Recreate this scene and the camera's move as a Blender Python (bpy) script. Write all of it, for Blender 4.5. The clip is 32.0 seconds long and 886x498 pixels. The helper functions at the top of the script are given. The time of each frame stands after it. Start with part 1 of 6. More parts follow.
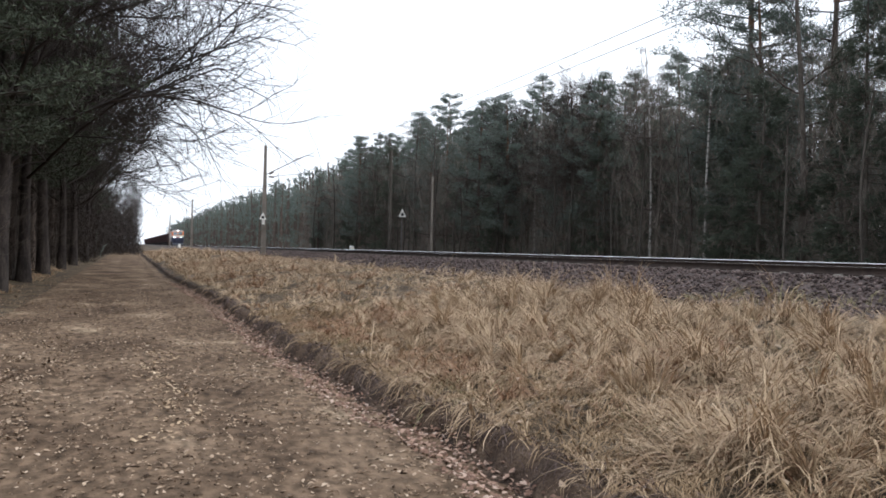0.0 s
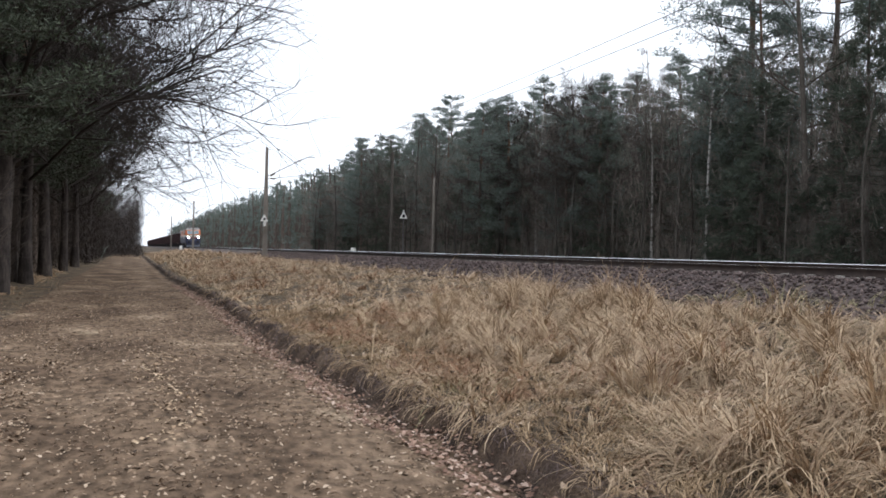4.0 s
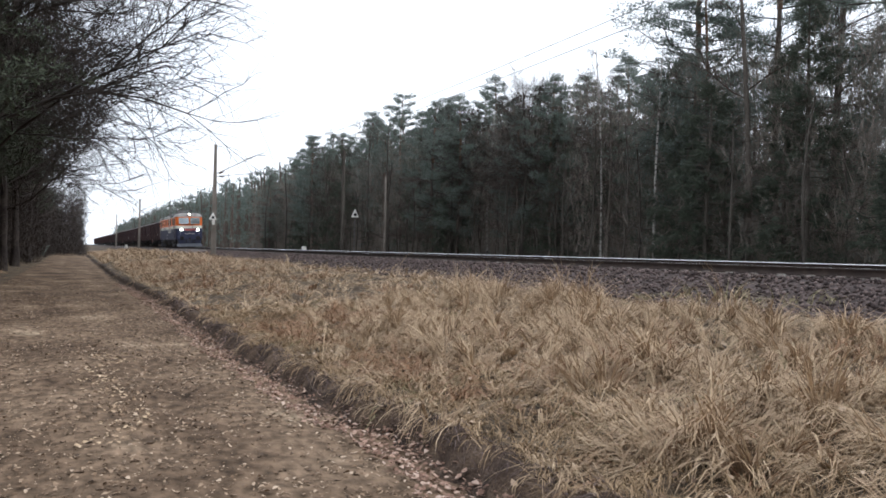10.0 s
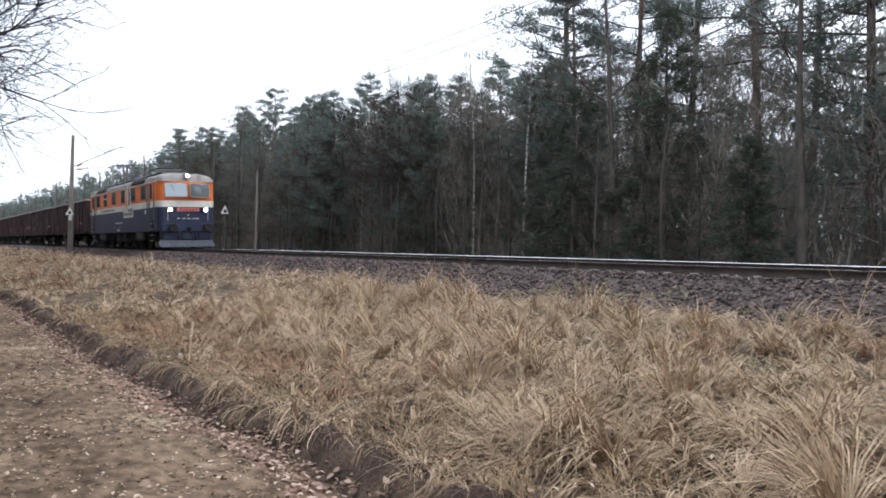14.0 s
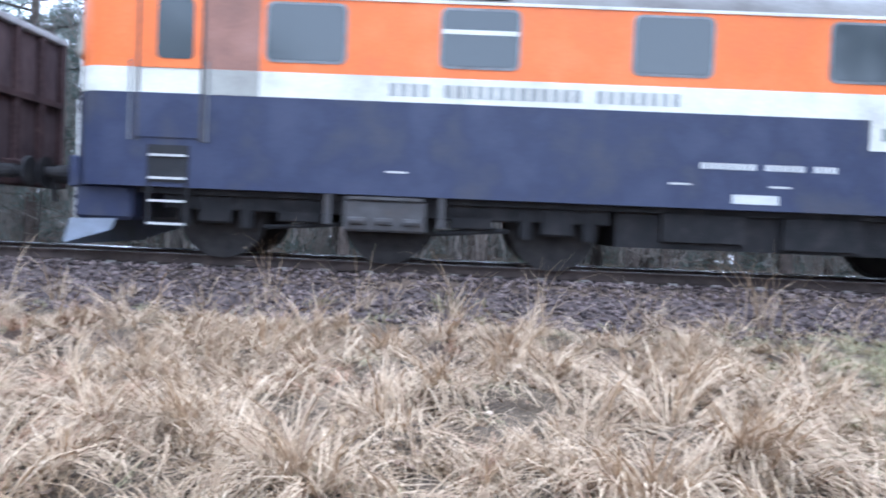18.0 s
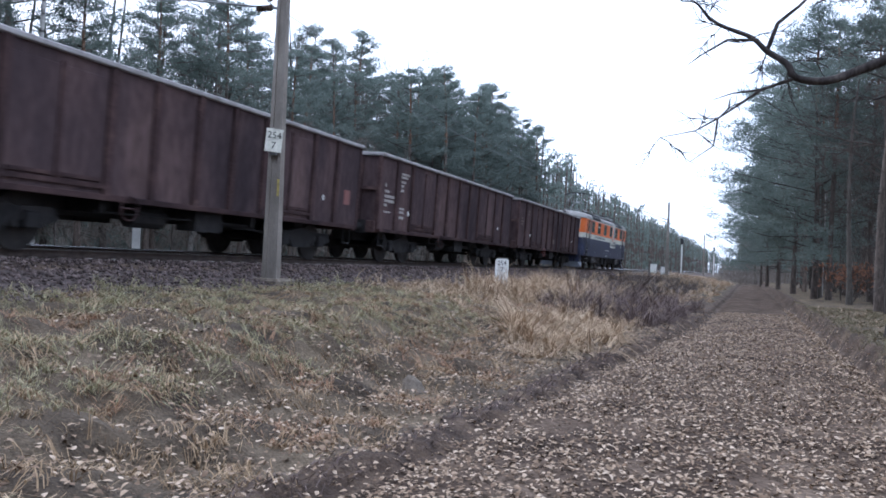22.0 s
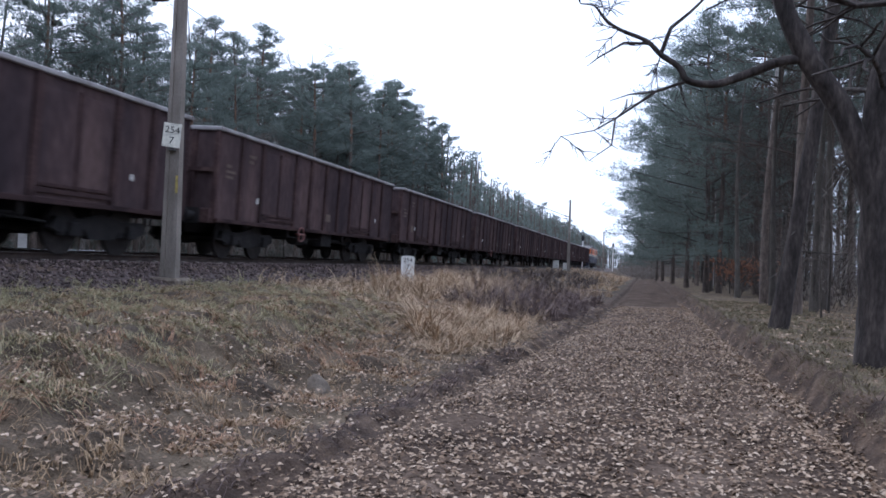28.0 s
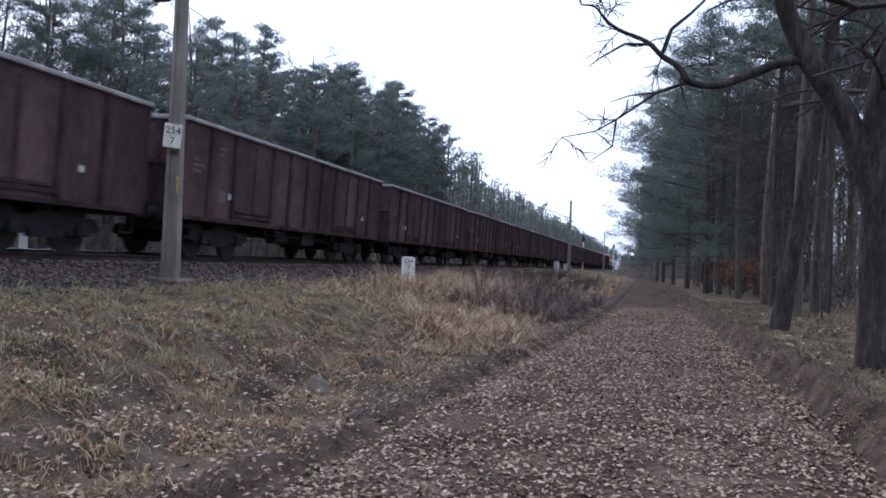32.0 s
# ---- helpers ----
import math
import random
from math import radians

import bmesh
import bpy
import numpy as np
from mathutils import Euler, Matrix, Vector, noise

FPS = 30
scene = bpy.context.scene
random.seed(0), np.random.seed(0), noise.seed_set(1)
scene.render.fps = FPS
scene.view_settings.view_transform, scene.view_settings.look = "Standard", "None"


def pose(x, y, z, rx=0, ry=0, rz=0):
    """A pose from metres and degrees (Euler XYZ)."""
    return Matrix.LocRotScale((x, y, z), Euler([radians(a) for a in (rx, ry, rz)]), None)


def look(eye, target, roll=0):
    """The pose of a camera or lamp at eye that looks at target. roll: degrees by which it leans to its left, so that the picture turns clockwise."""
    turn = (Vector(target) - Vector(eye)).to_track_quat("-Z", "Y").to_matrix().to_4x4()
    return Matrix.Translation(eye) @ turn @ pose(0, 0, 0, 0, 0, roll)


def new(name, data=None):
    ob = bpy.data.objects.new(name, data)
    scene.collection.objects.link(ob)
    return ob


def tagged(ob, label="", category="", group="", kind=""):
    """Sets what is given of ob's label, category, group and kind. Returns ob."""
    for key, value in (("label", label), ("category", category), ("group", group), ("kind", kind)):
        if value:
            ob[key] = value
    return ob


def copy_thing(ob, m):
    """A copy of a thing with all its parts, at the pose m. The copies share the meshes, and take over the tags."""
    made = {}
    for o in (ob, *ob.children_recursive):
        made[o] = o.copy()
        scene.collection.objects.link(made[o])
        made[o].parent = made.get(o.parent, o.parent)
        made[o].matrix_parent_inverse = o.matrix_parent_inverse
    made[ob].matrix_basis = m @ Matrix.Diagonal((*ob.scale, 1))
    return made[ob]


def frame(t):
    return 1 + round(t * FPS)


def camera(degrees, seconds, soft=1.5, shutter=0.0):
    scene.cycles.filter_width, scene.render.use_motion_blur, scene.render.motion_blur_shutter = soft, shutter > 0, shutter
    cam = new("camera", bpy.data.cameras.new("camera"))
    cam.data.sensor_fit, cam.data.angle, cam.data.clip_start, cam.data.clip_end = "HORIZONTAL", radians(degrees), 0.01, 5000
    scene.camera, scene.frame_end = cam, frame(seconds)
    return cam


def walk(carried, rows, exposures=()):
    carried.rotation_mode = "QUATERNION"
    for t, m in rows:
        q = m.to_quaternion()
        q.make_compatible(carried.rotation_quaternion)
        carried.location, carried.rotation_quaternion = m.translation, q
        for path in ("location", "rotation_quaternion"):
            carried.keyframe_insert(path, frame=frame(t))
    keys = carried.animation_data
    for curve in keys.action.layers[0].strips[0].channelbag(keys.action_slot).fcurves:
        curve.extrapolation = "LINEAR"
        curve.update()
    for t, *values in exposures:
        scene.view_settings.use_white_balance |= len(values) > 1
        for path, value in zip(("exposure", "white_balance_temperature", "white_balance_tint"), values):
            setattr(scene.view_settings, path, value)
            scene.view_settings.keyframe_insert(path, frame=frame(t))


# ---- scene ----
cam = camera(57.92, 32.0, soft=1.7, shutter=0.3)

PATH = [
    (0.0, pose(0.030, 0.077, 1.55, 90.14, -1.35, -21.46)),
    (0.5, pose(0.030, 0.077, 1.55, 90.18, -1.36, -21.49)),
    (1.0, pose(0.030, 0.077, 1.55, 90.19, -1.33, -21.51)),
    (1.5, pose(0.030, 0.077, 1.55, 90.19, -1.33, -21.51)),
    (2.0, pose(0.030, 0.077, 1.55, 90.24, -1.31, -21.52)),
    (2.5, pose(0.030, 0.077, 1.55, 90.24, -1.30, -21.19)),
    (3.0, pose(0.030, 0.077, 1.55, 90.28, -1.28, -21.40)),
    (3.5, pose(0.030, 0.077, 1.55, 90.25, -1.30, -21.38)),
    (5.5, pose(0.030, 0.077, 1.55, 90.26, -1.35, -21.37)),
    (6.0, pose(0.031, 0.077, 1.55, 90.29, -1.31, -21.86)),
    (6.5, pose(0.031, 0.077, 1.55, 90.28, -1.29, -22.32)),
    (7.0, pose(0.032, 0.076, 1.55, 90.29, -1.26, -22.78)),
    (7.5, pose(0.032, 0.076, 1.55, 90.34, -1.28, -22.98)),
    (8.0, pose(0.033, 0.076, 1.55, 90.36, -1.29, -23.39)),
    (8.5, pose(0.033, 0.076, 1.55, 90.31, -1.29, -23.54)),
    (9.0, pose(0.033, 0.076, 1.55, 90.26, -1.32, -23.72)),
    (9.5, pose(0.034, 0.076, 1.55, 90.34, -1.36, -24.23)),
    (10.0, pose(0.035, 0.075, 1.55, 90.25, -1.32, -24.81)),
    (10.5, pose(0.035, 0.075, 1.55, 90.32, -1.37, -25.30)),
    (11.0, pose(0.036, 0.075, 1.55, 90.35, -1.48, -26.02)),
    (11.5, pose(0.037, 0.074, 1.55, 90.28, -1.41, -26.76)),
    (12.0, pose(0.038, 0.073, 1.55, 90.28, -1.39, -27.61)),
    (12.5, pose(0.039, 0.073, 1.55, 90.27, -1.40, -28.22)),
    (13.0, pose(0.041, 0.072, 1.55, 90.26, -1.40, -29.28)),
    (13.5, pose(0.043, 0.071, 1.55, 90.30, -1.36, -31.27)),
    (15.5, pose(0.059, 0.058, 1.55, 90.17, -1.72, -45.78)),
    (16.0, pose(0.065, 0.051, 1.55, 90.13, -1.81, -51.95)),
    (16.5, pose(0.071, 0.043, 1.55, 90.10, -1.90, -58.96)),
    (17.0, pose(0.077, 0.031, 1.55, 90.09, -1.96, -67.69)),
    (17.5, pose(0.081, 0.017, 1.55, 90.19, -2.11, -77.95)),
    (18.0, pose(0.083, 0.001, 1.55, 90.57, -2.40, -89.10)),
    (18.5, pose(0.082, -0.013, 1.55, 90.54, -2.41, -99.34)),
    (19.0, pose(0.078, -0.027, 1.55, 90.71, -2.52, -109.36)),
    (19.5, pose(0.074, -0.037, 1.55, 90.78, -2.61, -116.33)),
    (20.0, pose(0.067, -0.049, 1.55, 90.79, -2.78, -126.43)),
    (20.5, pose(0.060, -0.057, 1.55, 90.87, -2.68, -133.60)),
    (21.0, pose(0.052, -0.064, 1.55, 90.71, -2.69, -140.75)),
    (21.5, pose(0.038, -0.074, 1.55, 90.79, -2.69, -152.67)),
    (22.0, pose(0.029, -0.078, 1.55, 90.83, -2.52, -159.35)),
    (22.5, pose(0.029, -0.078, 1.55, 90.88, -2.23, -159.63)),
    (23.0, pose(0.029, -0.078, 1.55, 90.98, -2.36, -159.38)),
    (23.5, pose(0.029, -0.078, 1.55, 90.97, -2.33, -159.37)),
    (24.0, pose(0.029, -0.078, 1.55, 90.97, -2.30, -159.36)),
    (24.5, pose(0.029, -0.078, 1.55, 90.97, -2.29, -159.35)),
    (25.0, pose(0.029, -0.078, 1.55, 90.97, -2.30, -159.35)),
    (25.5, pose(0.030, -0.077, 1.55, 90.94, -2.32, -158.91)),
    (26.0, pose(0.027, -0.078, 1.55, 90.84, -2.21, -160.77)),
    (26.5, pose(0.020, -0.080, 1.55, 90.58, -1.75, -166.03)),
    (28.5, pose(0.020, -0.080, 1.55, 90.95, -2.17, -166.02)),
    (29.0, pose(0.020, -0.080, 1.55, 90.96, -2.19, -166.02)),
    (29.5, pose(0.020, -0.080, 1.55, 90.96, -2.19, -166.02)),
    (30.0, pose(0.020, -0.080, 1.55, 90.96, -2.19, -166.02)),
    (30.5, pose(0.020, -0.080, 1.55, 90.96, -2.19, -166.02)),
    (31.0, pose(0.020, -0.080, 1.55, 90.96, -2.19, -166.02)),
    (31.5, pose(0.020, -0.080, 1.55, 90.96, -2.19, -166.02)),
    (32.0, pose(0.020, -0.080, 1.55, 90.96, -2.19, -166.02)),
]
EXPOSURES = [
    (0, 0.45, 6150, 10), (13.0, 0.53, 6100, 10), (15.5, 1.28, 5450, 10), (17.0, 1.66, 5050, 10), (19.0, 1.92, 4950, 13),
    (20.0, 2.05, 4850, 16), (21.0, 1.87, 4850, 14), (21.5, 1.35, 5050, 10), (22.5, 0.52, 5250, 14), (26.5, 0.52, 5250, 14),
    (29, 0.28, 5300, 16), (32, 0.2, 5300, 16),
]
walk(cam, PATH, EXPOSURES)

# ---- world and sun: a bright, thinly overcast winter sky ----
world = bpy.data.worlds.new("sky")
scene.world = world
world.use_nodes = True
wn, wl = world.node_tree.nodes, world.node_tree.links
wn.clear()
w_out = wn.new("ShaderNodeOutputWorld")
w_bg = wn.new("ShaderNodeBackground")
w_mix = wn.new("ShaderNodeMix")
w_mix.data_type = "RGBA"
w_sky = wn.new("ShaderNodeTexSky")
w_sky.sky_type = "NISHITA"
w_sky.sun_disc = False
w_sky.sun_elevation = radians(32)
w_sky.sun_rotation = radians(115)
w_sky.dust_density = 4.0
w_gain = wn.new("ShaderNodeMix")
w_gain.data_type, w_gain.blend_type = "RGBA", "MULTIPLY"
w_gain.inputs["Factor"].default_value = 1.0
w_gain.inputs[7].default_value = (0.12, 0.12, 0.12, 1)
w_noise = wn.new("ShaderNodeTexNoise")
w_noise.inputs["Scale"].default_value = 2.2
w_noise.inputs["Detail"].default_value = 5
w_ramp = wn.new("ShaderNodeValToRGB")
w_ramp.color_ramp.elements[0].position, w_ramp.color_ramp.elements[0].color = 0.3, (1.0, 1.05, 1.12, 1)
w_ramp.color_ramp.elements[1].position, w_ramp.color_ramp.elements[1].color = 0.75, (1.32, 1.33, 1.35, 1)
w_coord = wn.new("ShaderNodeTexCoord")
wl.new(w_coord.outputs["Generated"], w_noise.inputs["Vector"])
wl.new(w_noise.outputs["Fac"], w_ramp.inputs["Fac"])
wl.new(w_sky.outputs["Color"], w_gain.inputs[6])
wl.new(w_gain.outputs[2], w_mix.inputs[6])
wl.new(w_ramp.outputs["Color"], w_mix.inputs[7])
w_mix.inputs["Factor"].default_value = 0.85
wl.new(w_mix.outputs[2], w_bg.inputs["Color"])
w_bg.inputs["Strength"].default_value = 1.0
wl.new(w_bg.outputs["Background"], w_out.inputs["Surface"])

sun = new("sun", bpy.data.lights.new("sun", "SUN"))
sun.data.energy = 0.8
sun.data.angle = radians(18)
sun.data.color = (1.0, 0.95, 0.88)
sun.matrix_world = look((0, 0, 40), (-13, 7, 26))

# ---- materials ----
def material(name, ramp, scale=4.0, detail=6.0, rough=0.85, metal=0.0, bump=0.0, bump_scale=40.0, fine=0.35,
             fine_scale=60.0, stretch=(1, 1, 1), island=0.0, per_object=0.0, emit=None, spec=0.3):
    """A procedural surface: a ramp of colours over large noise, darkened and lightened by fine noise, with bump."""
    m = bpy.data.materials.new(name)
    m.use_nodes = True
    n, l = m.node_tree.nodes, m.node_tree.links
    b = n["Principled BSDF"]
    b.inputs["Roughness"].default_value = rough
    b.inputs["Metallic"].default_value = metal
    b.inputs["Specular IOR Level"].default_value = spec
    tc = n.new("ShaderNodeTexCoord")
    mp = n.new("ShaderNodeMapping")
    mp.inputs["Scale"].default_value = stretch
    l.new(tc.outputs["Object"], mp.inputs["Vector"])
    big = n.new("ShaderNodeTexNoise")
    big.inputs["Scale"].default_value, big.inputs["Detail"].default_value = scale, detail
    l.new(mp.outputs["Vector"], big.inputs["Vector"])
    fac = big.outputs["Fac"]
    if island or per_object:
        if island:
            src = n.new("ShaderNodeNewGeometry").outputs["Random Per Island"]
            amount = island
        else:
            src = n.new("ShaderNodeObjectInfo").outputs["Random"]
            amount = per_object
        mx = n.new("ShaderNodeMix")
        mx.inputs["Factor"].default_value = amount
        l.new(fac, mx.inputs[2])
        l.new(src, mx.inputs[3])
        fac = mx.outputs[0]
    r = n.new("ShaderNodeValToRGB")
    els = r.color_ramp.elements
    while len(els) < len(ramp):
        els.new(0.5)
    for e, (pos, col) in zip(els, ramp):
        e.position, e.color = pos, (*col, 1)
    l.new(fac, r.inputs["Fac"])
    small = n.new("ShaderNodeTexNoise")
    small.inputs["Scale"].default_value, small.inputs["Detail"].default_value = fine_scale, 4
    l.new(mp.outputs["Vector"], small.inputs["Vector"])
    vary = n.new("ShaderNodeMapRange")
    vary.inputs["From Min"].default_value, vary.inputs["From Max"].default_value = 0.25, 0.75
    vary.inputs["To Min"].default_value, vary.inputs["To Max"].default_value = 1 - fine, 1 + fine
    l.new(small.outputs["Fac"], vary.inputs["Value"])
    mul = n.new("ShaderNodeMix")
    mul.data_type, mul.blend_type = "RGBA", "MULTIPLY"
    mul.inputs["Factor"].default_value = 1.0
    l.new(r.outputs["Color"], mul.inputs[6])
    l.new(vary.outputs["Result"], mul.inputs[7])
    l.new(mul.outputs[2], b.inputs["Base Color"])
    if bump:
        bn = n.new("ShaderNodeBump")
        bn.inputs["Strength"].default_value = bump
        bn.inputs["Distance"].default_value = 0.03
        hn = n.new("ShaderNodeTexNoise")
        hn.inputs["Scale"].default_value, hn.inputs["Detail"].default_value = bump_scale, 5
        l.new(mp.outputs["Vector"], hn.inputs["Vector"])
        l.new(hn.outputs["Fac"], bn.inputs["Height"])
        l.new(bn.outputs["Normal"], b.inputs["Normal"])
    if emit:
        b.inputs["Emission Color"].default_value = (*emit[0], 1)
        b.inputs["Emission Strength"].default_value = emit[1]
    return m


def paint(name, col, wear=0.25, rough=0.45, dirt=(0.10, 0.08, 0.07), **kw):
    """Weathered paint: its colour, with paler and dirtier patches."""
    pale = tuple(min(1, c * 1.12 + 0.02) for c in col)
    dirty = tuple(c * (1 - wear) + d * wear for c, d in zip(col, dirt))
    opts = dict(scale=1.6, rough=rough, bump=0.05, bump_scale=30, fine=0.1, fine_scale=25)
    opts.update(kw)
    return material(name, [(0.3, dirty), (0.5, col), (0.75, pale)], **opts)


M = {}
M["path"] = material("path_soil", [(0.28, (0.066, 0.045, 0.032)), (0.45, (0.128, 0.088, 0.059)), (0.6, (0.19, 0.134, 0.091)),
                                   (0.74, (0.38, 0.295, 0.205))], scale=0.7, detail=9, rough=0.95, bump=1.0, bump_scale=13,
                     fine=0.7, fine_scale=9, stretch=(1, 0.6, 1), spec=0.08)
M["mould"] = material("leaf_mould", [(0.28, (0.04, 0.028, 0.022)), (0.45, (0.075, 0.053, 0.04)), (0.6, (0.115, 0.083, 0.062)), (0.74, (0.19, 0.142, 0.108))],
                      scale=0.9, detail=9, rough=0.96, bump=1.0, bump_scale=16, fine=0.5, fine_scale=20, spec=0.08)
M["bank"] = material("bank_soil", [(0.3, (0.045, 0.032, 0.022)), (0.5, (0.09, 0.066, 0.044)), (0.7, (0.16, 0.12, 0.078))],
                     scale=1.2, detail=9, rough=0.97, bump=1.0, bump_scale=30, fine=0.5, fine_scale=45)
M["ledge"] = material("bare_earth", [(0.3, (0.03, 0.02, 0.015)), (0.5, (0.072, 0.048, 0.034)), (0.7, (0.15, 0.105, 0.072))],
                      scale=3, rough=0.97, bump=1.0, bump_scale=25, fine=0.5)
M["ballast"] = material("ballast", [(0.3, (0.036, 0.026, 0.024)), (0.5, (0.072, 0.053, 0.048)), (0.7, (0.13, 0.098, 0.09))],
                        scale=11, detail=6, rough=0.9, bump=1.0, bump_scale=14, fine=0.5, fine_scale=18)
M["stone"] = material("ballast_stone", [(0.15, (0.036, 0.026, 0.024)), (0.5, (0.088, 0.064, 0.058)), (0.85, (0.2, 0.152, 0.14))],
                      scale=9, rough=0.9, island=0.75, fine=0.25, fine_scale=40)
M["crumb"] = material("soil_crumb", [(0.1, (0.07, 0.046, 0.031)), (0.5, (0.155, 0.105, 0.07)), (0.9, (0.3, 0.22, 0.155))],
                      scale=3, rough=0.95, island=0.75, fine=0.2)
M["litter"] = material("forest_floor", [(0.3, (0.055, 0.04, 0.028)), (0.5, (0.11, 0.08, 0.05)), (0.7, (0.17, 0.125, 0.075))],
                       scale=1.6, detail=9, rough=0.97, bump=1.0, bump_scale=25, fine=0.5)
M["straw"] = material("dry_grass", [(0.1, (0.13, 0.083, 0.052)), (0.35, (0.32, 0.222, 0.142)), (0.6, (0.5, 0.37, 0.238)),
                                    (0.9, (0.8, 0.64, 0.46))], scale=7, rough=0.8, island=0.35, fine=0.15)
M["matted"] = material("matted_grass", [(0.1, (0.12, 0.08, 0.046)), (0.4, (0.235, 0.158, 0.09)), (0.65, (0.37, 0.26, 0.155)), (0.9, (0.56, 0.42, 0.27))],
                       scale=2.5, rough=0.85, island=0.45, fine=0.2)
M["dullgrass"] = material("dull_moss", [(0.1, (0.09, 0.08, 0.045)), (0.5, (0.16, 0.135, 0.08)), (0.9, (0.27, 0.22, 0.14))],
                          scale=3, rough=0.85, island=0.5, fine=0.2)
M["rustgrass"] = material("rusty_grass", [(0.1, (0.15, 0.075, 0.045)), (0.5, (0.3, 0.17, 0.1)), (0.9, (0.46, 0.31, 0.19))],
                          scale=7, rough=0.8, island=0.4, fine=0.15)
M["greengrass"] = material("greenish_grass", [(0.1, (0.15, 0.135, 0.072)), (0.5, (0.28, 0.25, 0.135)), (0.9, (0.46, 0.39, 0.24))],
                           scale=0.8, rough=0.8, island=0.6, fine=0.15)
M["pinkleaf"] = material("pale_reddish_leaf", [(0.1, (0.11, 0.06, 0.04)), (0.45, (0.24, 0.14, 0.098)), (0.75, (0.38, 0.25, 0.185)),
                                     (0.95, (0.58, 0.46, 0.38))], scale=2, rough=0.75, island=0.8, fine=0.15)
M["leaf"] = material("fallen_leaf", [(0.1, (0.075, 0.045, 0.026)), (0.4, (0.18, 0.115, 0.07)), (0.7, (0.36, 0.26, 0.175)),
                                     (0.95, (0.56, 0.44, 0.33))], scale=2, rough=0.75, island=0.8, fine=0.15)
M["rail_top"] = material("polished_rail", [(0.3, (0.75, 0.75, 0.76)), (0.7, (0.88, 0.88, 0.89))], rough=0.12, metal=1.0, fine=0.05)
M["rail_side"] = material("rusty_rail", [(0.3, (0.028, 0.02, 0.017)), (0.7, (0.06, 0.042, 0.034))], scale=6, rough=0.85, fine=0.3)
M["sleeper"] = material("old_concrete", [(0.3, (0.17, 0.15, 0.135)), (0.7, (0.33, 0.3, 0.27))], scale=5, rough=0.9, bump=0.3, per_object=0.4)
M["concrete"] = material("pole_concrete", [(0.3, (0.16, 0.14, 0.12)), (0.55, (0.25, 0.22, 0.19)), (0.75, (0.35, 0.31, 0.27))],
                         scale=2.2, rough=0.9, bump=0.35, bump_scale=40, fine=0.2, stretch=(1, 1, 0.35))
M["fieldstone"] = material("field_stone", [(0.3, (0.1, 0.08, 0.062)), (0.6, (0.19, 0.155, 0.122)), (0.8, (0.28, 0.235, 0.19))], scale=6, rough=0.95, bump=0.6, fine=0.3)
M["steel"] = material("grey_steel", [(0.3, (0.16, 0.16, 0.16)), (0.7, (0.26, 0.26, 0.26))], rough=0.5, metal=0.6, fine=0.2)
M["wire"] = material("dark_wire", [(0.3, (0.1, 0.1, 0.1)), (0.7, (0.17, 0.17, 0.17))], rough=0.5, metal=0.7, fine=0.1)
M["white"] = paint("white_paint", (0.78, 0.77, 0.73), wear=0.2, rough=0.55)
M["black"] = paint("black_paint", (0.02, 0.02, 0.022), wear=0.1, rough=0.6)
M["blue"] = paint("navy_paint", (0.034, 0.04, 0.08), wear=0.45, dirt=(0.085, 0.08, 0.08), rough=0.42)
M["orange"] = paint("orange_paint", (0.80, 0.19, 0.045), wear=0.12, rough=0.42)
M["cream"] = paint("off_white_paint", (0.70, 0.68, 0.60), wear=0.25, rough=0.45)
M["roof"] = paint("roof_grey", (0.27, 0.255, 0.24), wear=0.55, rough=0.7, scale=2.5, stretch=(1, 0.4, 1))
M["roofdark"] = paint("dark_louvre", (0.05, 0.05, 0.055), wear=0.2, rough=0.6)
M["under"] = material("greasy_underframe", [(0.3, (0.012, 0.0115, 0.0125)), (0.55, (0.022, 0.02, 0.0205)), (0.8, (0.046, 0.04, 0.038))],
                      scale=4, rough=0.8, bump=0.3, fine=0.3)
M["wheel"] = material("wheel_steel", [(0.3, (0.02, 0.018, 0.018)), (0.7, (0.048, 0.041, 0.038))], scale=6, rough=0.7, metal=0.2)
M["wagon"] = material("oxide_wagon", [(0.25, (0.035, 0.027, 0.031)), (0.42, (0.061, 0.044, 0.047)), (0.58, (0.09, 0.061, 0.061)),
                                      (0.78, (0.148, 0.1, 0.093))], scale=0.8, detail=8, rough=0.95, spec=0.08, bump=0.25, bump_scale=12,
                      fine=0.3, fine_scale=9, stretch=(1, 1, 0.35))
M["wagonrib"] = material("oxide_rib", [(0.3, (0.034, 0.023, 0.024)), (0.6, (0.07, 0.044, 0.043)), (0.8, (0.125, 0.08, 0.072))],
                         scale=1.5, rough=0.95, spec=0.08, bump=0.25, fine=0.3, fine_scale=15)
M["rim"] = paint("worn_rim", (0.32, 0.3, 0.3), wear=0.45, rough=0.6, scale=3)
M["lettering"] = paint("faded_lettering", (0.4, 0.37, 0.34), wear=0.35, rough=0.7)
M["clearmark"] = paint("white_lettering", (0.55, 0.54, 0.52), wear=0.3, rough=0.7)
M["faint"] = paint("faint_lettering", (0.125, 0.092, 0.07), wear=0.35, rough=0.7)
M["red"] = paint("red_paint", (0.42, 0.05, 0.05), wear=0.2)
M["redpale"] = paint("pale_red_plate", (0.6, 0.22, 0.2), wear=0.2)
M["lamp"] = material("lit_headlamp", [(0.3, (0.9, 0.88, 0.8)), (0.7, (1, 0.98, 0.9))], emit=((1.0, 0.96, 0.85), 50.0), fine=0.02)
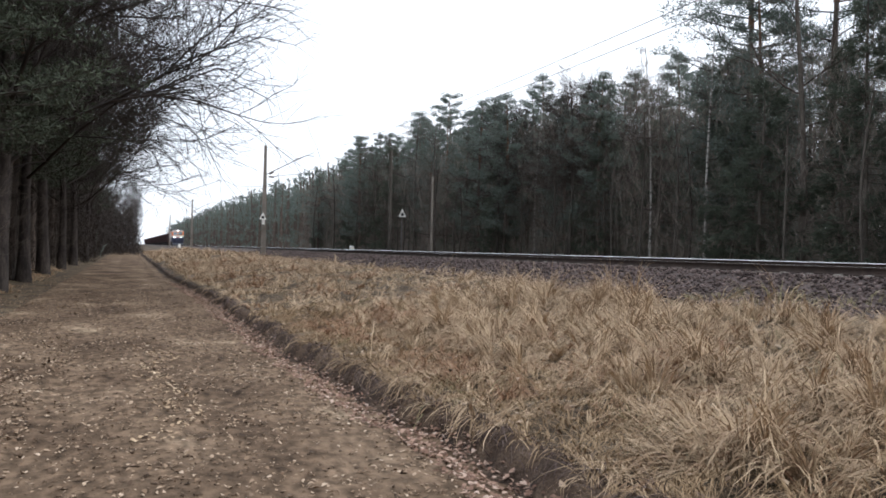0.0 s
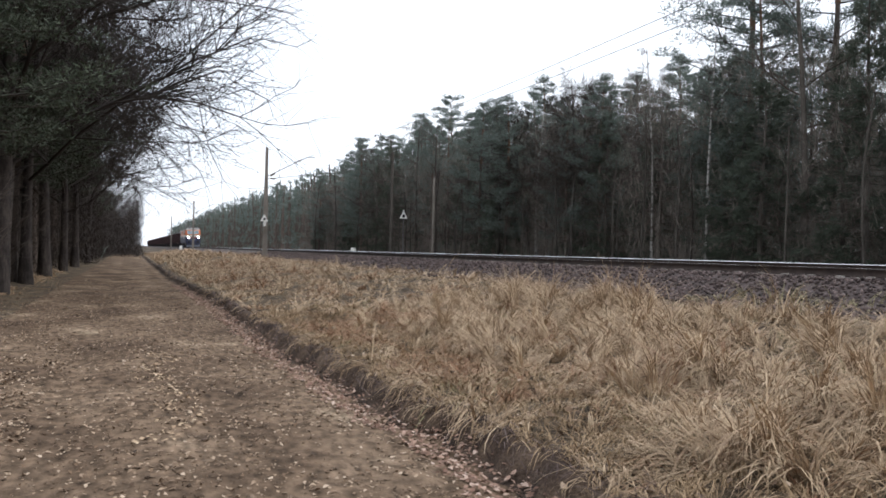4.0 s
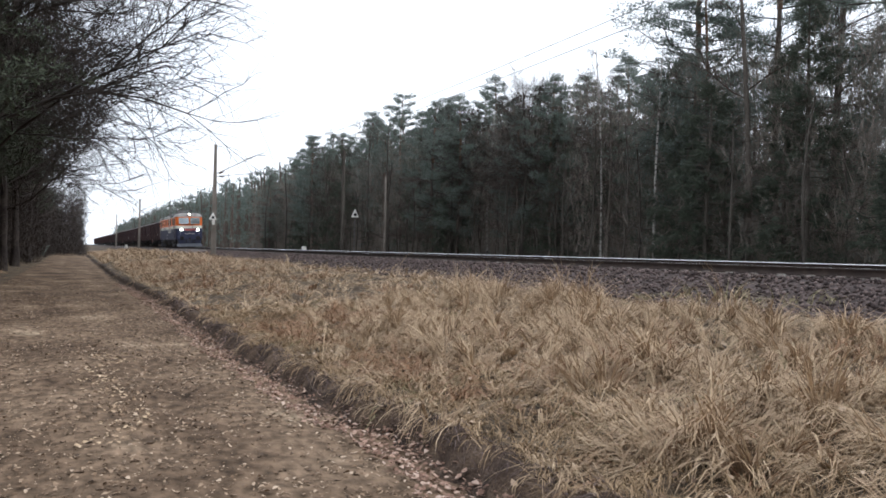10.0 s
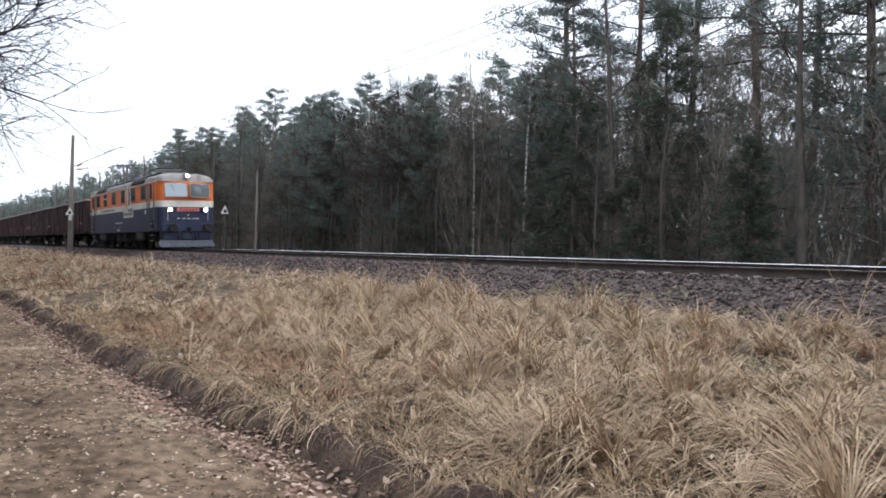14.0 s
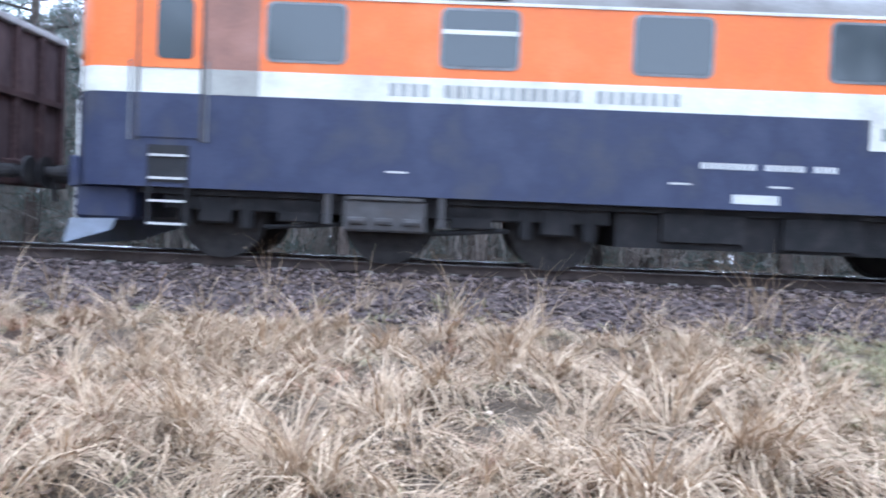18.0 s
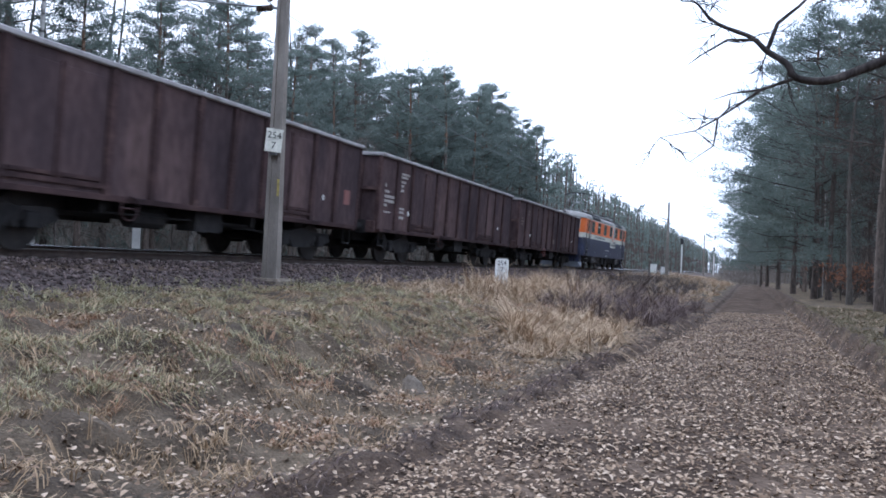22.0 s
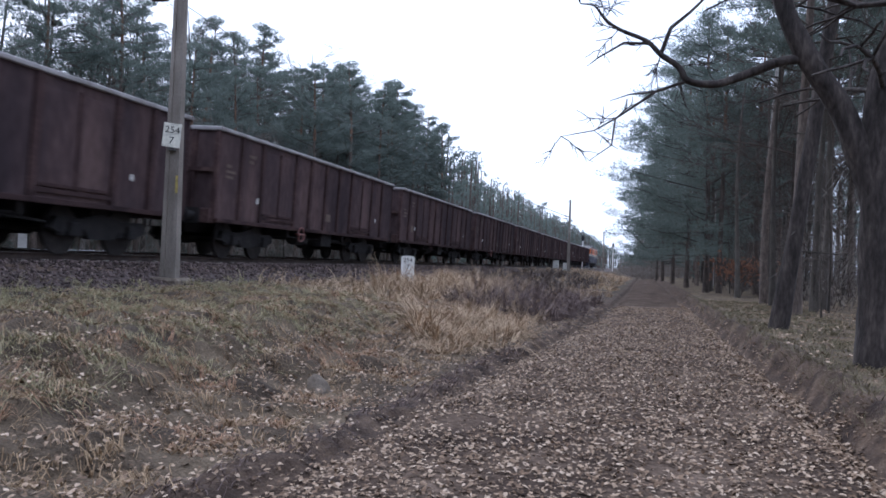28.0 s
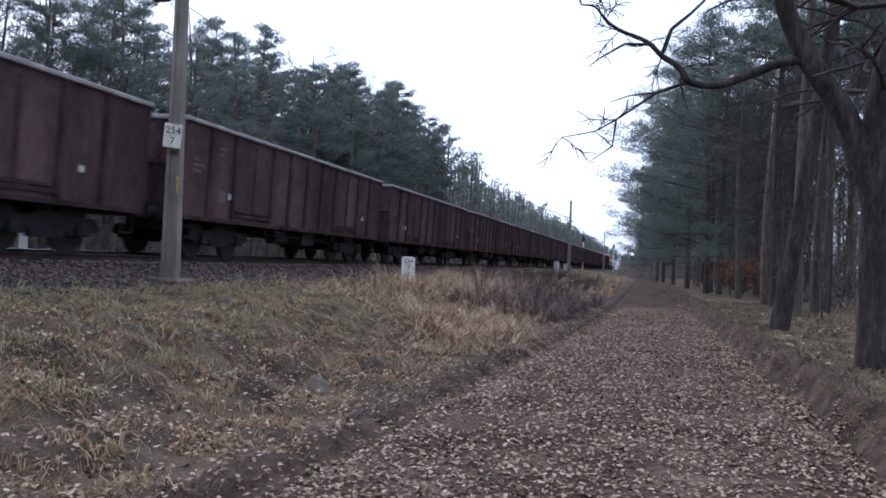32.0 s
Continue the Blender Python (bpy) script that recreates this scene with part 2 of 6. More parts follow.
M["barkpine"] = material("pine_bark", [(0.3, (0.06, 0.048, 0.042)), (0.5, (0.125, 0.1, 0.085)), (0.75, (0.22, 0.172, 0.142))],
                         scale=6, rough=0.95, bump=0.8, bump_scale=18, fine=0.4, fine_scale=22, stretch=(1, 1, 0.3), per_object=0.25)
M["barkupper"] = material("orange_bark", [(0.3, (0.11, 0.068, 0.047)), (0.7, (0.22, 0.135, 0.09))], scale=5, rough=0.9, bump=0.4, fine=0.3)
M["barkgrey"] = material("grey_bark", [(0.3, (0.04, 0.034, 0.03)), (0.5, (0.08, 0.07, 0.06)), (0.75, (0.14, 0.122, 0.105))],
                         scale=5, rough=0.95, bump=0.6, bump_scale=20, fine=0.35, stretch=(1, 1, 0.3), per_object=0.3)
M["barkdark"] = material("dark_oak_bark", [(0.3, (0.022, 0.018, 0.017)), (0.5, (0.045, 0.037, 0.034)), (0.75, (0.085, 0.07, 0.062))],
                         scale=5, rough=0.95, bump=0.8, bump_scale=16, fine=0.4, fine_scale=20, stretch=(1, 1, 0.3))
M["birch"] = material("birch_bark", [(0.38, (0.05, 0.045, 0.04)), (0.46, (0.33, 0.315, 0.295)), (0.8, (0.52, 0.5, 0.47))],
                      scale=5, detail=3, rough=0.8, fine=0.15, stretch=(0.7, 0.7, 1.6))
M["twig"] = material("twig", [(0.2, (0.055, 0.043, 0.037)), (0.8, (0.12, 0.095, 0.08))], scale=1, rough=0.9, island=0.3)
def shine_through(m, share):
    """Let a part of the light pass, as thin needles do."""
    n, l = m.node_tree.nodes, m.node_tree.links
    b, out = n["Principled BSDF"], n["Material Output"]
    tr, mix = n.new("ShaderNodeBsdfTranslucent"), n.new("ShaderNodeMixShader")
    l.new(b.inputs["Base Color"].links[0].from_socket, tr.inputs["Color"])
    mix.inputs["Fac"].default_value = share
    l.new(b.outputs["BSDF"], mix.inputs[1])
    l.new(tr.outputs["BSDF"], mix.inputs[2])
    l.new(mix.outputs["Shader"], out.inputs["Surface"])
    return m


M["needle"] = shine_through(material("pine_needles", [(0.1, (0.09, 0.115, 0.102)), (0.5, (0.16, 0.19, 0.17)), (0.9, (0.24, 0.275, 0.243))],
                                     scale=0.6, rough=0.7, island=0.5, fine=0.2), 0.6)
M["spruce"] = shine_through(material("spruce_needles", [(0.1, (0.055, 0.068, 0.052)), (0.5, (0.09, 0.108, 0.082)), (0.9, (0.14, 0.16, 0.12))],
                                     scale=0.6, rough=0.7, island=0.5, fine=0.2), 0.55)
# Darker copy of the pine needles: the wood's shade is put into this colour.
M["shadeneedle"] = material("shade_toned_needles", [(0.1, (0.032, 0.04, 0.026)), (0.5, (0.056, 0.068, 0.045)), (0.9, (0.09, 0.105, 0.07))], scale=0.6, rough=0.8, island=0.5, fine=0.2)
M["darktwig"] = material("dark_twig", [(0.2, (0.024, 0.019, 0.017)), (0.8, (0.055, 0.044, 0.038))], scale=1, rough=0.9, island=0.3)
M["bramble"] = material("purple_bramble", [(0.1, (0.06, 0.04, 0.037)), (0.5, (0.12, 0.085, 0.078)), (0.9, (0.2, 0.155, 0.14))], scale=2, rough=0.9, island=0.5)
M["brush"] = material("grey_brush", [(0.1, (0.13, 0.108, 0.092)), (0.5, (0.215, 0.185, 0.16)), (0.9, (0.32, 0.285, 0.25))], scale=0.3, rough=0.9, island=0.5, fine=0.2)
M["dullred"] = paint("dull_red", (0.22, 0.09, 0.08), wear=0.3)
M["grime"] = paint("sooty_orange", (0.3, 0.16, 0.12), wear=0.4, rough=0.7)
M["grimepale"] = paint("sooty_white", (0.36, 0.35, 0.31), wear=0.4, rough=0.7)
M["brownleaf"] = material("withered_leaf", [(0.1, (0.16, 0.07, 0.04)), (0.9, (0.34, 0.17, 0.1))], scale=1, rough=0.8, island=0.8)


def glass(name, tint, rough=0.06):
    m = bpy.data.materials.new(name)
    m.use_nodes = True
    n, l = m.node_tree.nodes, m.node_tree.links
    b = n["Principled BSDF"]
    b.inputs["Base Color"].default_value = (*tint, 1)
    b.inputs["Roughness"].default_value = rough
    b.inputs["Specular IOR Level"].default_value = 0.7
    nz = n.new("ShaderNodeTexNoise")
    nz.inputs["Scale"].default_value = 6
    mr = n.new("ShaderNodeMapRange")
    mr.inputs["To Min"].default_value, mr.inputs["To Max"].default_value = rough * 0.5, rough * 3
    l.new(nz.outputs["Fac"], mr.inputs["Value"])
    l.new(mr.outputs["Result"], b.inputs["Roughness"])
    return m


M["glassdark"] = glass("dusty_dark_glass", (0.04, 0.05, 0.054))
M["windscreen"] = glass("coated_windscreen", (0.26, 0.29, 0.3), 0.03)
M["windscreen"].node_tree.nodes["Principled BSDF"].inputs["Coat Weight"].default_value = 1.0
M["windscreen"].node_tree.nodes["Principled BSDF"].inputs["Metallic"].default_value = 0.55
M["windscreen"].node_tree.nodes["Principled BSDF"].inputs["Coat IOR"].default_value = 1.45
M["windscreen"].node_tree.nodes["Principled BSDF"].inputs["Specular IOR Level"].default_value = 1.0
M["plough"] = paint("scuffed_grey_plough", (0.17, 0.185, 0.22), wear=0.5, dirt=(0.12, 0.12, 0.125), rough=0.6, scale=4)
M["springbox"] = paint("dull_grey_box", (0.075, 0.07, 0.07), wear=0.4, rough=0.8, scale=5)
M["wordgrey"] = paint("grey_words", (0.3, 0.3, 0.28), wear=0.3, rough=0.6)

# ---- mesh tools ----
def part(name, bm, mat, parent=None, label="", smooth=False):
    """Link a bmesh as one mesh object, under a thing or a part."""
    me = bpy.data.meshes.new(name)
    bm.to_mesh(me)
    bm.free()
    return place_mesh(name, me, mat, parent, label, smooth)


def place_mesh(name, me, mat, parent=None, label="", smooth=False):
    if mat is not None and not me.materials:
        me.materials.append(mat)
    if smooth:
        me.polygons.foreach_set("use_smooth", [True] * len(me.polygons))
    ob = new(name, me)
    if parent is not None:
        ob.parent = parent
    if label:
        tagged(ob, label)
    return ob


def thing(name, m, label, category, group="", kind=""):
    ob = new(name)
    ob.matrix_world = m
    return tagged(ob, label, category, group, kind)


def box(bm, x0, x1, y0, y1, z0, z1, bevel=0.0):
    v = [bm.verts.new(p) for p in ((x0, y0, z0), (x1, y0, z0), (x1, y1, z0), (x0, y1, z0),
                                   (x0, y0, z1), (x1, y0, z1), (x1, y1, z1), (x0, y1, z1))]
    f = [bm.faces.new([v[i] for i in q]) for q in ((3, 2, 1, 0), (4, 5, 6, 7), (0, 1, 5, 4), (1, 2, 6, 5), (2, 3, 7, 6), (3, 0, 4, 7))]
    if bevel:
        edges = list({e for q in f for e in q.edges})
        bmesh.ops.bevel(bm, geom=edges, offset=bevel, segments=1, affect="EDGES")
    return bm


def boxes(*args, bevel=0.0):
    bm = bmesh.new()
    for a in args:
        box(bm, *a, bevel=bevel)
    return bm


def tube(bm, p0, p1, r0, r1=None, seg=8, caps=True):
    r1 = r0 if r1 is None else r1
    p0, p1 = Vector(p0), Vector(p1)
    q = (p1 - p0).to_track_quat("Z", "Y")
    rings = []
    for p, r in ((p0, r0), (p1, r1)):
        rings.append([bm.verts.new(p + q @ Vector((r * math.cos(6.2832 * i / seg), r * math.sin(6.2832 * i / seg), 0))) for i in range(seg)])
    for i in range(seg):
        j = (i + 1) % seg
        bm.faces.new((rings[0][i], rings[0][j], rings[1][j], rings[1][i]))
    if caps:
        bm.faces.new(rings[0][::-1])
        bm.faces.new(rings[1])
    return bm


def tubes(*args, seg=8):
    bm = bmesh.new()
    for a in args:
        tube(bm, *a, seg=seg)
    return bm


def prism(bm, pts, axis, a, b):
    """A polygon in the two other axes, drawn out along one axis from a to b."""
    def at(p, s):
        return {"x": (s, p[0], p[1]), "y": (p[0], s, p[1]), "z": (p[0], p[1], s)}[axis]
    lo = [bm.verts.new(at(p, a)) for p in pts]
    hi = [bm.verts.new(at(p, b)) for p in pts]
    n = len(pts)
    for i in range(n):
        bm.faces.new((lo[i], lo[(i + 1) % n], hi[(i + 1) % n], hi[i]))
    bm.faces.new(lo[::-1])
    bm.faces.new(hi)
    bmesh.ops.recalc_face_normals(bm, faces=bm.faces[:])
    return bm


def raw_mesh(name, verts, faces):
    """A mesh from arrays of corners and equal-sized faces."""
    verts, faces = np.asarray(verts, np.float32), np.asarray(faces, np.int32)
    me = bpy.data.meshes.new(name)
    k = faces.shape[1]
    me.vertices.add(len(verts))
    me.vertices.foreach_set("co", verts.ravel())
    me.loops.add(faces.size)
    me.loops.foreach_set("vertex_index", faces.ravel())
    me.polygons.add(len(faces))
    me.polygons.foreach_set("loop_start", np.arange(0, faces.size, k, dtype=np.int32))
    me.update(calc_edges=True)
    return me


def wave(x, y, s, k=0):
    """Cheap smooth pseudo-random field, about -1 to 1."""
    x, y = np.asarray(x) / s, np.asarray(y) / s
    return (np.sin(1.7 * x + 2.3 * y + k) + np.sin(3.1 * x - 1.9 * y + 1.3 * k) + np.sin(-2.2 * x + 4.3 * y + 2.1 * k)
            + np.sin(5.3 * x + 0.7 * y + 0.7 * k)) / 4

# ---- the ground: path, bank, track bed, forest floor ----
TRACK, RAIL, CANT = 12.05, 1.45, 2.4


def bend(y):
    """How far the line has swung towards the path: straight ahead, a wide curve behind."""
    y = np.asarray(y, float)
    d = np.clip(-10 - y, 0, 50)
    return d * d / 7000 + np.clip(-60 - y, 0, None) * 50 / 3500


def on_track(y, centre=None):
    """The pose of what stands on the rails at y: along the line and leaning with its raised far rail."""
    c = y if centre is None else centre
    turn = math.degrees(math.atan(float(bend(c - 1) - bend(c + 1)) / 2))
    return Matrix.Translation((TRACK - float(bend(y)) - 0.7525, y, RAIL)) @ pose(0, 0, 0, 0, -CANT, -turn) @ Matrix.Translation((0.7525, 0, 0))


def ledge_at(y):
    """Where the path's edge towards the track runs."""
    y = np.asarray(y, float)
    line = np.interp(y, [-120, -60, -28, -16.5, -11, -8.7, -6.6, -4.8, 0, 4.7, 7.5, 10.8, 23, 42, 120], [0.7, 0.9, 1.25, 1.75, 2.22, 2.3, 2.48, 2.57, 2.65, 2.6, 2.48, 2.32, 2.3, 1.85, 1.8])
    return line + 0.1 * wave(y, 0 * y, 1.3) + 0.075 * wave(y, 0 * y, 0.42, 2) + 0.035 * wave(y, 0 * y, 0.13, 5)


def height(x, y):
    x, y = np.asarray(x, float), np.asarray(y, float)
    e = ledge_at(y)
    step = np.interp(y, [-30, -14, -4, 3, 14, 40], [0.04, 0.08, 0.13, 0.17, 0.15, 0.1]) * (1 + 0.45 * wave(y, 0 * y, 0.5, 8))
    clod = 0.012 * wave(x, y, 0.16, 2) + 0.008 * wave(x, y, 0.07, 6)
    rut = clod - 0.035 * np.exp(-((x + 0.55) / 0.35) ** 2) - 0.03 * np.exp(-((x - 1.05) / 0.3) ** 2)
    groove = -0.07 * np.exp(-((x - e + 0.16) / 0.2) ** 2)
    z = rut + groove + 0.015 * wave(x, y, 0.7) + 0.02 * wave(x, y, 2.5, 3)
    u = np.clip((x - e - 0.18) / (8.5 - bend(y) - e - 0.18), 0, 1)
    bank = step + (0.86 - step) * (u ** 0.85 * 0.6 + 0.4 * u * u * (3 - 2 * u)) + (0.06 * wave(x, y, 1.6, 1) + 0.08 * wave(x, y, 0.55, 5) + 0.05 * wave(x, y, 0.22, 3)) * np.clip(u * 6, 0, 1) * np.clip((1 - u) * 8, 0, 1)
    bank = bank + np.clip((-2.5 - y) / 2, 0, 1) * 0.075 * wave(x, y, 0.8, 9) * np.clip(u * 6, 0, 1) * np.clip((1 - u) * 5, 0, 1)
    hollow = -0.22 * np.exp(-((x - 3.6) / 1.3) ** 2) * np.exp(-((y + 8.5) / 4.5) ** 2)
    hollow = hollow + 0.2 * np.exp(-((x - 5.7) / 0.95) ** 2) * np.exp(-((y + 9.0) / 6.0) ** 2)
    rise = np.clip((x - e) / 0.13, 0, 1)
    z = np.where(x > e, z * (1 - rise) + (bank + hollow) * rise, z)
    xb = x + bend(y)
    bed = np.interp(xb, [8.5, 8.9, 10.35, 10.6, 13.5, 13.75, 15.4, 17, 24, 60], [0.86, 0.9, 1.245, 1.265, 1.295, 1.275, 0.95, 0.95, 1.3, 2.0])
    z = np.where(xb > 8.5, bed + np.where(x > 16, 0.12 * wave(x, y, 5, 2), 0.012 * wave(x, y, 0.5)), z)
    w = -2.0 - 0.12 * wave(y, 0 * y, 2.1, 4) - 0.06 * wave(y, 0 * y, 0.7, 1) - np.clip((y - 2) / 10, 0, 1) * 1.2
    left = (0.38 - 0.22 * np.clip((y - 2) / 10, 0, 1)) * np.clip((w - x) / (0.2 + 1.0 * np.clip((y - 2) / 10, 0, 1)), 0, 1)
    z = z - np.where(y < 4, 0.09, 0.0) * np.exp(-((x - w - 0.1) / 0.13) ** 2)
    z = np.where(x < w, z * np.clip(1 - (w - x), 0, 1) + left + 0.06 * wave(x, y, 3, 6) * np.clip((w - x) / 2, 0, 1), z)
    return z


def build_ground():
    ys = np.concatenate([-np.geomspace(900, 62, 22), np.arange(-60, -20, 0.6), np.arange(-20, 24, 0.11), np.arange(24, 70, 0.6), np.geomspace(71, 900, 22)])
    fixed = np.concatenate([[-900, -400, -150, -60, -30], np.arange(-18, -4, 0.9), np.arange(-4, -1.5, 0.14)])
    near_e = np.array([-0.45, -0.3, -0.18, -0.1, -0.04, 0.0, 0.03, 0.06, 0.1, 0.14, 0.3, 0.45])
    far = np.concatenate([np.linspace(8.65, 10.3, 14), [11, 12, 13, 13.8, 14.4, 15, 15.4, 16, 17, 19, 22, 26, 32, 40, 60, 150, 400, 900]])
    rows = []
    for y in ys:
        e = float(ledge_at(y))
        s = float(bend(y))
        xs = np.concatenate([fixed, np.linspace(-1.4, e - 0.55, 32), e + near_e, np.linspace(e + 0.55, 8.5 - s, 44), far[:14] - s, far[14:] - s * np.linspace(1, 0, len(far) - 14)])
        rows.append(np.stack([xs, np.full_like(xs, y), height(xs, np.full_like(xs, y))], 1))
    v = np.concatenate(rows)
    nx, ny = len(rows[0]), len(ys)
    i = (np.arange(ny - 1)[:, None] * nx + np.arange(nx - 1)[None, :]).ravel()
    me = raw_mesh("ground", v, np.stack([i, i + 1, i + nx + 1, i + nx], 1))
    for k in ("litter", "path", "ledge", "bank", "ballast", "mould"):
        me.materials.append(M[k])
    nf = len(fixed) + 32
    col = np.zeros(nx - 1, int)
    xm = rows[0][:, 0]
    for c in range(nx - 1):
        x = 0.5 * (xm[c] + xm[c + 1])
        if c < nf - 1:
            col[c] = 0 if x < -2.3 else 1
        elif c < nf + 3:
            col[c] = 1
        elif c < nf + 10:
            col[c] = 2
        else:
            col[c] = 3 if c < nf + 55 else 4 if c < nf + 76 else 0
    index = np.tile(col, (ny - 1, 1))
    index[np.ix_(ys[:-1] < 0.5, col == 1)] = 5
    bare = (xm[:-1] > -2.5) & (xm[:-1] < -2.02)
    index[np.ix_(ys[:-1] < 4, bare)] = 2
    me.polygons.foreach_set("material_index", index.ravel().astype(np.int32))
    me.polygons.foreach_set("use_smooth", [True] * len(me.polygons))
    return tagged(place_mesh("ground", me, None), "forest path, dry grass bank and stone track bed", "ground", kind="structure")


build_ground()


def put_on(x, y, sink=0.0):
    return float(height(x, y)) - sink

# ---- track: rails, sleepers ----
def rail_profile(cx):
    return [(cx - 0.075, 0), (cx + 0.075, 0), (cx + 0.075, 0.015), (cx + 0.012, 0.035), (cx + 0.01, 0.11), (cx + 0.036, 0.125), (cx + 0.02, 0.142),
            (cx - 0.02, 0.142), (cx - 0.036, 0.125), (cx - 0.01, 0.11), (cx - 0.012, 0.035), (cx - 0.075, 0.015)]


def rail_run(profile):
    """A rail drawn out along the line."""
    ys = [-700, -400, -200] + list(range(-100, 10, 5)) + [60, 300, 700]
    n = len(profile)
    v = []
    for y in ys:
        m = on_track(y)
        v += [tuple(m @ Vector((p[0], 0, p[1]))) for p in profile]
    f = [(i * n + k, i * n + (k + 1) % n, (i + 1) * n + (k + 1) % n, (i + 1) * n + k) for i in range(len(ys) - 1) for k in range(n)]
    return raw_mesh("rail", v, f)


track = thing("railway_track", pose(0, 0, 0), "single railway track with polished rails on grey ballast", "railway track", kind="structure")
for side in (-0.7525, 0.7525):
    rail = place_mesh("rail", rail_run([(p[0], p[1] - 0.15) for p in rail_profile(side)]), M["rail_side"], track, "rusty steel rail")
    edge = [(side - 0.0385, -0.026), (side - 0.038, -0.018), (side - 0.0365, -0.0115), (side - 0.0335, -0.0088), (side - 0.028, -0.0056)] if side > 0 else [(side - 0.026, -0.004), (side - 0.024, -0.0028)]
    head = edge + [(side - 0.018, -0.0022), (side - 0.008, 0.0), (side + 0.008, 0.0), (side + 0.02, -0.002), (side + 0.033, -0.008), (side + 0.0385, -0.028 if side < 0 else -0.02)]
    place_mesh("running_surface", rail_run(head), M["rail_top"], rail, "bright polished rail top")


def sleeper_mesh():
    bm = bmesh.new()
    prism(bm, [(-1.3, -0.02), (1.3, -0.02), (1.3, 0.14), (1.2, 0.18), (0.45, 0.18), (0.3, 0.13), (-0.3, 0.13), (-0.45, 0.18), (-1.2, 0.18), (-1.3, 0.14)], "y", -0.13, 0.13)
    for s in (-0.7525, 0.7525):
        for d in (-0.13, 0.13):
            box(bm, s + d - 0.04, s + d + 0.04, -0.06, 0.06, 0.17, 0.215)
    me = bpy.data.meshes.new("sleeper")
    bm.to_mesh(me)
    bm.free()
    return me


SLEEPER = sleeper_mesh()


def build_sleepers():
    for k in range(-150, 150):
        s = place_mesh("sleeper", SLEEPER, M["sleeper"], track)
        s.matrix_local = on_track(0.6 * k) @ pose(random.uniform(-0.01, 0.01), 0, -0.345)
    v, f = [], []
    for k in list(range(-500, -150)) + list(range(150, 600)):
        b, m = len(v), on_track(0.6 * k)
        v += [tuple(m @ Vector(p)) for p in ((-1.3, -0.13, -0.3), (1.3, -0.13, -0.3), (1.3, 0.13, -0.3), (-1.3, 0.13, -0.3),
                                             (-1.25, -0.11, -0.165), (1.25, -0.11, -0.165), (1.25, 0.11, -0.165), (-1.25, 0.11, -0.165))]
        f += [(b + 4, b + 5, b + 6, b + 7), (b, b + 1, b + 5, b + 4), (b + 1, b + 2, b + 6, b + 5), (b + 2, b + 3, b + 7, b + 6), (b + 3, b, b + 4, b + 7)]
    tagged(place_mesh("far_sleepers", raw_mesh("far_sleepers", v, f), M["sleeper"], track), kind="stuff")

# ---- locomotive: local y runs from the front face (0) to the rear face, x = -1.45 is the side towards the path ----
LEN, HALF = 17.8, 1.45


def plan_outline(inset=0.0, nose=0.36):
    """The body's outline from above: straight sides, rounded corners, slightly bowed ends."""
    h = HALF - inset
    pts = []
    for end in (0, 1):
        half = []
        for i in range(9):
            a = math.pi * 0.5 * i / 8
            half.append((-h + 0.42 * (1 - math.cos(a)), 0.14 - 0.4 * math.sin(a) + inset))
        for x in (-0.7, -0.35, 0.0):
            half.append((x, -nose + 0.1 * (x / 1.03) ** 2 + inset))
        full = half + [(-x, y) for x, y in half[-2::-1]]
        pts += full if end == 0 else [(-x, LEN - y) for x, y in full]
    return pts


def bands(parent):
    part("lower_body", prism(bmesh.new(), plan_outline(), "z", 0.9, 2.13), M["blue"], parent, "dusty navy blue lower body", False)
    part("stripe", prism(bmesh.new(), plan_outline(-0.003), "z", 2.13, 2.46), M["cream"], parent, "off-white stripe round the body")
    upper = part("upper_body", prism(bmesh.new(), plan_outline(), "z", 2.46, 3.44), M["orange"], parent, "bright orange upper body")
    return upper


def roof_mesh():
    bm = bmesh.new()
    stations = [(-0.30, 0.88, 0.0), (-0.26, 0.93, 0.16), (-0.05, 0.97, 0.36), (0.35, 1.0, 0.46), (1.4, 1.0, 0.48), (LEN / 2, 1.0, 0.46)]
    stations += [(LEN - y, w, h) for y, w, h in stations[-2::-1]]
    rings = []
    for y, w, h in stations:
        ring = []
        for i in range(13):
            a = math.pi * i / 12
            ring.append(bm.verts.new((-HALF * w * math.copysign(abs(math.cos(a)) ** 0.55, math.cos(a)) * 1.005, y, 3.44 + h * math.sin(a) ** 0.75)))
        rings.append(ring)
    for a, b in zip(rings, rings[1:]):
        for i in range(12):
            bm.faces.new((a[i], a[i + 1], b[i + 1], b[i]))
    bm.faces.new(rings[0])
    bm.faces.new(rings[-1][::-1])
    bmesh.ops.recalc_face_normals(bm, faces=bm.faces[:])
    return bm


def rounded(cx, cz, w, h, r=0.07):
    pts = []
    for sx, sz, a0 in ((1, 1, 0), (-1, 1, 90), (-1, -1, 180), (1, -1, 270)):
        for i in range(4):
            a = radians(a0 + 30 * i)
            pts.append((cx + sx * (w / 2 - r) + r * math.cos(a), cz + sz * (h / 2 - r) + r * math.sin(a)))
    return pts


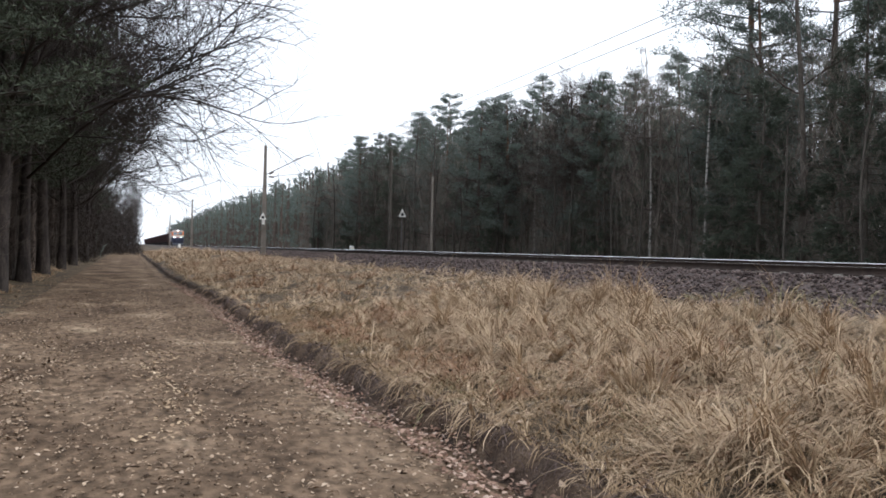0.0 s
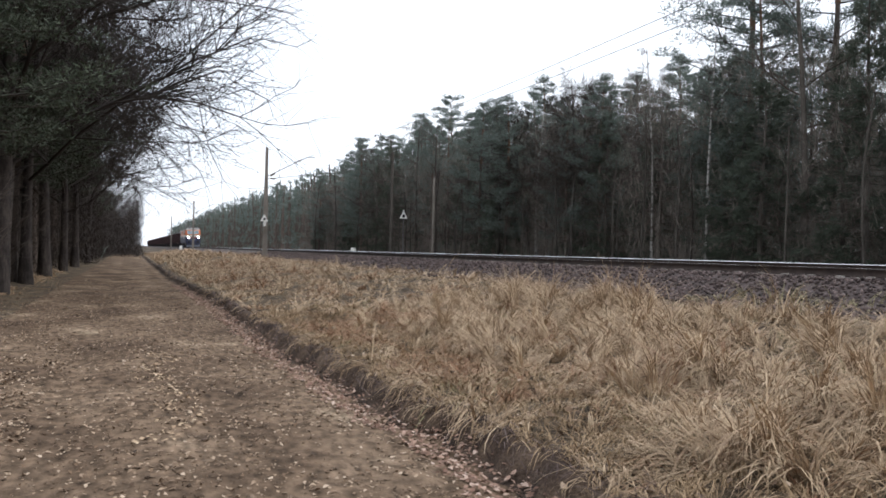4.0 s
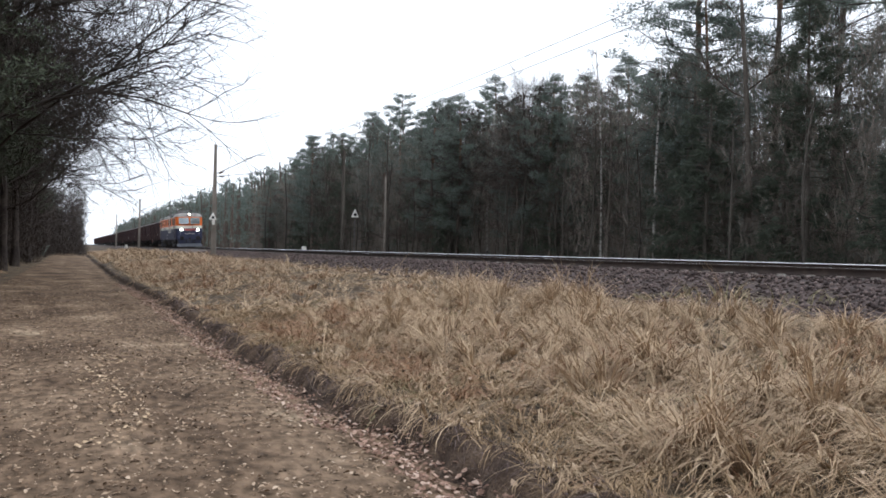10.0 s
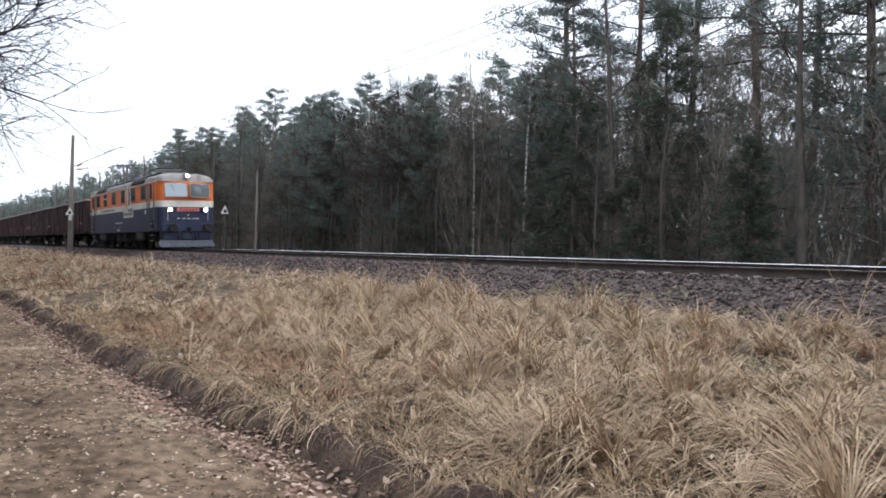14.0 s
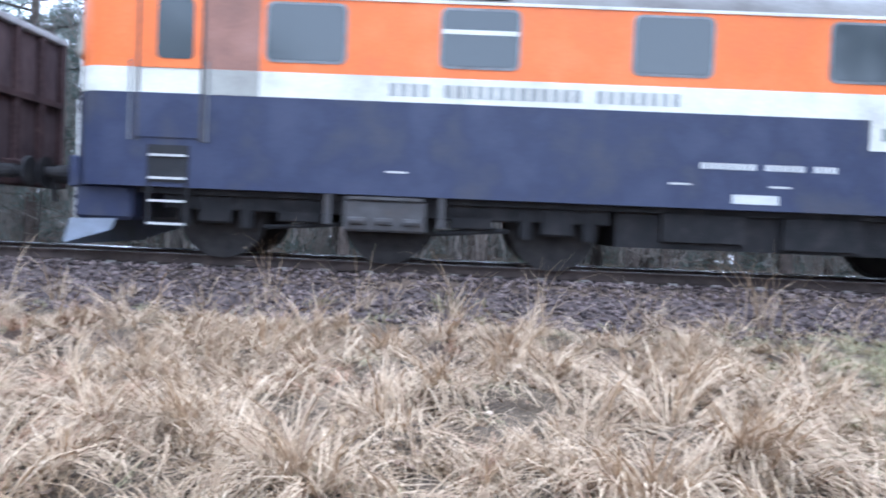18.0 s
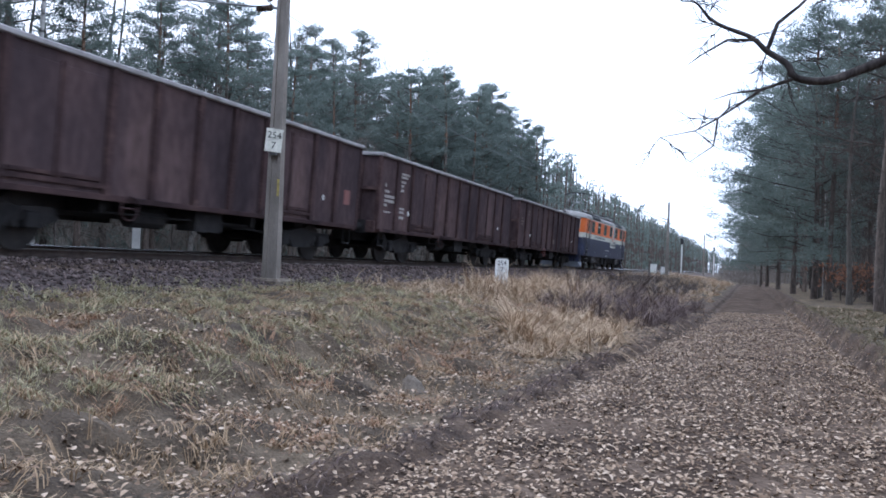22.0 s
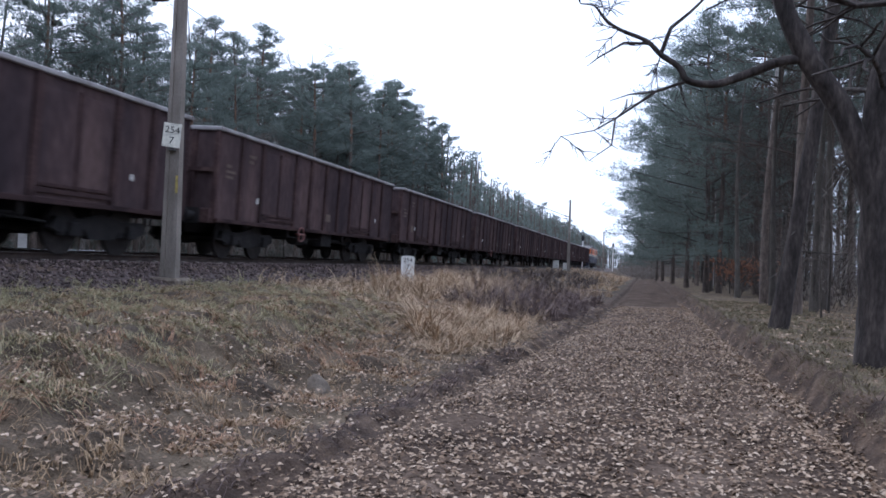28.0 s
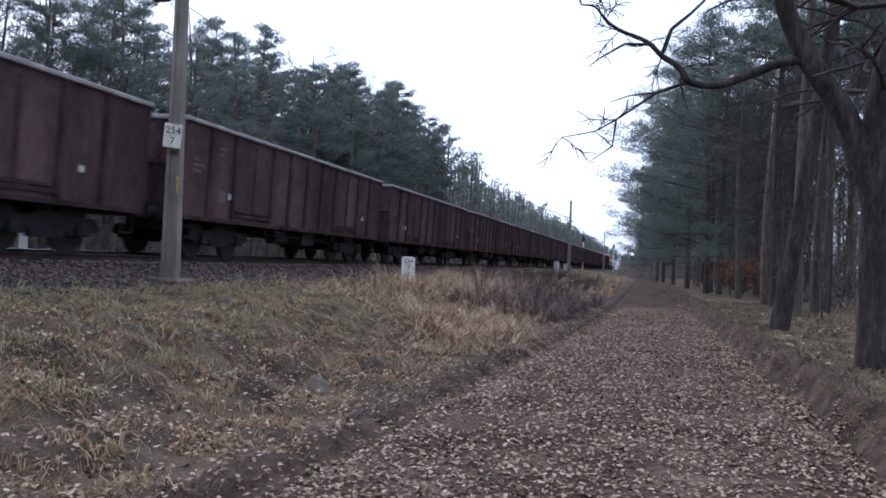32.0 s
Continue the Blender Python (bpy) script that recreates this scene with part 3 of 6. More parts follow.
def side_window(parent, y0, y1, z0, z1, side, bar=False, mat="steel"):
    x = side * HALF
    w = part("side_window", prism(bmesh.new(), rounded((y0 + y1) / 2, (z0 + z1) / 2, y1 - y0 + 0.07, z1 - z0 + 0.07, 0.1), "x", x - 0.012, x + 0.012), M[mat], parent, "grey window frame")
    part("pane", prism(bmesh.new(), rounded((y0 + y1) / 2, (z0 + z1) / 2, y1 - y0, z1 - z0), "x", x - 0.018, x + 0.018), M["glassdark"], w, "dusty dark glass pane")
    if bar:
        part("window_bar", boxes((x - 0.026, x + 0.026, y0, y1, 3.03, 3.09)), M["cream"], w)
    return w


def wheelset(parent, y, r, half_gauge=0.74):
    part("axle", tubes(((-0.7, y, r), (0.7, y, r), 0.08), seg=8), M["wheel"], parent)
    for s in (-1, 1):
        bm = bmesh.new()
        tube(bm, (s * (half_gauge - 0.03), y, r), (s * (half_gauge + 0.1), y, r), r, seg=24)
        tube(bm, (s * (half_gauge + 0.058), y, r), (s * (half_gauge + 0.102), y, r), r + 0.034, seg=24)
        tube(bm, (s * (half_gauge + 0.1), y, r), (s * (half_gauge + 0.107), y, r), r * 0.8, seg=20)
        tube(bm, (s * (half_gauge + 0.1), y, r), (s * (half_gauge + 0.16), y, r), r * 0.28, seg=12)
        part("wheel", bm, M["wheel"], parent, "dark steel wheel")


def loco_bogie(parent, yc):
    bm = bmesh.new()
    for s in (-1, 1):
        x0, x1 = sorted((s * 1.05, s * 1.22))
        box(bm, x0, x1, yc - 3.0, yc + 3.0, 0.62, 0.86, 0.02)
        for d in (-2.3, 0, 2.3):
            box(bm, x0 - 0.03, x1 + 0.03, yc + d - 0.22, yc + d + 0.22, 0.45, 0.82, 0.03)
            for e in (-0.42, 0.42):
                tube(bm, (s * 1.15, yc + d + e, 0.4), (s * 1.15, yc + d + e, 0.75), 0.1, seg=10)
        for d in (-1.15, 1.15):
            box(bm, x0, x1, yc + d - 0.3, yc + d + 0.3, 0.5, 0.75, 0.02)
            tube(bm, (s * 1.13, yc + d - 0.5, 0.5), (s * 1.13, yc + d + 0.5, 0.42), 0.035, seg=6)
    box(bm, -1.05, 1.05, yc - 0.5, yc + 0.5, 0.4, 0.85)
    b = part("bogie", bm, M["under"], parent, "black greasy bogie frame")
    for d in (-2.3, 0, 2.3):
        wheelset(b, yc + d, 0.6)
    for s in (-1, 1):
        x0, x1 = sorted((s * 1.2, s * 1.42))
        sb = boxes((x0, x1, yc - 0.55, yc + 0.55, 0.42, 0.84), bevel=0.03)
        for k in range(3):
            a = yc - 0.36 + 0.36 * k
            tube(sb, (s * 1.44, a - 0.1, 0.56), (s * 1.44, a + 0.1, 0.56), 0.05, seg=8)
        tube(sb, (s * 1.4, yc - 0.75, 0.5), (s * 1.4, yc - 0.75, 0.95), 0.05, seg=8)
        tube(sb, (s * 1.4, yc + 0.75, 0.5), (s * 1.4, yc + 0.75, 0.95), 0.05, seg=8)
        box(sb, min(x0, s * 1.46), max(x1, s * 1.46), yc - 0.5, yc + 0.5, 0.84, 0.88)
        part("spring_box", sb, M["springbox"], b, "grey spring housing")


def buffers(parent, y, out, z=1.06):
    for s in (-0.875, 0.875):
        bm = tubes(((s, y, z), (s, y + out * 0.38, z), 0.1), ((s, y + out * 0.3, z), (s, y + out * 0.56, z), 0.075), seg=12)
        tube(bm, (s, y + out * 0.56, z), (s, y + out * 0.6, z), 0.22, 0.2, seg=16)
        box(bm, s - 0.2, s + 0.2, min(y, y + out * 0.04), max(y, y + out * 0.04), z - 0.2, z + 0.2)
        part("buffer", bm, M["under"], parent, "dark round buffer")
    bm = tubes(((0, y, z - 0.02), (0, y + out * 0.45, z - 0.05), 0.045), ((0, y + out * 0.45, z - 0.05), (0, y + out * 0.5, z - 0.4), 0.03), seg=8)
    box(bm, -0.06, 0.06, min(y, y + out * 0.3), max(y, y + out * 0.3), z - 0.12, z + 0.02)
    part("coupling", bm, M["under"], parent)


def pantograph(parent, yc, raised):
    pan = part("pantograph", tubes(((-0.6, yc - 1.0, 4.12), (-0.6, yc + 1.0, 4.12), 0.035), ((0.6, yc - 1.0, 4.12), (0.6, yc + 1.0, 4.12), 0.035), ((-0.6, yc - 0.9, 4.12), (0.6, yc - 0.9, 4.12), 0.03), ((-0.6, yc + 0.9, 4.12), (0.6, yc + 0.9, 4.12), 0.03), seg=6),
               M["steel"], parent, "raised steel pantograph" if raised else "folded steel pantograph")
    for s in (-0.6, 0.6):
        for d in (-0.9, 0.9):
            part("insulator", tubes(((s, yc + d, 3.86), (s, yc + d, 4.1), 0.07), seg=8), M["ledge"], pan, "brown insulator")
    top = 5.35 if raised else 4.36
    knee = 0.95 if raised else 1.15
    mid = 4.12 + (top - 4.12) * 0.48
    for s in (-1, 1):
        for d in (-1, 1):
            part("lower_arm", tubes(((s * 0.55, yc + d * 0.35, 4.14), (s * 0.5, yc + d * knee, mid), 0.028), seg=6), M["steel"], pan)
            part("upper_arm", tubes(((s * 0.5, yc + d * knee, mid), (s * 0.3, yc + d * 0.12, top), 0.022), seg=6), M["steel"], pan)
    for d in (-1, 1):
        part("knee_tube", tubes(((-0.5, yc + d * knee, mid), (0.5, yc + d * knee, mid), 0.025), seg=6), M["steel"], pan)
        y, z = yc + d * 0.16, top + 0.04
        part("collector_strip", tubes(((-0.95, y, z - 0.2), (-0.55, y, z), 0.025), ((-0.55, y, z), (0.55, y, z), 0.03), ((0.55, y, z), (0.95, y, z - 0.2), 0.025), seg=6), M["roofdark"], pan)
    return pan


def cab_front(parent, end):
    """end = 0 is the front, 1 the rear; y is measured from that end outwards-negative."""
    def yy(v):
        return v if end == 0 else LEN - v
    def ybox(x0, x1, a, b, z0, z1):
        return (x0, x1, min(yy(a), yy(b)), max(yy(a), yy(b)), z0, z1)
    def face_y(x):
        return -0.36 + 0.1 * (x / 1.03) ** 2
    for s in (-1, 1):
        x0, x1 = s * 0.1, s * 1.12
        def slab(out, grow):
            b = bmesh.new()
            xa, xb = x0 - s * grow, x1 + s * grow
            za, zb = 2.66 - grow, 3.32 + grow
            r = 0.08
            ring_o, ring_i = [], []
            for px, pz in rounded(0.5, (za + zb) / 2, 1.0, zb - za, r):
                x = xa + (xb - xa) * px
                y = -0.55 + 0.2 * (abs(x) - 0.1) + 0.15 * (pz - 2.6)
                ring_o.append(b.verts.new((x, yy(y - out), pz)))
                ring_i.append(b.verts.new((x, yy(y + 0.2), pz)))
            n = len(ring_o)
            for i in range(n):
                b.faces.new((ring_o[i], ring_o[(i + 1) % n], ring_i[(i + 1) % n], ring_i[i]))
            b.faces.new(ring_o)
            b.faces.new(ring_i)
            bmesh.ops.recalc_face_normals(b, faces=b.faces[:])
            return b
        w = part("windscreen", slab(0.012, 0.035), M["grimepale"], parent, "dull windscreen surround")
        part("pane", slab(0.024, 0.0), M["windscreen"], w, "windscreen glass reflecting the sky")
        wx = s * 0.72
        part("wiper", tubes(((wx - 0.12, yy(-0.37), 3.28), (wx + 0.06, yy(-0.41), 2.92), 0.014), seg=5), M["black"], w)
        # lamp and its housing
        hz = 1.99
        h = part("headlamp", boxes(ybox(s * 0.82 - 0.17, s * 0.82 + 0.17, -0.40, -0.2, hz - 0.12, hz + 0.12), bevel=0.02), M["black"], parent, "black headlamp housing")
        for off in (-0.075 * s, 0.085 * s):
            lit = off * s > 0 and end == 0
            part("lens", tubes(((s * 0.82 + off, yy(-0.38), hz), (s * 0.82 + off, yy(-0.425), hz), 0.09 if lit else 0.07), seg=16), M["lamp"] if lit else M["glassdark"], h, "glowing round lens" if lit else "dark tail lens")
    part("number_plate", boxes(ybox(-0.55, 0.55, -0.385, -0.3, 1.9, 2.08)), M["redpale"], parent, "pale red number plate")
    plate = boxes()
    for k in range(6):
        x = -0.42 + 0.16 * k
        box(plate, *ybox(x, x + 0.09, -0.392, -0.38, 1.93, 2.05))
    tagged(part("plate_lettering", plate, M["red"], parent), kind="stuff")
    marks = boxes()
    for k in range(13):
        x = -0.55 + 0.085 * k
        if k not in (2, 5, 8):
            box(marks, *ybox(x, x + 0.06, -0.39, -0.33, 1.5, 1.57))
    box(marks, *ybox(-0.04, 0.04, -0.39, -0.33, 1.68, 1.76))
    tagged(part("front_lettering", marks, M["clearmark"], parent, "small white lettering"), kind="stuff")
    for s in (-1.02, 1.02):
        part("handrail", tubes(((s, yy(-0.35), 1.45), (s, yy(-0.35), 2.05), 0.015), seg=6), M["clearmark"], parent)
    # roof lamp
    hood = tubes(((0, yy(-0.4), 3.74), (0, yy(0.2), 3.8), 0.14), seg=14)
    rl = part("roof_lamp", hood, M["roof"], parent, "round lamp housing on the roof edge")
    part("lens", tubes(((0, yy(-0.395), 3.74), (0, yy(-0.405), 3.74), 0.09), seg=16), M["lamp"] if end == 0 else M["glassdark"], rl)
    # plough
    bm = bmesh.new()
    prism(bm, [(-1.22, 0.44), (-1.4, 0.12), (-1.3, 0.09), (1.3, 0.09), (1.4, 0.12), (1.22, 0.44)], "y", min(yy(-0.34), yy(-0.3)), max(yy(-0.34), yy(-0.3)))
    for s in (-1, 1):
        a = [bm.verts.new((s * 1.22, yy(-0.31), 0.44)), bm.verts.new((s * 1.4, yy(-0.31), 0.12)), bm.verts.new((s * 1.34, yy(0.25), 0.3)), bm.verts.new((s * 1.28, yy(0.3), 0.46))]
        bm.faces.new(a)
        c = [bm.verts.new(v.co + Vector((-s * 0.04, 0, 0))) for v in a]
        bm.faces.new(c[::-1])
    part("plough", bm, M["plough"], parent, "scuffed blue-grey metal plough")
    part("skirt", boxes(ybox(-1.24, 1.24, -0.28, 0.5, 0.44, 0.92), bevel=0.05), M["blue"], parent)
    part("bolster", boxes(ybox(-1.3, 1.3, -0.34, -0.2, 0.86, 1.28), bevel=0.02), M["blue"], parent, "navy buffer beam")
    for x in (-0.52, -0.35, 0.35, 0.52):
        part("hose", tubes(((x, yy(-0.36), 0.95), (x, yy(-0.47), 0.6), 0.028), ((x, yy(-0.47), 0.6), (x, yy(-0.42), 0.42), 0.028), seg=6), M["black"], parent)
    buffers(parent, yy(-0.3), -1 if end == 0 else 1)


def build_loco():
    loco = thing("locomotive", pose(TRACK, 219, RAIL), "orange, white and navy electric locomotive with lit lamps", "locomotive")
    upper = bands(loco)
    part("roof", roof_mesh(), M["roof"], loco, "weathered light grey roof", True)
    part("gutter", boxes((-1.47, -1.44, 0.1, LEN - 0.1, 3.42, 3.46), (1.44, 1.47, 0.1, LEN - 0.1, 3.42, 3.46)), M["cream"], loco)
    for y0, y1 in ((2.45, 5.45), (12.35, 15.35)):
        for s in (-1, 1):
            edge = [(1.475, 3.49), (1.47, 3.58), (1.43, 3.675), (1.23, 3.835)]
            pts = [(s * x, z) for x, z in edge + [(1.1, 3.78), (1.3, 3.6), (1.4, 3.48)]]
            lv = part("roof_louvre", prism(bmesh.new(), pts, "y", y0, y1), M["roofdark"], loco, "black louvred roof panel")
            sl = bmesh.new()
            for (x0, z0), (x1, z1) in zip(edge, edge[1:]):
                for f in (0.2, 0.7):
                    x, z = s * (x0 + (x1 - x0) * f), z0 + (z1 - z0) * f
                    box(sl, x - 0.014, x + 0.014, y0 + 0.05, y1 - 0.05, z - 0.008, z + 0.012)
            part("slats", sl, M["under"], lv)
    # roof gear
    gear = bmesh.new()
    for k in range(9):
        y = 5.6 + k * 0.8
        tube(gear, (-0.45, y, 3.86), (-0.45, y, 4.12), 0.06, seg=8)
        tube(gear, (0.5, y, 3.86), (0.5, y, 4.06), 0.05, seg=8)
    tube(gear, (-0.45, 4.6, 4.14), (-0.45, 13.2, 4.14), 0.022, seg=6)
    tube(gear, (0.5, 5.6, 4.08), (0.5, 12.2, 4.08), 0.022, seg=6)
    part("busbar", gear, M["steel"], loco, "roof busbar on insulators")
    part("roof_box", boxes((-0.8, 0.8, 6.6, 8.4, 3.85, 4.06), bevel=0.04), M["roof"], loco)
    part("roof_box", boxes((-0.7, 0.7, 9.6, 11.2, 3.85, 4.02), bevel=0.04), M["roof"], loco)
    part("walkway", boxes((-1.0, -0.7, 1.2, 16.6, 3.92, 3.95), (0.7, 1.0, 1.2, 16.6, 3.92, 3.95)), M["roofdark"], loco)
    pantograph(loco, 3.6, False)
    pantograph(loco, 14.2, True)
    for side in (-1, 1):
        for y0, y1, bar in ((2.3, 3.3, 0), (4.65, 5.64, 0), (7.18, 8.16, 0), (9.71, 10.7, 0), (12.22, 13.2, 1), (14.48, 15.48, 0)):
            side_window(upper, y0, y1, 2.62, 3.34, side, bar)
        x = side * HALF
        for y0, y1 in ((0.64, 1.46), (16.34, 17.16)):
            d = part("cab_door", boxes((x - 0.02, x + 0.02, y0, y1, 2.46, 3.43)), M["orange"], upper, "orange cab door")
            part("door_panel", boxes((x - 0.022, x + 0.022, y0, y1, 1.55, 2.13)), M["blue"], upper)
            part("pane", prism(bmesh.new(), rounded((y0 + y1) / 2 + (0.06 if y0 < 5 else -0.06), 2.97, 0.48, 0.78), "x", x - 0.028, x + 0.028), M["glassdark"], d, "dark door glass")
            part("seam", boxes((x - 0.024, x + 0.024, y0 - 0.03, y0 + 0.005, 1.5, 3.44), (x - 0.024, x + 0.024, y1 - 0.005, y1 + 0.03, 1.5, 3.44)), M["springbox"], d)
            for gy in (y0 - 0.1, y1 + 0.1):
                part("grab_rail", tubes(((side * 1.5, gy, 1.5), (side * 1.5, gy, 2.55), 0.013), seg=6), M["steel"], loco)
            yc = (y0 + y1) / 2
            ld = boxes((side * 1.44 - 0.02, side * 1.44 + 0.02, yc - 0.27, yc - 0.23, 0.36, 1.45), (side * 1.44 - 0.02, side * 1.44 + 0.02, yc + 0.23, yc + 0.27, 0.36, 1.45))
            ladder = part("ladder", ld, M["under"], loco, "cab ladder with pale steps")
            for z in (0.4, 0.7, 1.0, 1.3):
                part("step", boxes((min(side * 1.36, side * 1.5), max(side * 1.36, side * 1.5), yc - 0.24, yc + 0.24, z, z + 0.03)), M["clearmark"], ladder)
            part("foothold", boxes((x - 0.016, x + 0.016, yc - 0.25, yc + 0.25, 0.96, 1.45)), M["black"], loco, "dark step recess")
        for y0, y1 in ((1.47, 2.22), (15.58, 16.33)):
            part("soiled_panel", boxes((x - 0.006, x + 0.006, y0, y1, 2.462, 3.42)), M["grime"], upper, "soot-stained panel beside the door")
            part("soiled_stripe", boxes((x - 0.008, x + 0.008, y0, y1, 2.132, 2.458)), M["grimepale"], upper)
        # emblem: pale panel, ring, two curved bars, grey bars for its words
        em = part("emblem_panel", boxes((x - 0.012, x + 0.012, 5.16, 7.62, 1.73, 2.14)), M["cream"], loco, "pale panel with a ring emblem")
        disc = prism(bmesh.new(), [(6.36 + 0.64 * math.cos(6.2832 * i / 28), 2.82 + 0.7 * math.sin(6.2832 * i / 28)) for i in range(28)], "x", x - 0.02, x + 0.02)
        part("emblem_ring", disc, M["cream"], em)
        for sgn, mt, dz in ((1, "orange", -0.1), (-1, "blue", 0.08)):
            pts = [(6.36 + sgn * 0.52 * math.cos(a), 2.82 + dz + 0.58 * math.sin(a)) for a in np.linspace(-1.1, 1.1, 9)]
            pts += [(6.36 + sgn * (0.0 + 0.2 * math.cos(a)), 2.82 + dz + 0.58 * math.sin(a)) for a in np.linspace(1.1, -1.1, 9)]
            part("emblem_bar", prism(bmesh.new(), pts, "x", x - 0.026, x + 0.026), M[mt], em, "curved bar of the emblem")
        part("word_bar", boxes((x - 0.026, x + 0.026, 5.3, 6.34, 2.06, 2.24), (x - 0.026, x + 0.026, 5.3, 6.34, 1.86, 2.02), (x - 0.026, x + 0.026, 6.42, 7.48, 1.86, 2.02)), M["wordgrey"], em, "grey word bars")
        words = bmesh.new()
        y = 10.1
        for n in (8, 13, 4):
            for k in range(n):
                if y < 13.9:
                    box(words, x - 0.01, x + 0.01, y, y + 0.085, 2.205, 2.37)
                y += 0.14
            y += 0.16
        tagged(part("stripe_wording", words, M["wordgrey"], loco, "grey word bars on the pale stripe"), kind="stuff")
        num = bmesh.new()
        for k in range(17):
            if k not in (3, 9):
                box(num, x - 0.008, x + 0.008, 8.02 + k * 0.105, 8.1 + k * 0.105, 1.42, 1.5)
        for y in (6.9, 8.6, 9.9, 13.6, 3.6):
            box(num, x - 0.008, x + 0.008, y, y + 0.28, 1.2, 1.225)
        box(num, x - 0.008, x + 0.008, 8.75, 9.35, 0.98, 1.1)
        tagged(part("side_lettering", num, M["clearmark"], loco, "small white lettering"), kind="stuff")
        part("round_badge", tubes(((x - 0.02, 2.4, 1.92), (x + 0.02, 2.4, 1.92), 0.11), seg=16), M["cream"], loco)
    part("belly", boxes((-1.2, 1.2, 7.0, 10.8, 0.35, 0.92), (-1.3, 1.3, 0.6, LEN - 0.6, 0.82, 0.93), (-1.3, -1.15, 7.6, 8.6, 0.4, 0.85), (-1.3, -1.15, 9.1, 10.2, 0.45, 0.85)), M["under"], loco, "black underfloor equipment")
    for yc in (3.92, 13.88):
        loco_bogie(loco, yc)
    for end in (0, 1):
        cab_front(loco, end)
    return loco


LOCO = build_loco()

# ---- open coal wagons ----
WLEN, PITCH, FIRST, WAGONS = 14.2, 15.74, 19.65, 24


def wagon_bogie(parent, yc):
    bm = bmesh.new()
    for s in (-1, 1):
        prism(bm, [(yc - 1.5, 0.5), (yc - 1.3, 0.42), (yc - 0.55, 0.5), (yc - 0.4, 0.3), (yc + 0.4, 0.3), (yc + 0.55, 0.5), (yc + 1.3, 0.42), (yc + 1.5, 0.5), (yc + 1.35, 0.72), (yc + 0.6, 0.7), (yc, 0.82), (yc - 0.6, 0.7), (yc - 1.35, 0.72)], "x", *sorted((s * 0.95, s * 1.12)))
        for d in (-0.9, 0.9):
            x0, x1 = sorted((s * 0.98, s * 1.22))
            box(bm, x0, x1, yc + d - 0.14, yc + d + 0.14, 0.34, 0.64, 0.03)
            for e in (-0.27, 0.27):
                tube(bm, (s * 1.06, yc + d + e, 0.36), (s * 1.06, yc + d + e, 0.6), 0.08, seg=8)
    box(bm, -1.0, 1.0, yc - 0.22, yc + 0.22, 0.45, 0.92)
    b = part("bogie", bm, M["under"], parent, "black freight bogie")
    for d in (-0.9, 0.9):
        wheelset(b, yc + d, 0.46)
    return b


RIBS = (1.36, 2.6, 4.84, 6.05, 7.25, 8.5, 9.65, 11.86, 13.08)


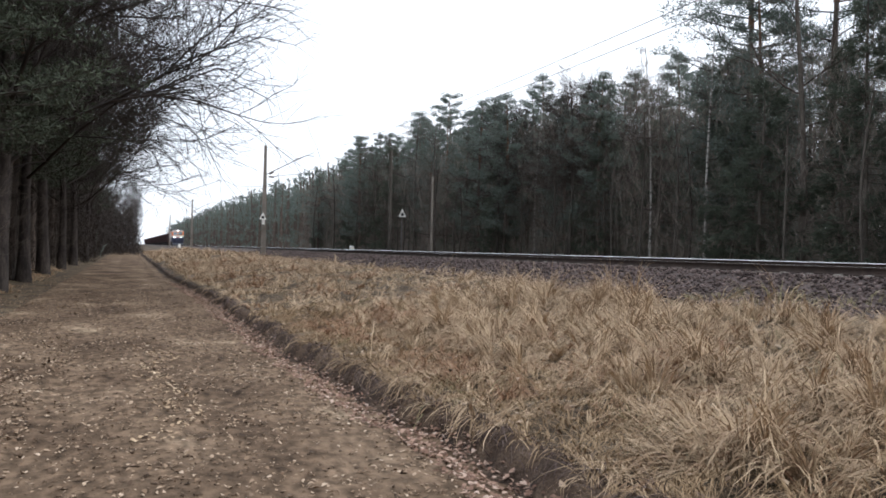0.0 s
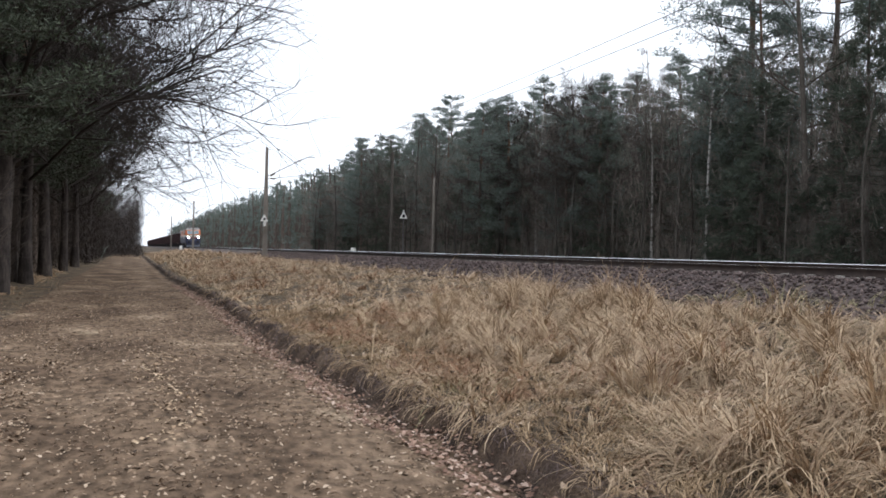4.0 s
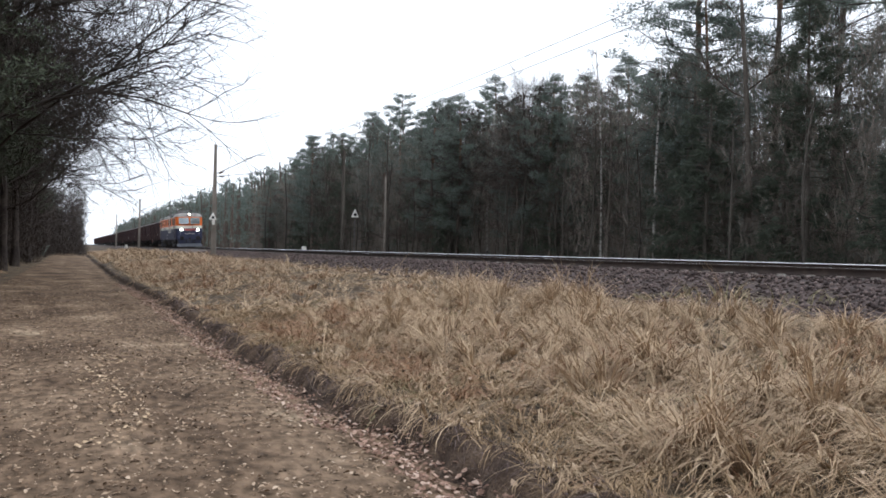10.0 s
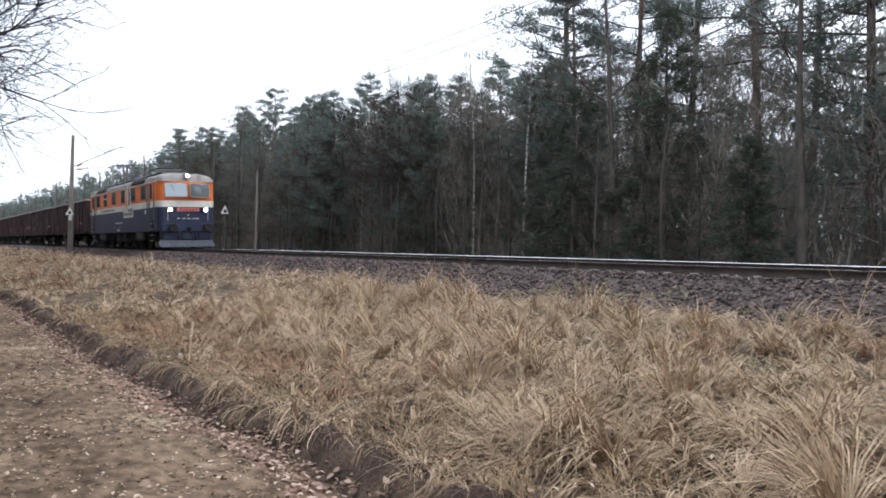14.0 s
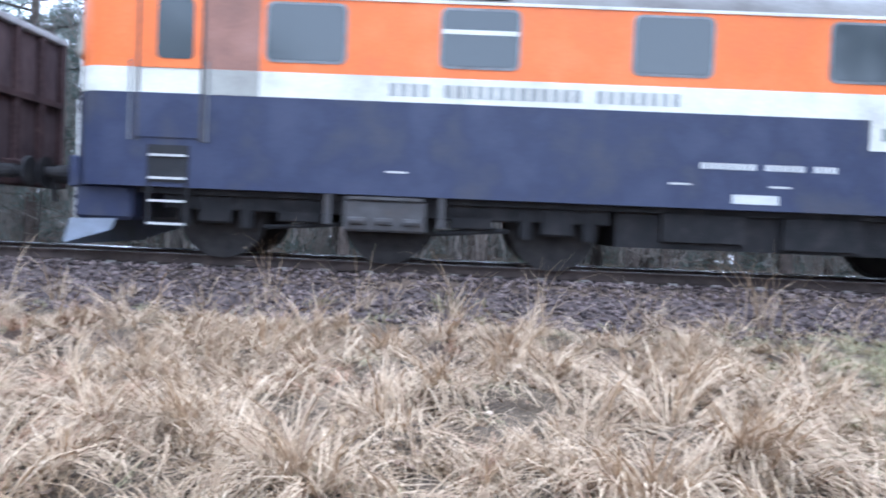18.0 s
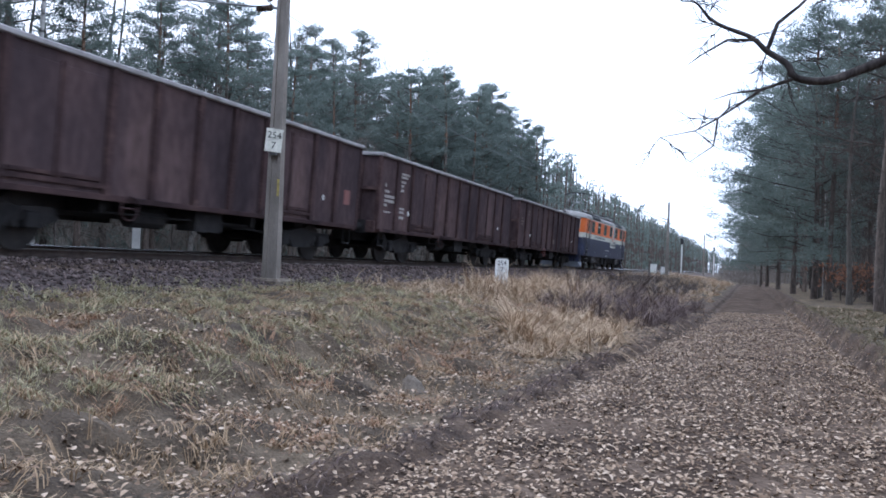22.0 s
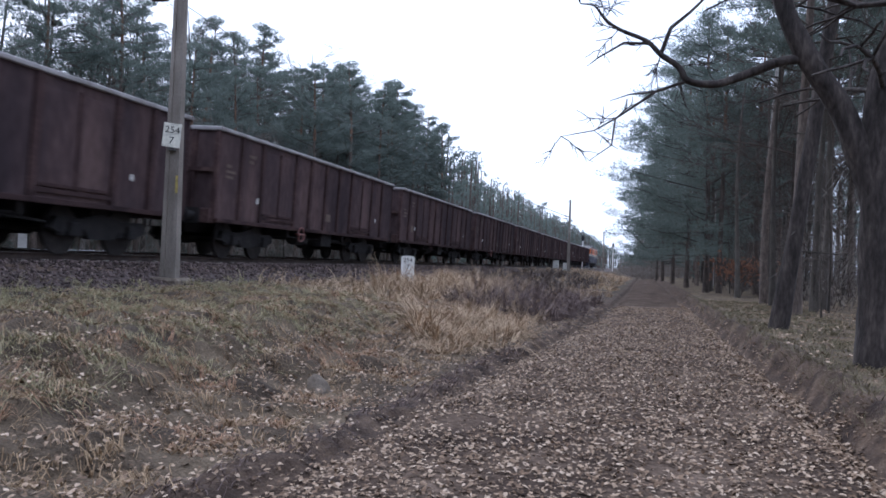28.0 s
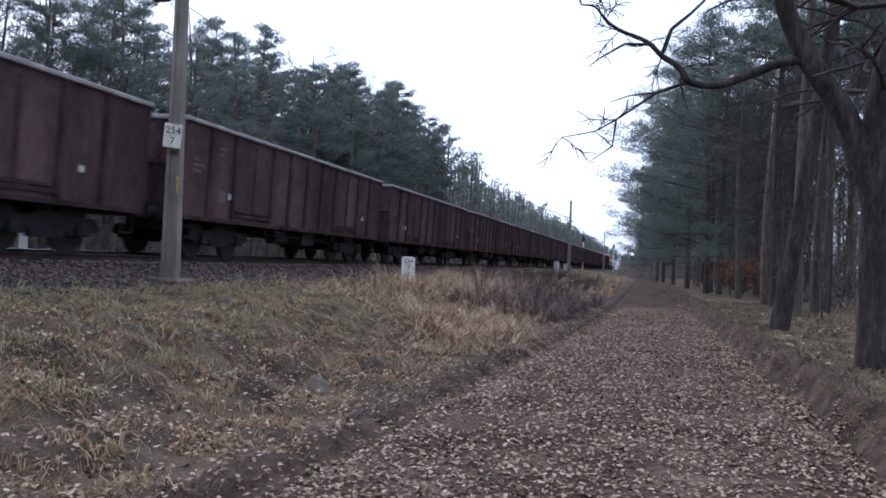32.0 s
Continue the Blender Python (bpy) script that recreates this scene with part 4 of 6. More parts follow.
def build_wagon(style):
    w = thing("open_wagon", pose(TRACK, 300, RAIL), "rust-brown high-sided open freight wagon with pale rim", "freight wagon", "wagons of the train")
    # body: floor and four walls
    for s in (-1, 1):
        x0, x1 = sorted((s * 1.36, s * 1.40))
        side = part("side_wall", boxes((x0, x1, 0.02, WLEN - 0.02, 1.0, 3.26)), M["wagon"], w, "rust-brown sheet side wall")
        for y in RIBS:
            rb = bmesh.new()
            x0, x1 = sorted((s * 1.39, s * 1.475))
            prism(rb, [(y - 0.075, 0.98), (y + 0.075, 0.98), (y + 0.075, 3.2), (y + 0.05, 3.27), (y - 0.05, 3.27), (y - 0.075, 3.2)], "x", x0, x1)
            part("rib", rb, M["wagonrib"], side)
        for y0 in (2.68, 9.73):
            x0, x1 = sorted((s * 1.4, s * 1.425))
            for k in (0, 1):
                a = y0 + k * 1.02
                leaf = part("door_leaf", boxes((x0, x1, a + 0.03, a + 1.0, 1.22, 3.05), bevel=0.012), M["wagon"], side, "brown double-door leaf")
                hx0, hx1 = sorted((s * 1.425, s * 1.455))
                part("hinge", boxes((hx0, hx1, a + 0.08, a + 0.95, 1.24, 1.3)), M["wagonrib"], leaf)
            x0, x1 = sorted((s * 1.42, s * 1.46))
            part("door_bar", boxes((x0, x1, y0 + 0.98, y0 + 1.06, 1.15, 3.1)), M["wagonrib"], side)
            part("door_sill", boxes((x0, x1, y0 - 0.05, y0 + 2.1, 1.12, 1.2)), M["wagonrib"], side)
        x0, x1 = sorted((s * 1.34, s * 1.49))
        part("top_rim", boxes((x0, x1, 0, WLEN, 3.25, 3.35), bevel=0.02), M["rim"], w, "scuffed pale steel top rim")
        x0, x1 = sorted((s * 1.30, s * 1.47))
        part("sole_bar", boxes((x0, x1, 0, WLEN, 0.92, 1.03), bevel=0.01), M["wagonrib"], w)
        # lettering in bars, tag, brake wheel
        lt = bmesh.new()
        x0, x1 = sorted((s * 1.401, s * 1.408))
        if style == 1:
            blocks = ((WLEN - 0.3, ((2.45, 1, 0.1), (2.25, 3, 0.08), (2.1, 6, 0.09), (1.96, 7, 0.09), (1.82, 2, 0.08), (1.6, 4, 0.06))),
                      (WLEN - 1.5, ((2.9, 5, 0.07), (2.8, 4, 0.07), (2.65, 3, 0.08), (2.52, 2, 0.08), (2.38, 2, 0.09), (1.78, 3, 0.07), (1.66, 3, 0.07), (1.5, 3, 0.09))))
        else:
            blocks = ((WLEN - 0.4, ((2.45, 2, 0.08), (2.3, 4, 0.07), (2.16, 3, 0.07))), (WLEN - 1.6, ((2.85, 3, 0.08), (2.7, 2, 0.08))))
        for a, rows in blocks:
            for z, n, h in rows:
                for k in range(n):
                    y = a - 0.125 * k
                    box(lt, x0, x1, y - 0.095, y, z - h, z)
        if style == 2:
            box(lt, x0, x1, WLEN - 2.0, WLEN - 1.65, 1.45, 1.75)
        if style == 0:
            box(lt, x0, x1, 6.6, 7.0, 1.35, 1.6)
        tagged(part("lettering", lt, M["lettering" if style == 1 else "faint"], side, "faded white lettering bars"), kind="stuff")
        tag = boxes((*sorted((s * 1.44, s * 1.45)), 1.97, 2.06, 1.6, 1.73), (*sorted((s * 1.44, s * 1.45)), WLEN - 2.18, WLEN - 2.08, 1.55, 1.7))
        part("paper_tag", tag, M["white"], side, "small white paper tag")
        bw = bmesh.new()
        for i in range(14):
            a0, a1 = 6.2832 * i / 14, 6.2832 * (i + 1) / 14
            tube(bw, (s * 1.5, 9.1 + 0.22 * math.cos(a0), 0.82 + 0.22 * math.sin(a0)), (s * 1.5, 9.1 + 0.22 * math.cos(a1), 0.82 + 0.22 * math.sin(a1)), 0.018, seg=5, caps=False)
        tube(bw, (s * 1.3, 9.1, 0.82), (s * 1.5, 9.1, 0.82), 0.03, seg=6)
        tube(bw, (s * 1.5, 8.9, 0.82), (s * 1.5, 9.3, 0.82), 0.014, seg=5)
        part("brake_wheel", bw, M["dullred"] if style == 0 else M["wagonrib"], w, "brake hand wheel")
    for y, out in ((0.0, -1), (WLEN, 1)):
        a, b = sorted((y, y - out * 0.05))
        e = part("end_wall", boxes((-1.4, 1.4, a, b, 1.0, 3.26)), M["wagon"], w, "rust-brown end wall")
        for x in (-1.36, -0.7, 0, 0.7, 1.36):
            a, b = sorted((y - out * 0.01, y + out * 0.09))
            part("end_rib", boxes((x - 0.06, x + 0.06, a, b, 1.0, 3.3)), M["wagonrib"], e)
        a, b = sorted((y - out * 0.05, y + out * 0.1))
        part("end_rim", boxes((-1.48, 1.48, a, b, 3.25, 3.36), bevel=0.02), M["rim"], e, "pale end rim")
        part("end_beam", boxes((-1.4, 1.4, a, b, 2.2, 2.3)), M["wagonrib"], e)
        a, b = sorted((y - out * 0.1, y + out * 0.2))
        part("buffer_beam", boxes((-1.35, 1.35, a, b, 0.88, 1.26), bevel=0.02), M["wagonrib"], w)
        buffers(w, y + out * 0.18, out)
        part("end_step", tubes(((-1.35, y - out * 0.2, 0.5), (-1.35, y - out * 0.55, 0.5), 0.02), ((-1.35, y - out * 0.2, 0.5), (-1.35, y - out * 0.2, 0.95), 0.018), ((-1.35, y - out * 0.55, 0.5), (-1.35, y - out * 0.55, 0.95), 0.018), seg=5), M["under"], w)
    part("floor_pan", boxes((-1.36, 1.36, 0.03, WLEN - 0.03, 1.0, 1.1)), M["under"], w)
    gear = boxes((-0.35, 0.35, 0.4, WLEN - 0.4, 0.62, 0.98), (-1.25, -0.75, 6.0, 6.9, 0.5, 0.92), (0.7, 1.2, 7.2, 8.2, 0.52, 0.9), (-1.2, 1.2, 4.7, 4.85, 0.7, 0.98), (-1.2, 1.2, 9.35, 9.5, 0.7, 0.98))
    tube(gear, (-0.9, 7.6, 0.68), (-0.9, 8.5, 0.68), 0.2, seg=12)
    tube(gear, (-1.1, 4.6, 0.72), (-1.1, 9.6, 0.72), 0.025, seg=6)
    tube(gear, (-1.0, 3.9, 0.6), (-1.0, 6.2, 0.75), 0.03, seg=6)
    part("underframe", gear, M["under"], w, "black underframe and brake gear")
    for yc in (2.4, WLEN - 2.4):
        wagon_bogie(w, yc)
    # heaped load, below the rim
    v, f = [], []
    nx, ny = 8, 60
    for j in range(ny):
        for i in range(nx):
            x, y = -1.35 + 2.7 * i / (nx - 1), 0.06 + (WLEN - 0.12) * j / (ny - 1)
            v.append((x, y, 2.5 + 0.3 * math.cos(x * 1.1) * (0.7 + 0.3 * math.cos(y * 1.4 + style)) + random.uniform(-0.05, 0.05)))
    for j in range(ny - 1):
        for i in range(nx - 1):
            a = j * nx + i
            f.append((a, a + 1, a + nx + 1, a + nx))
    place_mesh("coal_load", raw_mesh("coal_load", v, f), M["roofdark"], w, "black coal load")
    return w


STYLES = [build_wagon(k) for k in range(3)]
TRAIN = []
for k in range(WAGONS):
    TRAIN.append((FIRST + PITCH * k, STYLES[k] if k < 3 else copy_thing(STYLES[(0, 2, 0, 2, 2, 0, 2)[k % 7]], pose(TRACK, 300 + PITCH * k, RAIL))))

part("paint_patch", boxes((-1.407, -1.401, 0.45, 0.78, 1.58, 1.98)), M["dullred"], TRAIN[2][1], "faded red paint patch")

# ---- trees ----
rng = np.random.default_rng(7)


def limb_mesh(segs, sides=3):
    """Tapered sticks: rows of (x0, y0, z0, x1, y1, z1, r0, r1)."""
    s = np.asarray(segs, float)
    p0, p1, r0, r1 = s[:, 0:3], s[:, 3:6], s[:, 6], s[:, 7]
    d = p1 - p0
    d /= np.linalg.norm(d, axis=1)[:, None] + 1e-9
    up = np.where(np.abs(d[:, 2:3]) > 0.9, np.array([[1.0, 0, 0]]), np.array([[0, 0, 1.0]]))
    a = np.cross(d, up)
    a /= np.linalg.norm(a, axis=1)[:, None] + 1e-9
    b = np.cross(d, a)
    v = []
    for p, r in ((p0, r0), (p1, r1)):
        for k in range(sides):
            t = 6.2832 * k / sides
            v.append(p + (a * math.cos(t) + b * math.sin(t)) * r[:, None])
    v = np.stack(v, 1).reshape(-1, 3)
    base = np.arange(len(s)) * 2 * sides
    f = [np.stack([base + k, base + (k + 1) % sides, base + sides + (k + 1) % sides, base + sides + k], 1) for k in range(sides)]
    return v, np.concatenate(f)


def tuft_mesh(centres, dirs, length, count, width, spread=0.9):
    """Tufts of narrow needles: each a thin triangle out of its centre."""
    n = len(centres)
    c = np.repeat(centres, count, 0)
    d = np.repeat(dirs, count, 0) + rng.normal(0, spread, (n * count, 3))
    d /= np.linalg.norm(d, axis=1)[:, None] + 1e-9
    ln = length * rng.uniform(0.6, 1.25, (n * count, 1))
    side = np.cross(d, rng.normal(0, 1, (n * count, 3)))
    side /= np.linalg.norm(side, axis=1)[:, None] + 1e-9
    w = width * rng.uniform(0.7, 1.4, (n * count, 1))
    start = c + d * ln * 0.05 + rng.normal(0, length * 0.18, (n * count, 3))
    v = np.stack([start - side * w, start + side * w, start + d * ln], 1).reshape(-1, 3)
    return v, np.arange(len(v)).reshape(-1, 3)


def stem_points(h, bend, n=7, lean=(0, 0)):
    z = np.linspace(0, h, n)
    u = z / h
    ph = rng.uniform(0, 6.28, 2)
    x = lean[0] * u * h + bend * np.sin(u * 2.6 + ph[0]) * u
    y = lean[1] * u * h + bend * np.sin(u * 3.1 + ph[1]) * u
    return np.stack([x, y, z], 1)


def stem_mesh(pts, r, top, sides=8):
    n = len(pts)
    u = np.linspace(0, 1, n)
    rad = r * (1 - u) ** 0.8 + top * u
    rad[0] *= 1.35
    v = []
    for p, q in zip(pts, rad):
        for k in range(sides):
            a = 6.2832 * k / sides
            v.append((p[0] + q * math.cos(a), p[1] + q * math.sin(a), p[2]))
    f = []
    for i in range(n - 1):
        for k in range(sides):
            f.append((i * sides + k, i * sides + (k + 1) % sides, (i + 1) * sides + (k + 1) % sides, (i + 1) * sides + k))
    return v, f


def along(pts, u):
    u = np.clip(u, 0, 1) * (len(pts) - 1)
    i = np.minimum(u.astype(int), len(pts) - 2)
    t = (u - i)[:, None]
    return pts[i] * (1 - t) + pts[i + 1] * t


def add_part(name, arrays, mat, parent, label="", smooth=False):
    v, f = arrays
    return place_mesh(name, raw_mesh(name, v, f), mat, parent, label, smooth)


def joined(*meshes):
    """Several (corners, faces) as one."""
    v, f, n = [], [], 0
    for mv, mf in meshes:
        v.append(np.asarray(mv, float))
        f.append(np.asarray(mf, int) + n)
        n += len(mv)
    return np.concatenate(v), np.concatenate(f)


def pad_mesh(centres, radii, count, length, width, flat=0.58):
    """Flattened cushions of short needles, with a domed top and a thin underside."""
    n = len(centres)
    c, r = np.repeat(centres, count, 0), np.repeat(radii, count)[:, None]
    d = rng.normal(0, 1, (n * count, 3))
    d /= np.linalg.norm(d, axis=1)[:, None] + 1e-9
    d[:, 2] = np.where(d[:, 2] < 0, d[:, 2] * 0.45, d[:, 2])
    p = c + d * r * np.array([1, 1, flat]) * rng.uniform(0.15, 1.0, (n * count, 1)) ** 0.45
    out = d * np.array([0.8, 0.8, 0.5]) + np.array([0, 0, 0.35]) + rng.normal(0, 0.55, (n * count, 3))
    out /= np.linalg.norm(out, axis=1)[:, None] + 1e-9
    side = np.cross(out, rng.normal(0, 1, (n * count, 3)))
    side /= np.linalg.norm(side, axis=1)[:, None] + 1e-9
    ln, w = length * rng.uniform(0.6, 1.3, (n * count, 1)), width * rng.uniform(0.6, 1.4, (n * count, 1))
    v = np.stack([p - side * w, p + side * w, p + out * ln], 1).reshape(-1, 3)
    return v, np.arange(len(v)).reshape(-1, 3)


def make_pine(h, crown_from, reach, bend, limbs=34, needles=60, dead=14, lean=(0, 0), thick=1.0, leaf="needle", bark="barkpine", puff=1.0, label="tall pine with bare trunk and dark green crown"):
    t = thing("pine_tree", pose(0, -2000, 0), label, "tree", "pines")
    pts = stem_points(h, bend, 9, lean)
    r = h * 0.0095 * thick
    add_part("trunk", stem_mesh(pts[:6], r, r * 0.62), M[bark], t, "grey-brown flaky lower trunk", True)
    upper = stem_mesh(pts[5:], r * 0.6, 0.03)
    segs, cen, rad = [], [], []
    for k in range(limbs):
        u = crown_from + (1.0 - crown_from) * (k + rng.uniform(0, 1)) / limbs
        rel = (u - crown_from) / (1 - crown_from)
        p = along(pts, np.array([u]))[0]
        a = 2.4 * k + rng.uniform(-0.7, 0.7)
        ln = reach * (0.55 + 0.6 * math.sin(math.pi * min(1, 0.2 + rel * 0.7))) * rng.uniform(0.55, 1.15) * (1 - 0.72 * rel ** 2.2)
        d = np.array([math.cos(a), math.sin(a), rng.uniform(-0.12, 0.3) + 0.3 * rel])
        mid = p + d * ln * 0.5
        end = mid + (d + np.array([0, 0, 0.2]) + rng.normal(0, 0.18, 3)) * ln * 0.5
        segs += [(*p, *mid, 0.045, 0.03), (*mid, *end, 0.03, 0.01)]
        m = 3 + int(ln * 1.3)
        for j in range(m):
            w = 0.38 + 0.66 * (j + rng.uniform(0, 1)) / m
            q = (mid + (end - mid) * (w - 0.5) * 2 if w > 0.5 else p + (mid - p) * w * 2) + rng.normal(0, 0.22, 3) * ln * 0.4 * np.array([1, 1, 0.55])
            segs.append((*(p + (end - p) * w * 0.8), *q, 0.012, 0.006))
            cen.append(q)
            rad.append(rng.uniform(0.36, 0.78) * (1.05 - 0.35 * rel) * (0.75 + 0.08 * reach) * puff)
    cen.append(pts[-1])
    rad.append(0.4)
    for k in range(dead):
        u = rng.uniform(0.08, crown_from)
        p = along(pts, np.array([u]))[0]
        a = rng.uniform(0, 6.2832)
        ln = rng.uniform(0.5, 1.7)
        e = p + np.array([math.cos(a), math.sin(a), rng.uniform(-0.3, 0.15)]) * ln
        segs.append((*p, *e, 0.022, 0.007))
    add_part("upper_trunk", upper, M["barkupper"], t, "orange-brown upper trunk", True)
    tagged(add_part("bough", limb_mesh(segs), M["barkgrey"], t), kind="stuff")
    add_part("crown", pad_mesh(np.array(cen), np.array(rad), needles, 0.17, 0.021), M[leaf], t, "dark green needle crown")
    return t


def make_spruce(h, reach):
    t = thing("young_spruce", pose(0, -2000, 0), "young dark spruce branched down to the ground", "tree", "spruces")
    pts = stem_points(h, 0.1, 6)
    segs, cen, dr = [], [], []
    for k in range(70):
        u = 0.06 + 0.93 * (k + rng.uniform(0, 1)) / 70
        p = along(pts, np.array([u]))[0]
        a = rng.uniform(0, 6.2832)
        ln = reach * (1 - u) ** 0.8 * rng.uniform(0.7, 1.1) + 0.12
        d = np.array([math.cos(a), math.sin(a), -0.25 + 0.5 * u])
        e = p + d * ln
        segs.append((*p, *e, 0.02, 0.006))
        for j in range(2 + int(ln * 4)):
            q = p + (e - p) * rng.uniform(0.2, 1.02) + rng.normal(0, 0.1, 3)
            cen.append(q)
            dr.append(d * 1.0 + np.array([0, 0, -0.1]))
    add_part("trunk", joined(stem_mesh(pts, h * 0.012, 0.01, 6), limb_mesh(segs)), M["barkgrey"], t)
    add_part("crown", tuft_mesh(np.array(cen), np.array(dr), 0.24, 22, 0.016, 0.6), M["spruce"], t, "dense dark green boughs")
    return t


def grow(segs, p, d, ln, r, depth, droop=0.0, wild=0.45, forks=3):
    """A branching bare limb."""
    n = 3
    r = max(r, 0.007)
    for i in range(n):
        e = p + d * ln / n
        segs.append((*p, *e, r * (1 - 0.25 * i / n), r * (1 - 0.25 * (i + 1) / n)))
        p = e
        d = d + rng.normal(0, wild * 0.35, 3) + np.array([0, 0, -droop])
        d /= np.linalg.norm(d)
        if depth > 0:
            for k in range((forks if i else forks - 1) + (1 if depth == 1 and forks == 2 else 0)):
                q = d + rng.normal(0, wild * 1.3, 3)
                q /= np.linalg.norm(q)
                grow(segs, p, q, ln * rng.uniform(0.45, 0.72), r * 0.48, depth - 1, droop, wild, forks)


def make_bare(h, name, label, bark, r, crown_from=0.35, limbs=9, reach=3.2, droop=0.0, depth=2, bend=0.4, lean=(0, 0), group="bare trees", twig="twig", up=0.55, forks=3):
    t = thing(name, pose(0, -2000, 0), label, "tree", group)
    pts = stem_points(h, bend, 10, lean)
    add_part("trunk", stem_mesh(pts, r, 0.02, 9), M[bark], t, "", True)
    segs = []
    for k in range(limbs):
        u = crown_from + (0.98 - crown_from) * (k + rng.uniform(0, 1)) / limbs
        p = along(pts, np.array([u]))[0]
        a = 2.4 * k + rng.uniform(-0.5, 0.5)
        d = np.array([math.cos(a), math.sin(a), up * rng.uniform(0.4, 1.5)])
        d /= np.linalg.norm(d)
        grow(segs, p, d, reach * (1.1 - 0.7 * u) * rng.uniform(0.7, 1.2), r * 0.34 * (1.15 - u), depth, droop, 0.45, forks)
    add_part("crown", limb_mesh(segs), M[twig], t, "bare branching crown")
    return t


PINES = [make_pine(17, 0.45, 3.1, 0.35, 32, 115), make_pine(15.5, 0.4, 3.0, 0.5, 32, 115), make_pine(18, 0.5, 3.3, 0.3, 30, 115), make_pine(14, 0.16, 2.7, 0.25, 48, 95), make_pine(16, 0.54, 2.8, 0.7, 28, 115)]
EDGE_PINES = [make_pine(16, 0.14, 4.6, 0.3, 70, 120, 8, puff=1.3, label="broad pine with boughs hanging over the path")]
# A pine like the others, its needle colour darkened in place of shade.
DARK_PINES = [make_pine(15, 0.3, 3.2, 0.3, 42, 75, 12, leaf="shadeneedle", label="dense pine with the wood's shade put into its needle colour")]
BROAD_PINES = [make_pine(16.5, 0.2, 3.1, 0.3, 58, 95, 8, label="tall full-crowned pine above its neighbours")]
SPRUCES = [make_spruce(6, 1.9), make_spruce(4.2, 1.5), make_spruce(8.5, 2.1)]
BARES = [make_bare(13, "bare_tree", "leafless grey-brown forest tree", "barkgrey", 0.13),
         make_bare(10.5, "bare_tree", "leafless grey-brown forest tree", "barkgrey", 0.1, 0.25, 10, 2.8),
         make_bare(15, "bare_tree", "leafless grey-brown forest tree", "barkgrey", 0.17, 0.4, 9, 3.6)]
BIRCHES = [make_bare(14.5, "birch_tree", "slender white-barked birch without leaves", "birch", 0.095, 0.5, 10, 2.3, 0.08, 2, 0.35, group="birches"),
           make_bare(13, "birch_tree", "slender white-barked birch without leaves", "birch", 0.075, 0.45, 10, 2.0, 0.1, 2, 0.6, (0.04, 0.0), group="birches")]
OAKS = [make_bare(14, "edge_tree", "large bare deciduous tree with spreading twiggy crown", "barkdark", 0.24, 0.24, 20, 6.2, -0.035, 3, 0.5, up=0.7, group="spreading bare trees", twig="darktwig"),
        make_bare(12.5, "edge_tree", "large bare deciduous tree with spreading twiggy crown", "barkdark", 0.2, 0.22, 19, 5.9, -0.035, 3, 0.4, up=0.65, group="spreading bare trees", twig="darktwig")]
SAPLINGS = [make_bare(4.5, "sapling", "thin leafless sapling in the undergrowth", "barkgrey", 0.035, 0.12, 14, 1.6, 0.0, 1, 0.2, group="undergrowth"),
            make_bare(6.5, "sapling", "thin leafless sapling in the undergrowth", "barkgrey", 0.05, 0.15, 16, 1.9, 0.0, 1, 0.3, group="undergrowth")]
USED = set()


def plant(kinds, x, y, scale=1.0, k=None, turn=None):
    """A tree of one of these kinds on the ground at x, y."""
    src = kinds[random.randrange(len(kinds)) if k is None else k]
    m = pose(x, y, put_on(x, y, 0.06), 0, 0, random.uniform(0, 360) if turn is None else turn)
    if src.name not in USED:
        USED.add(src.name)
        t = src
        t.matrix_world = m
    else:
        t = copy_thing(src, m)
    t.scale = (scale, scale, scale * random.uniform(0.94, 1.06))
    return t


random.seed(21)
# wood beyond the track: tall opposite and behind, low further ahead
def wood_top(x, y):
    """How tall the wood beyond the track stands."""
    h = np.interp(y, [-150, -110, -75, -45, -36, -30, -18, -9, 21.5, 25.5, 55, 150], [15, 15.2, 15.8, 13.9, 11.8, 11.5, 13.5, 15, 16.5, 9.3, 11, 12])
    return float(h) * (x / 21) ** 0.35


SIZES = {id(t): h for ts, hs in ((PINES, (17, 15.5, 18, 14, 16)), (BARES, (13, 10.5, 15))) for t, h in zip(ts, hs)}


def plant_to(kinds, x, y, h, k=None):
    """A tree of about this height."""
    k = random.randrange(len(kinds)) if k is None else k
    return plant(kinds, x, y, h / SIZES[id(kinds[k])], k)


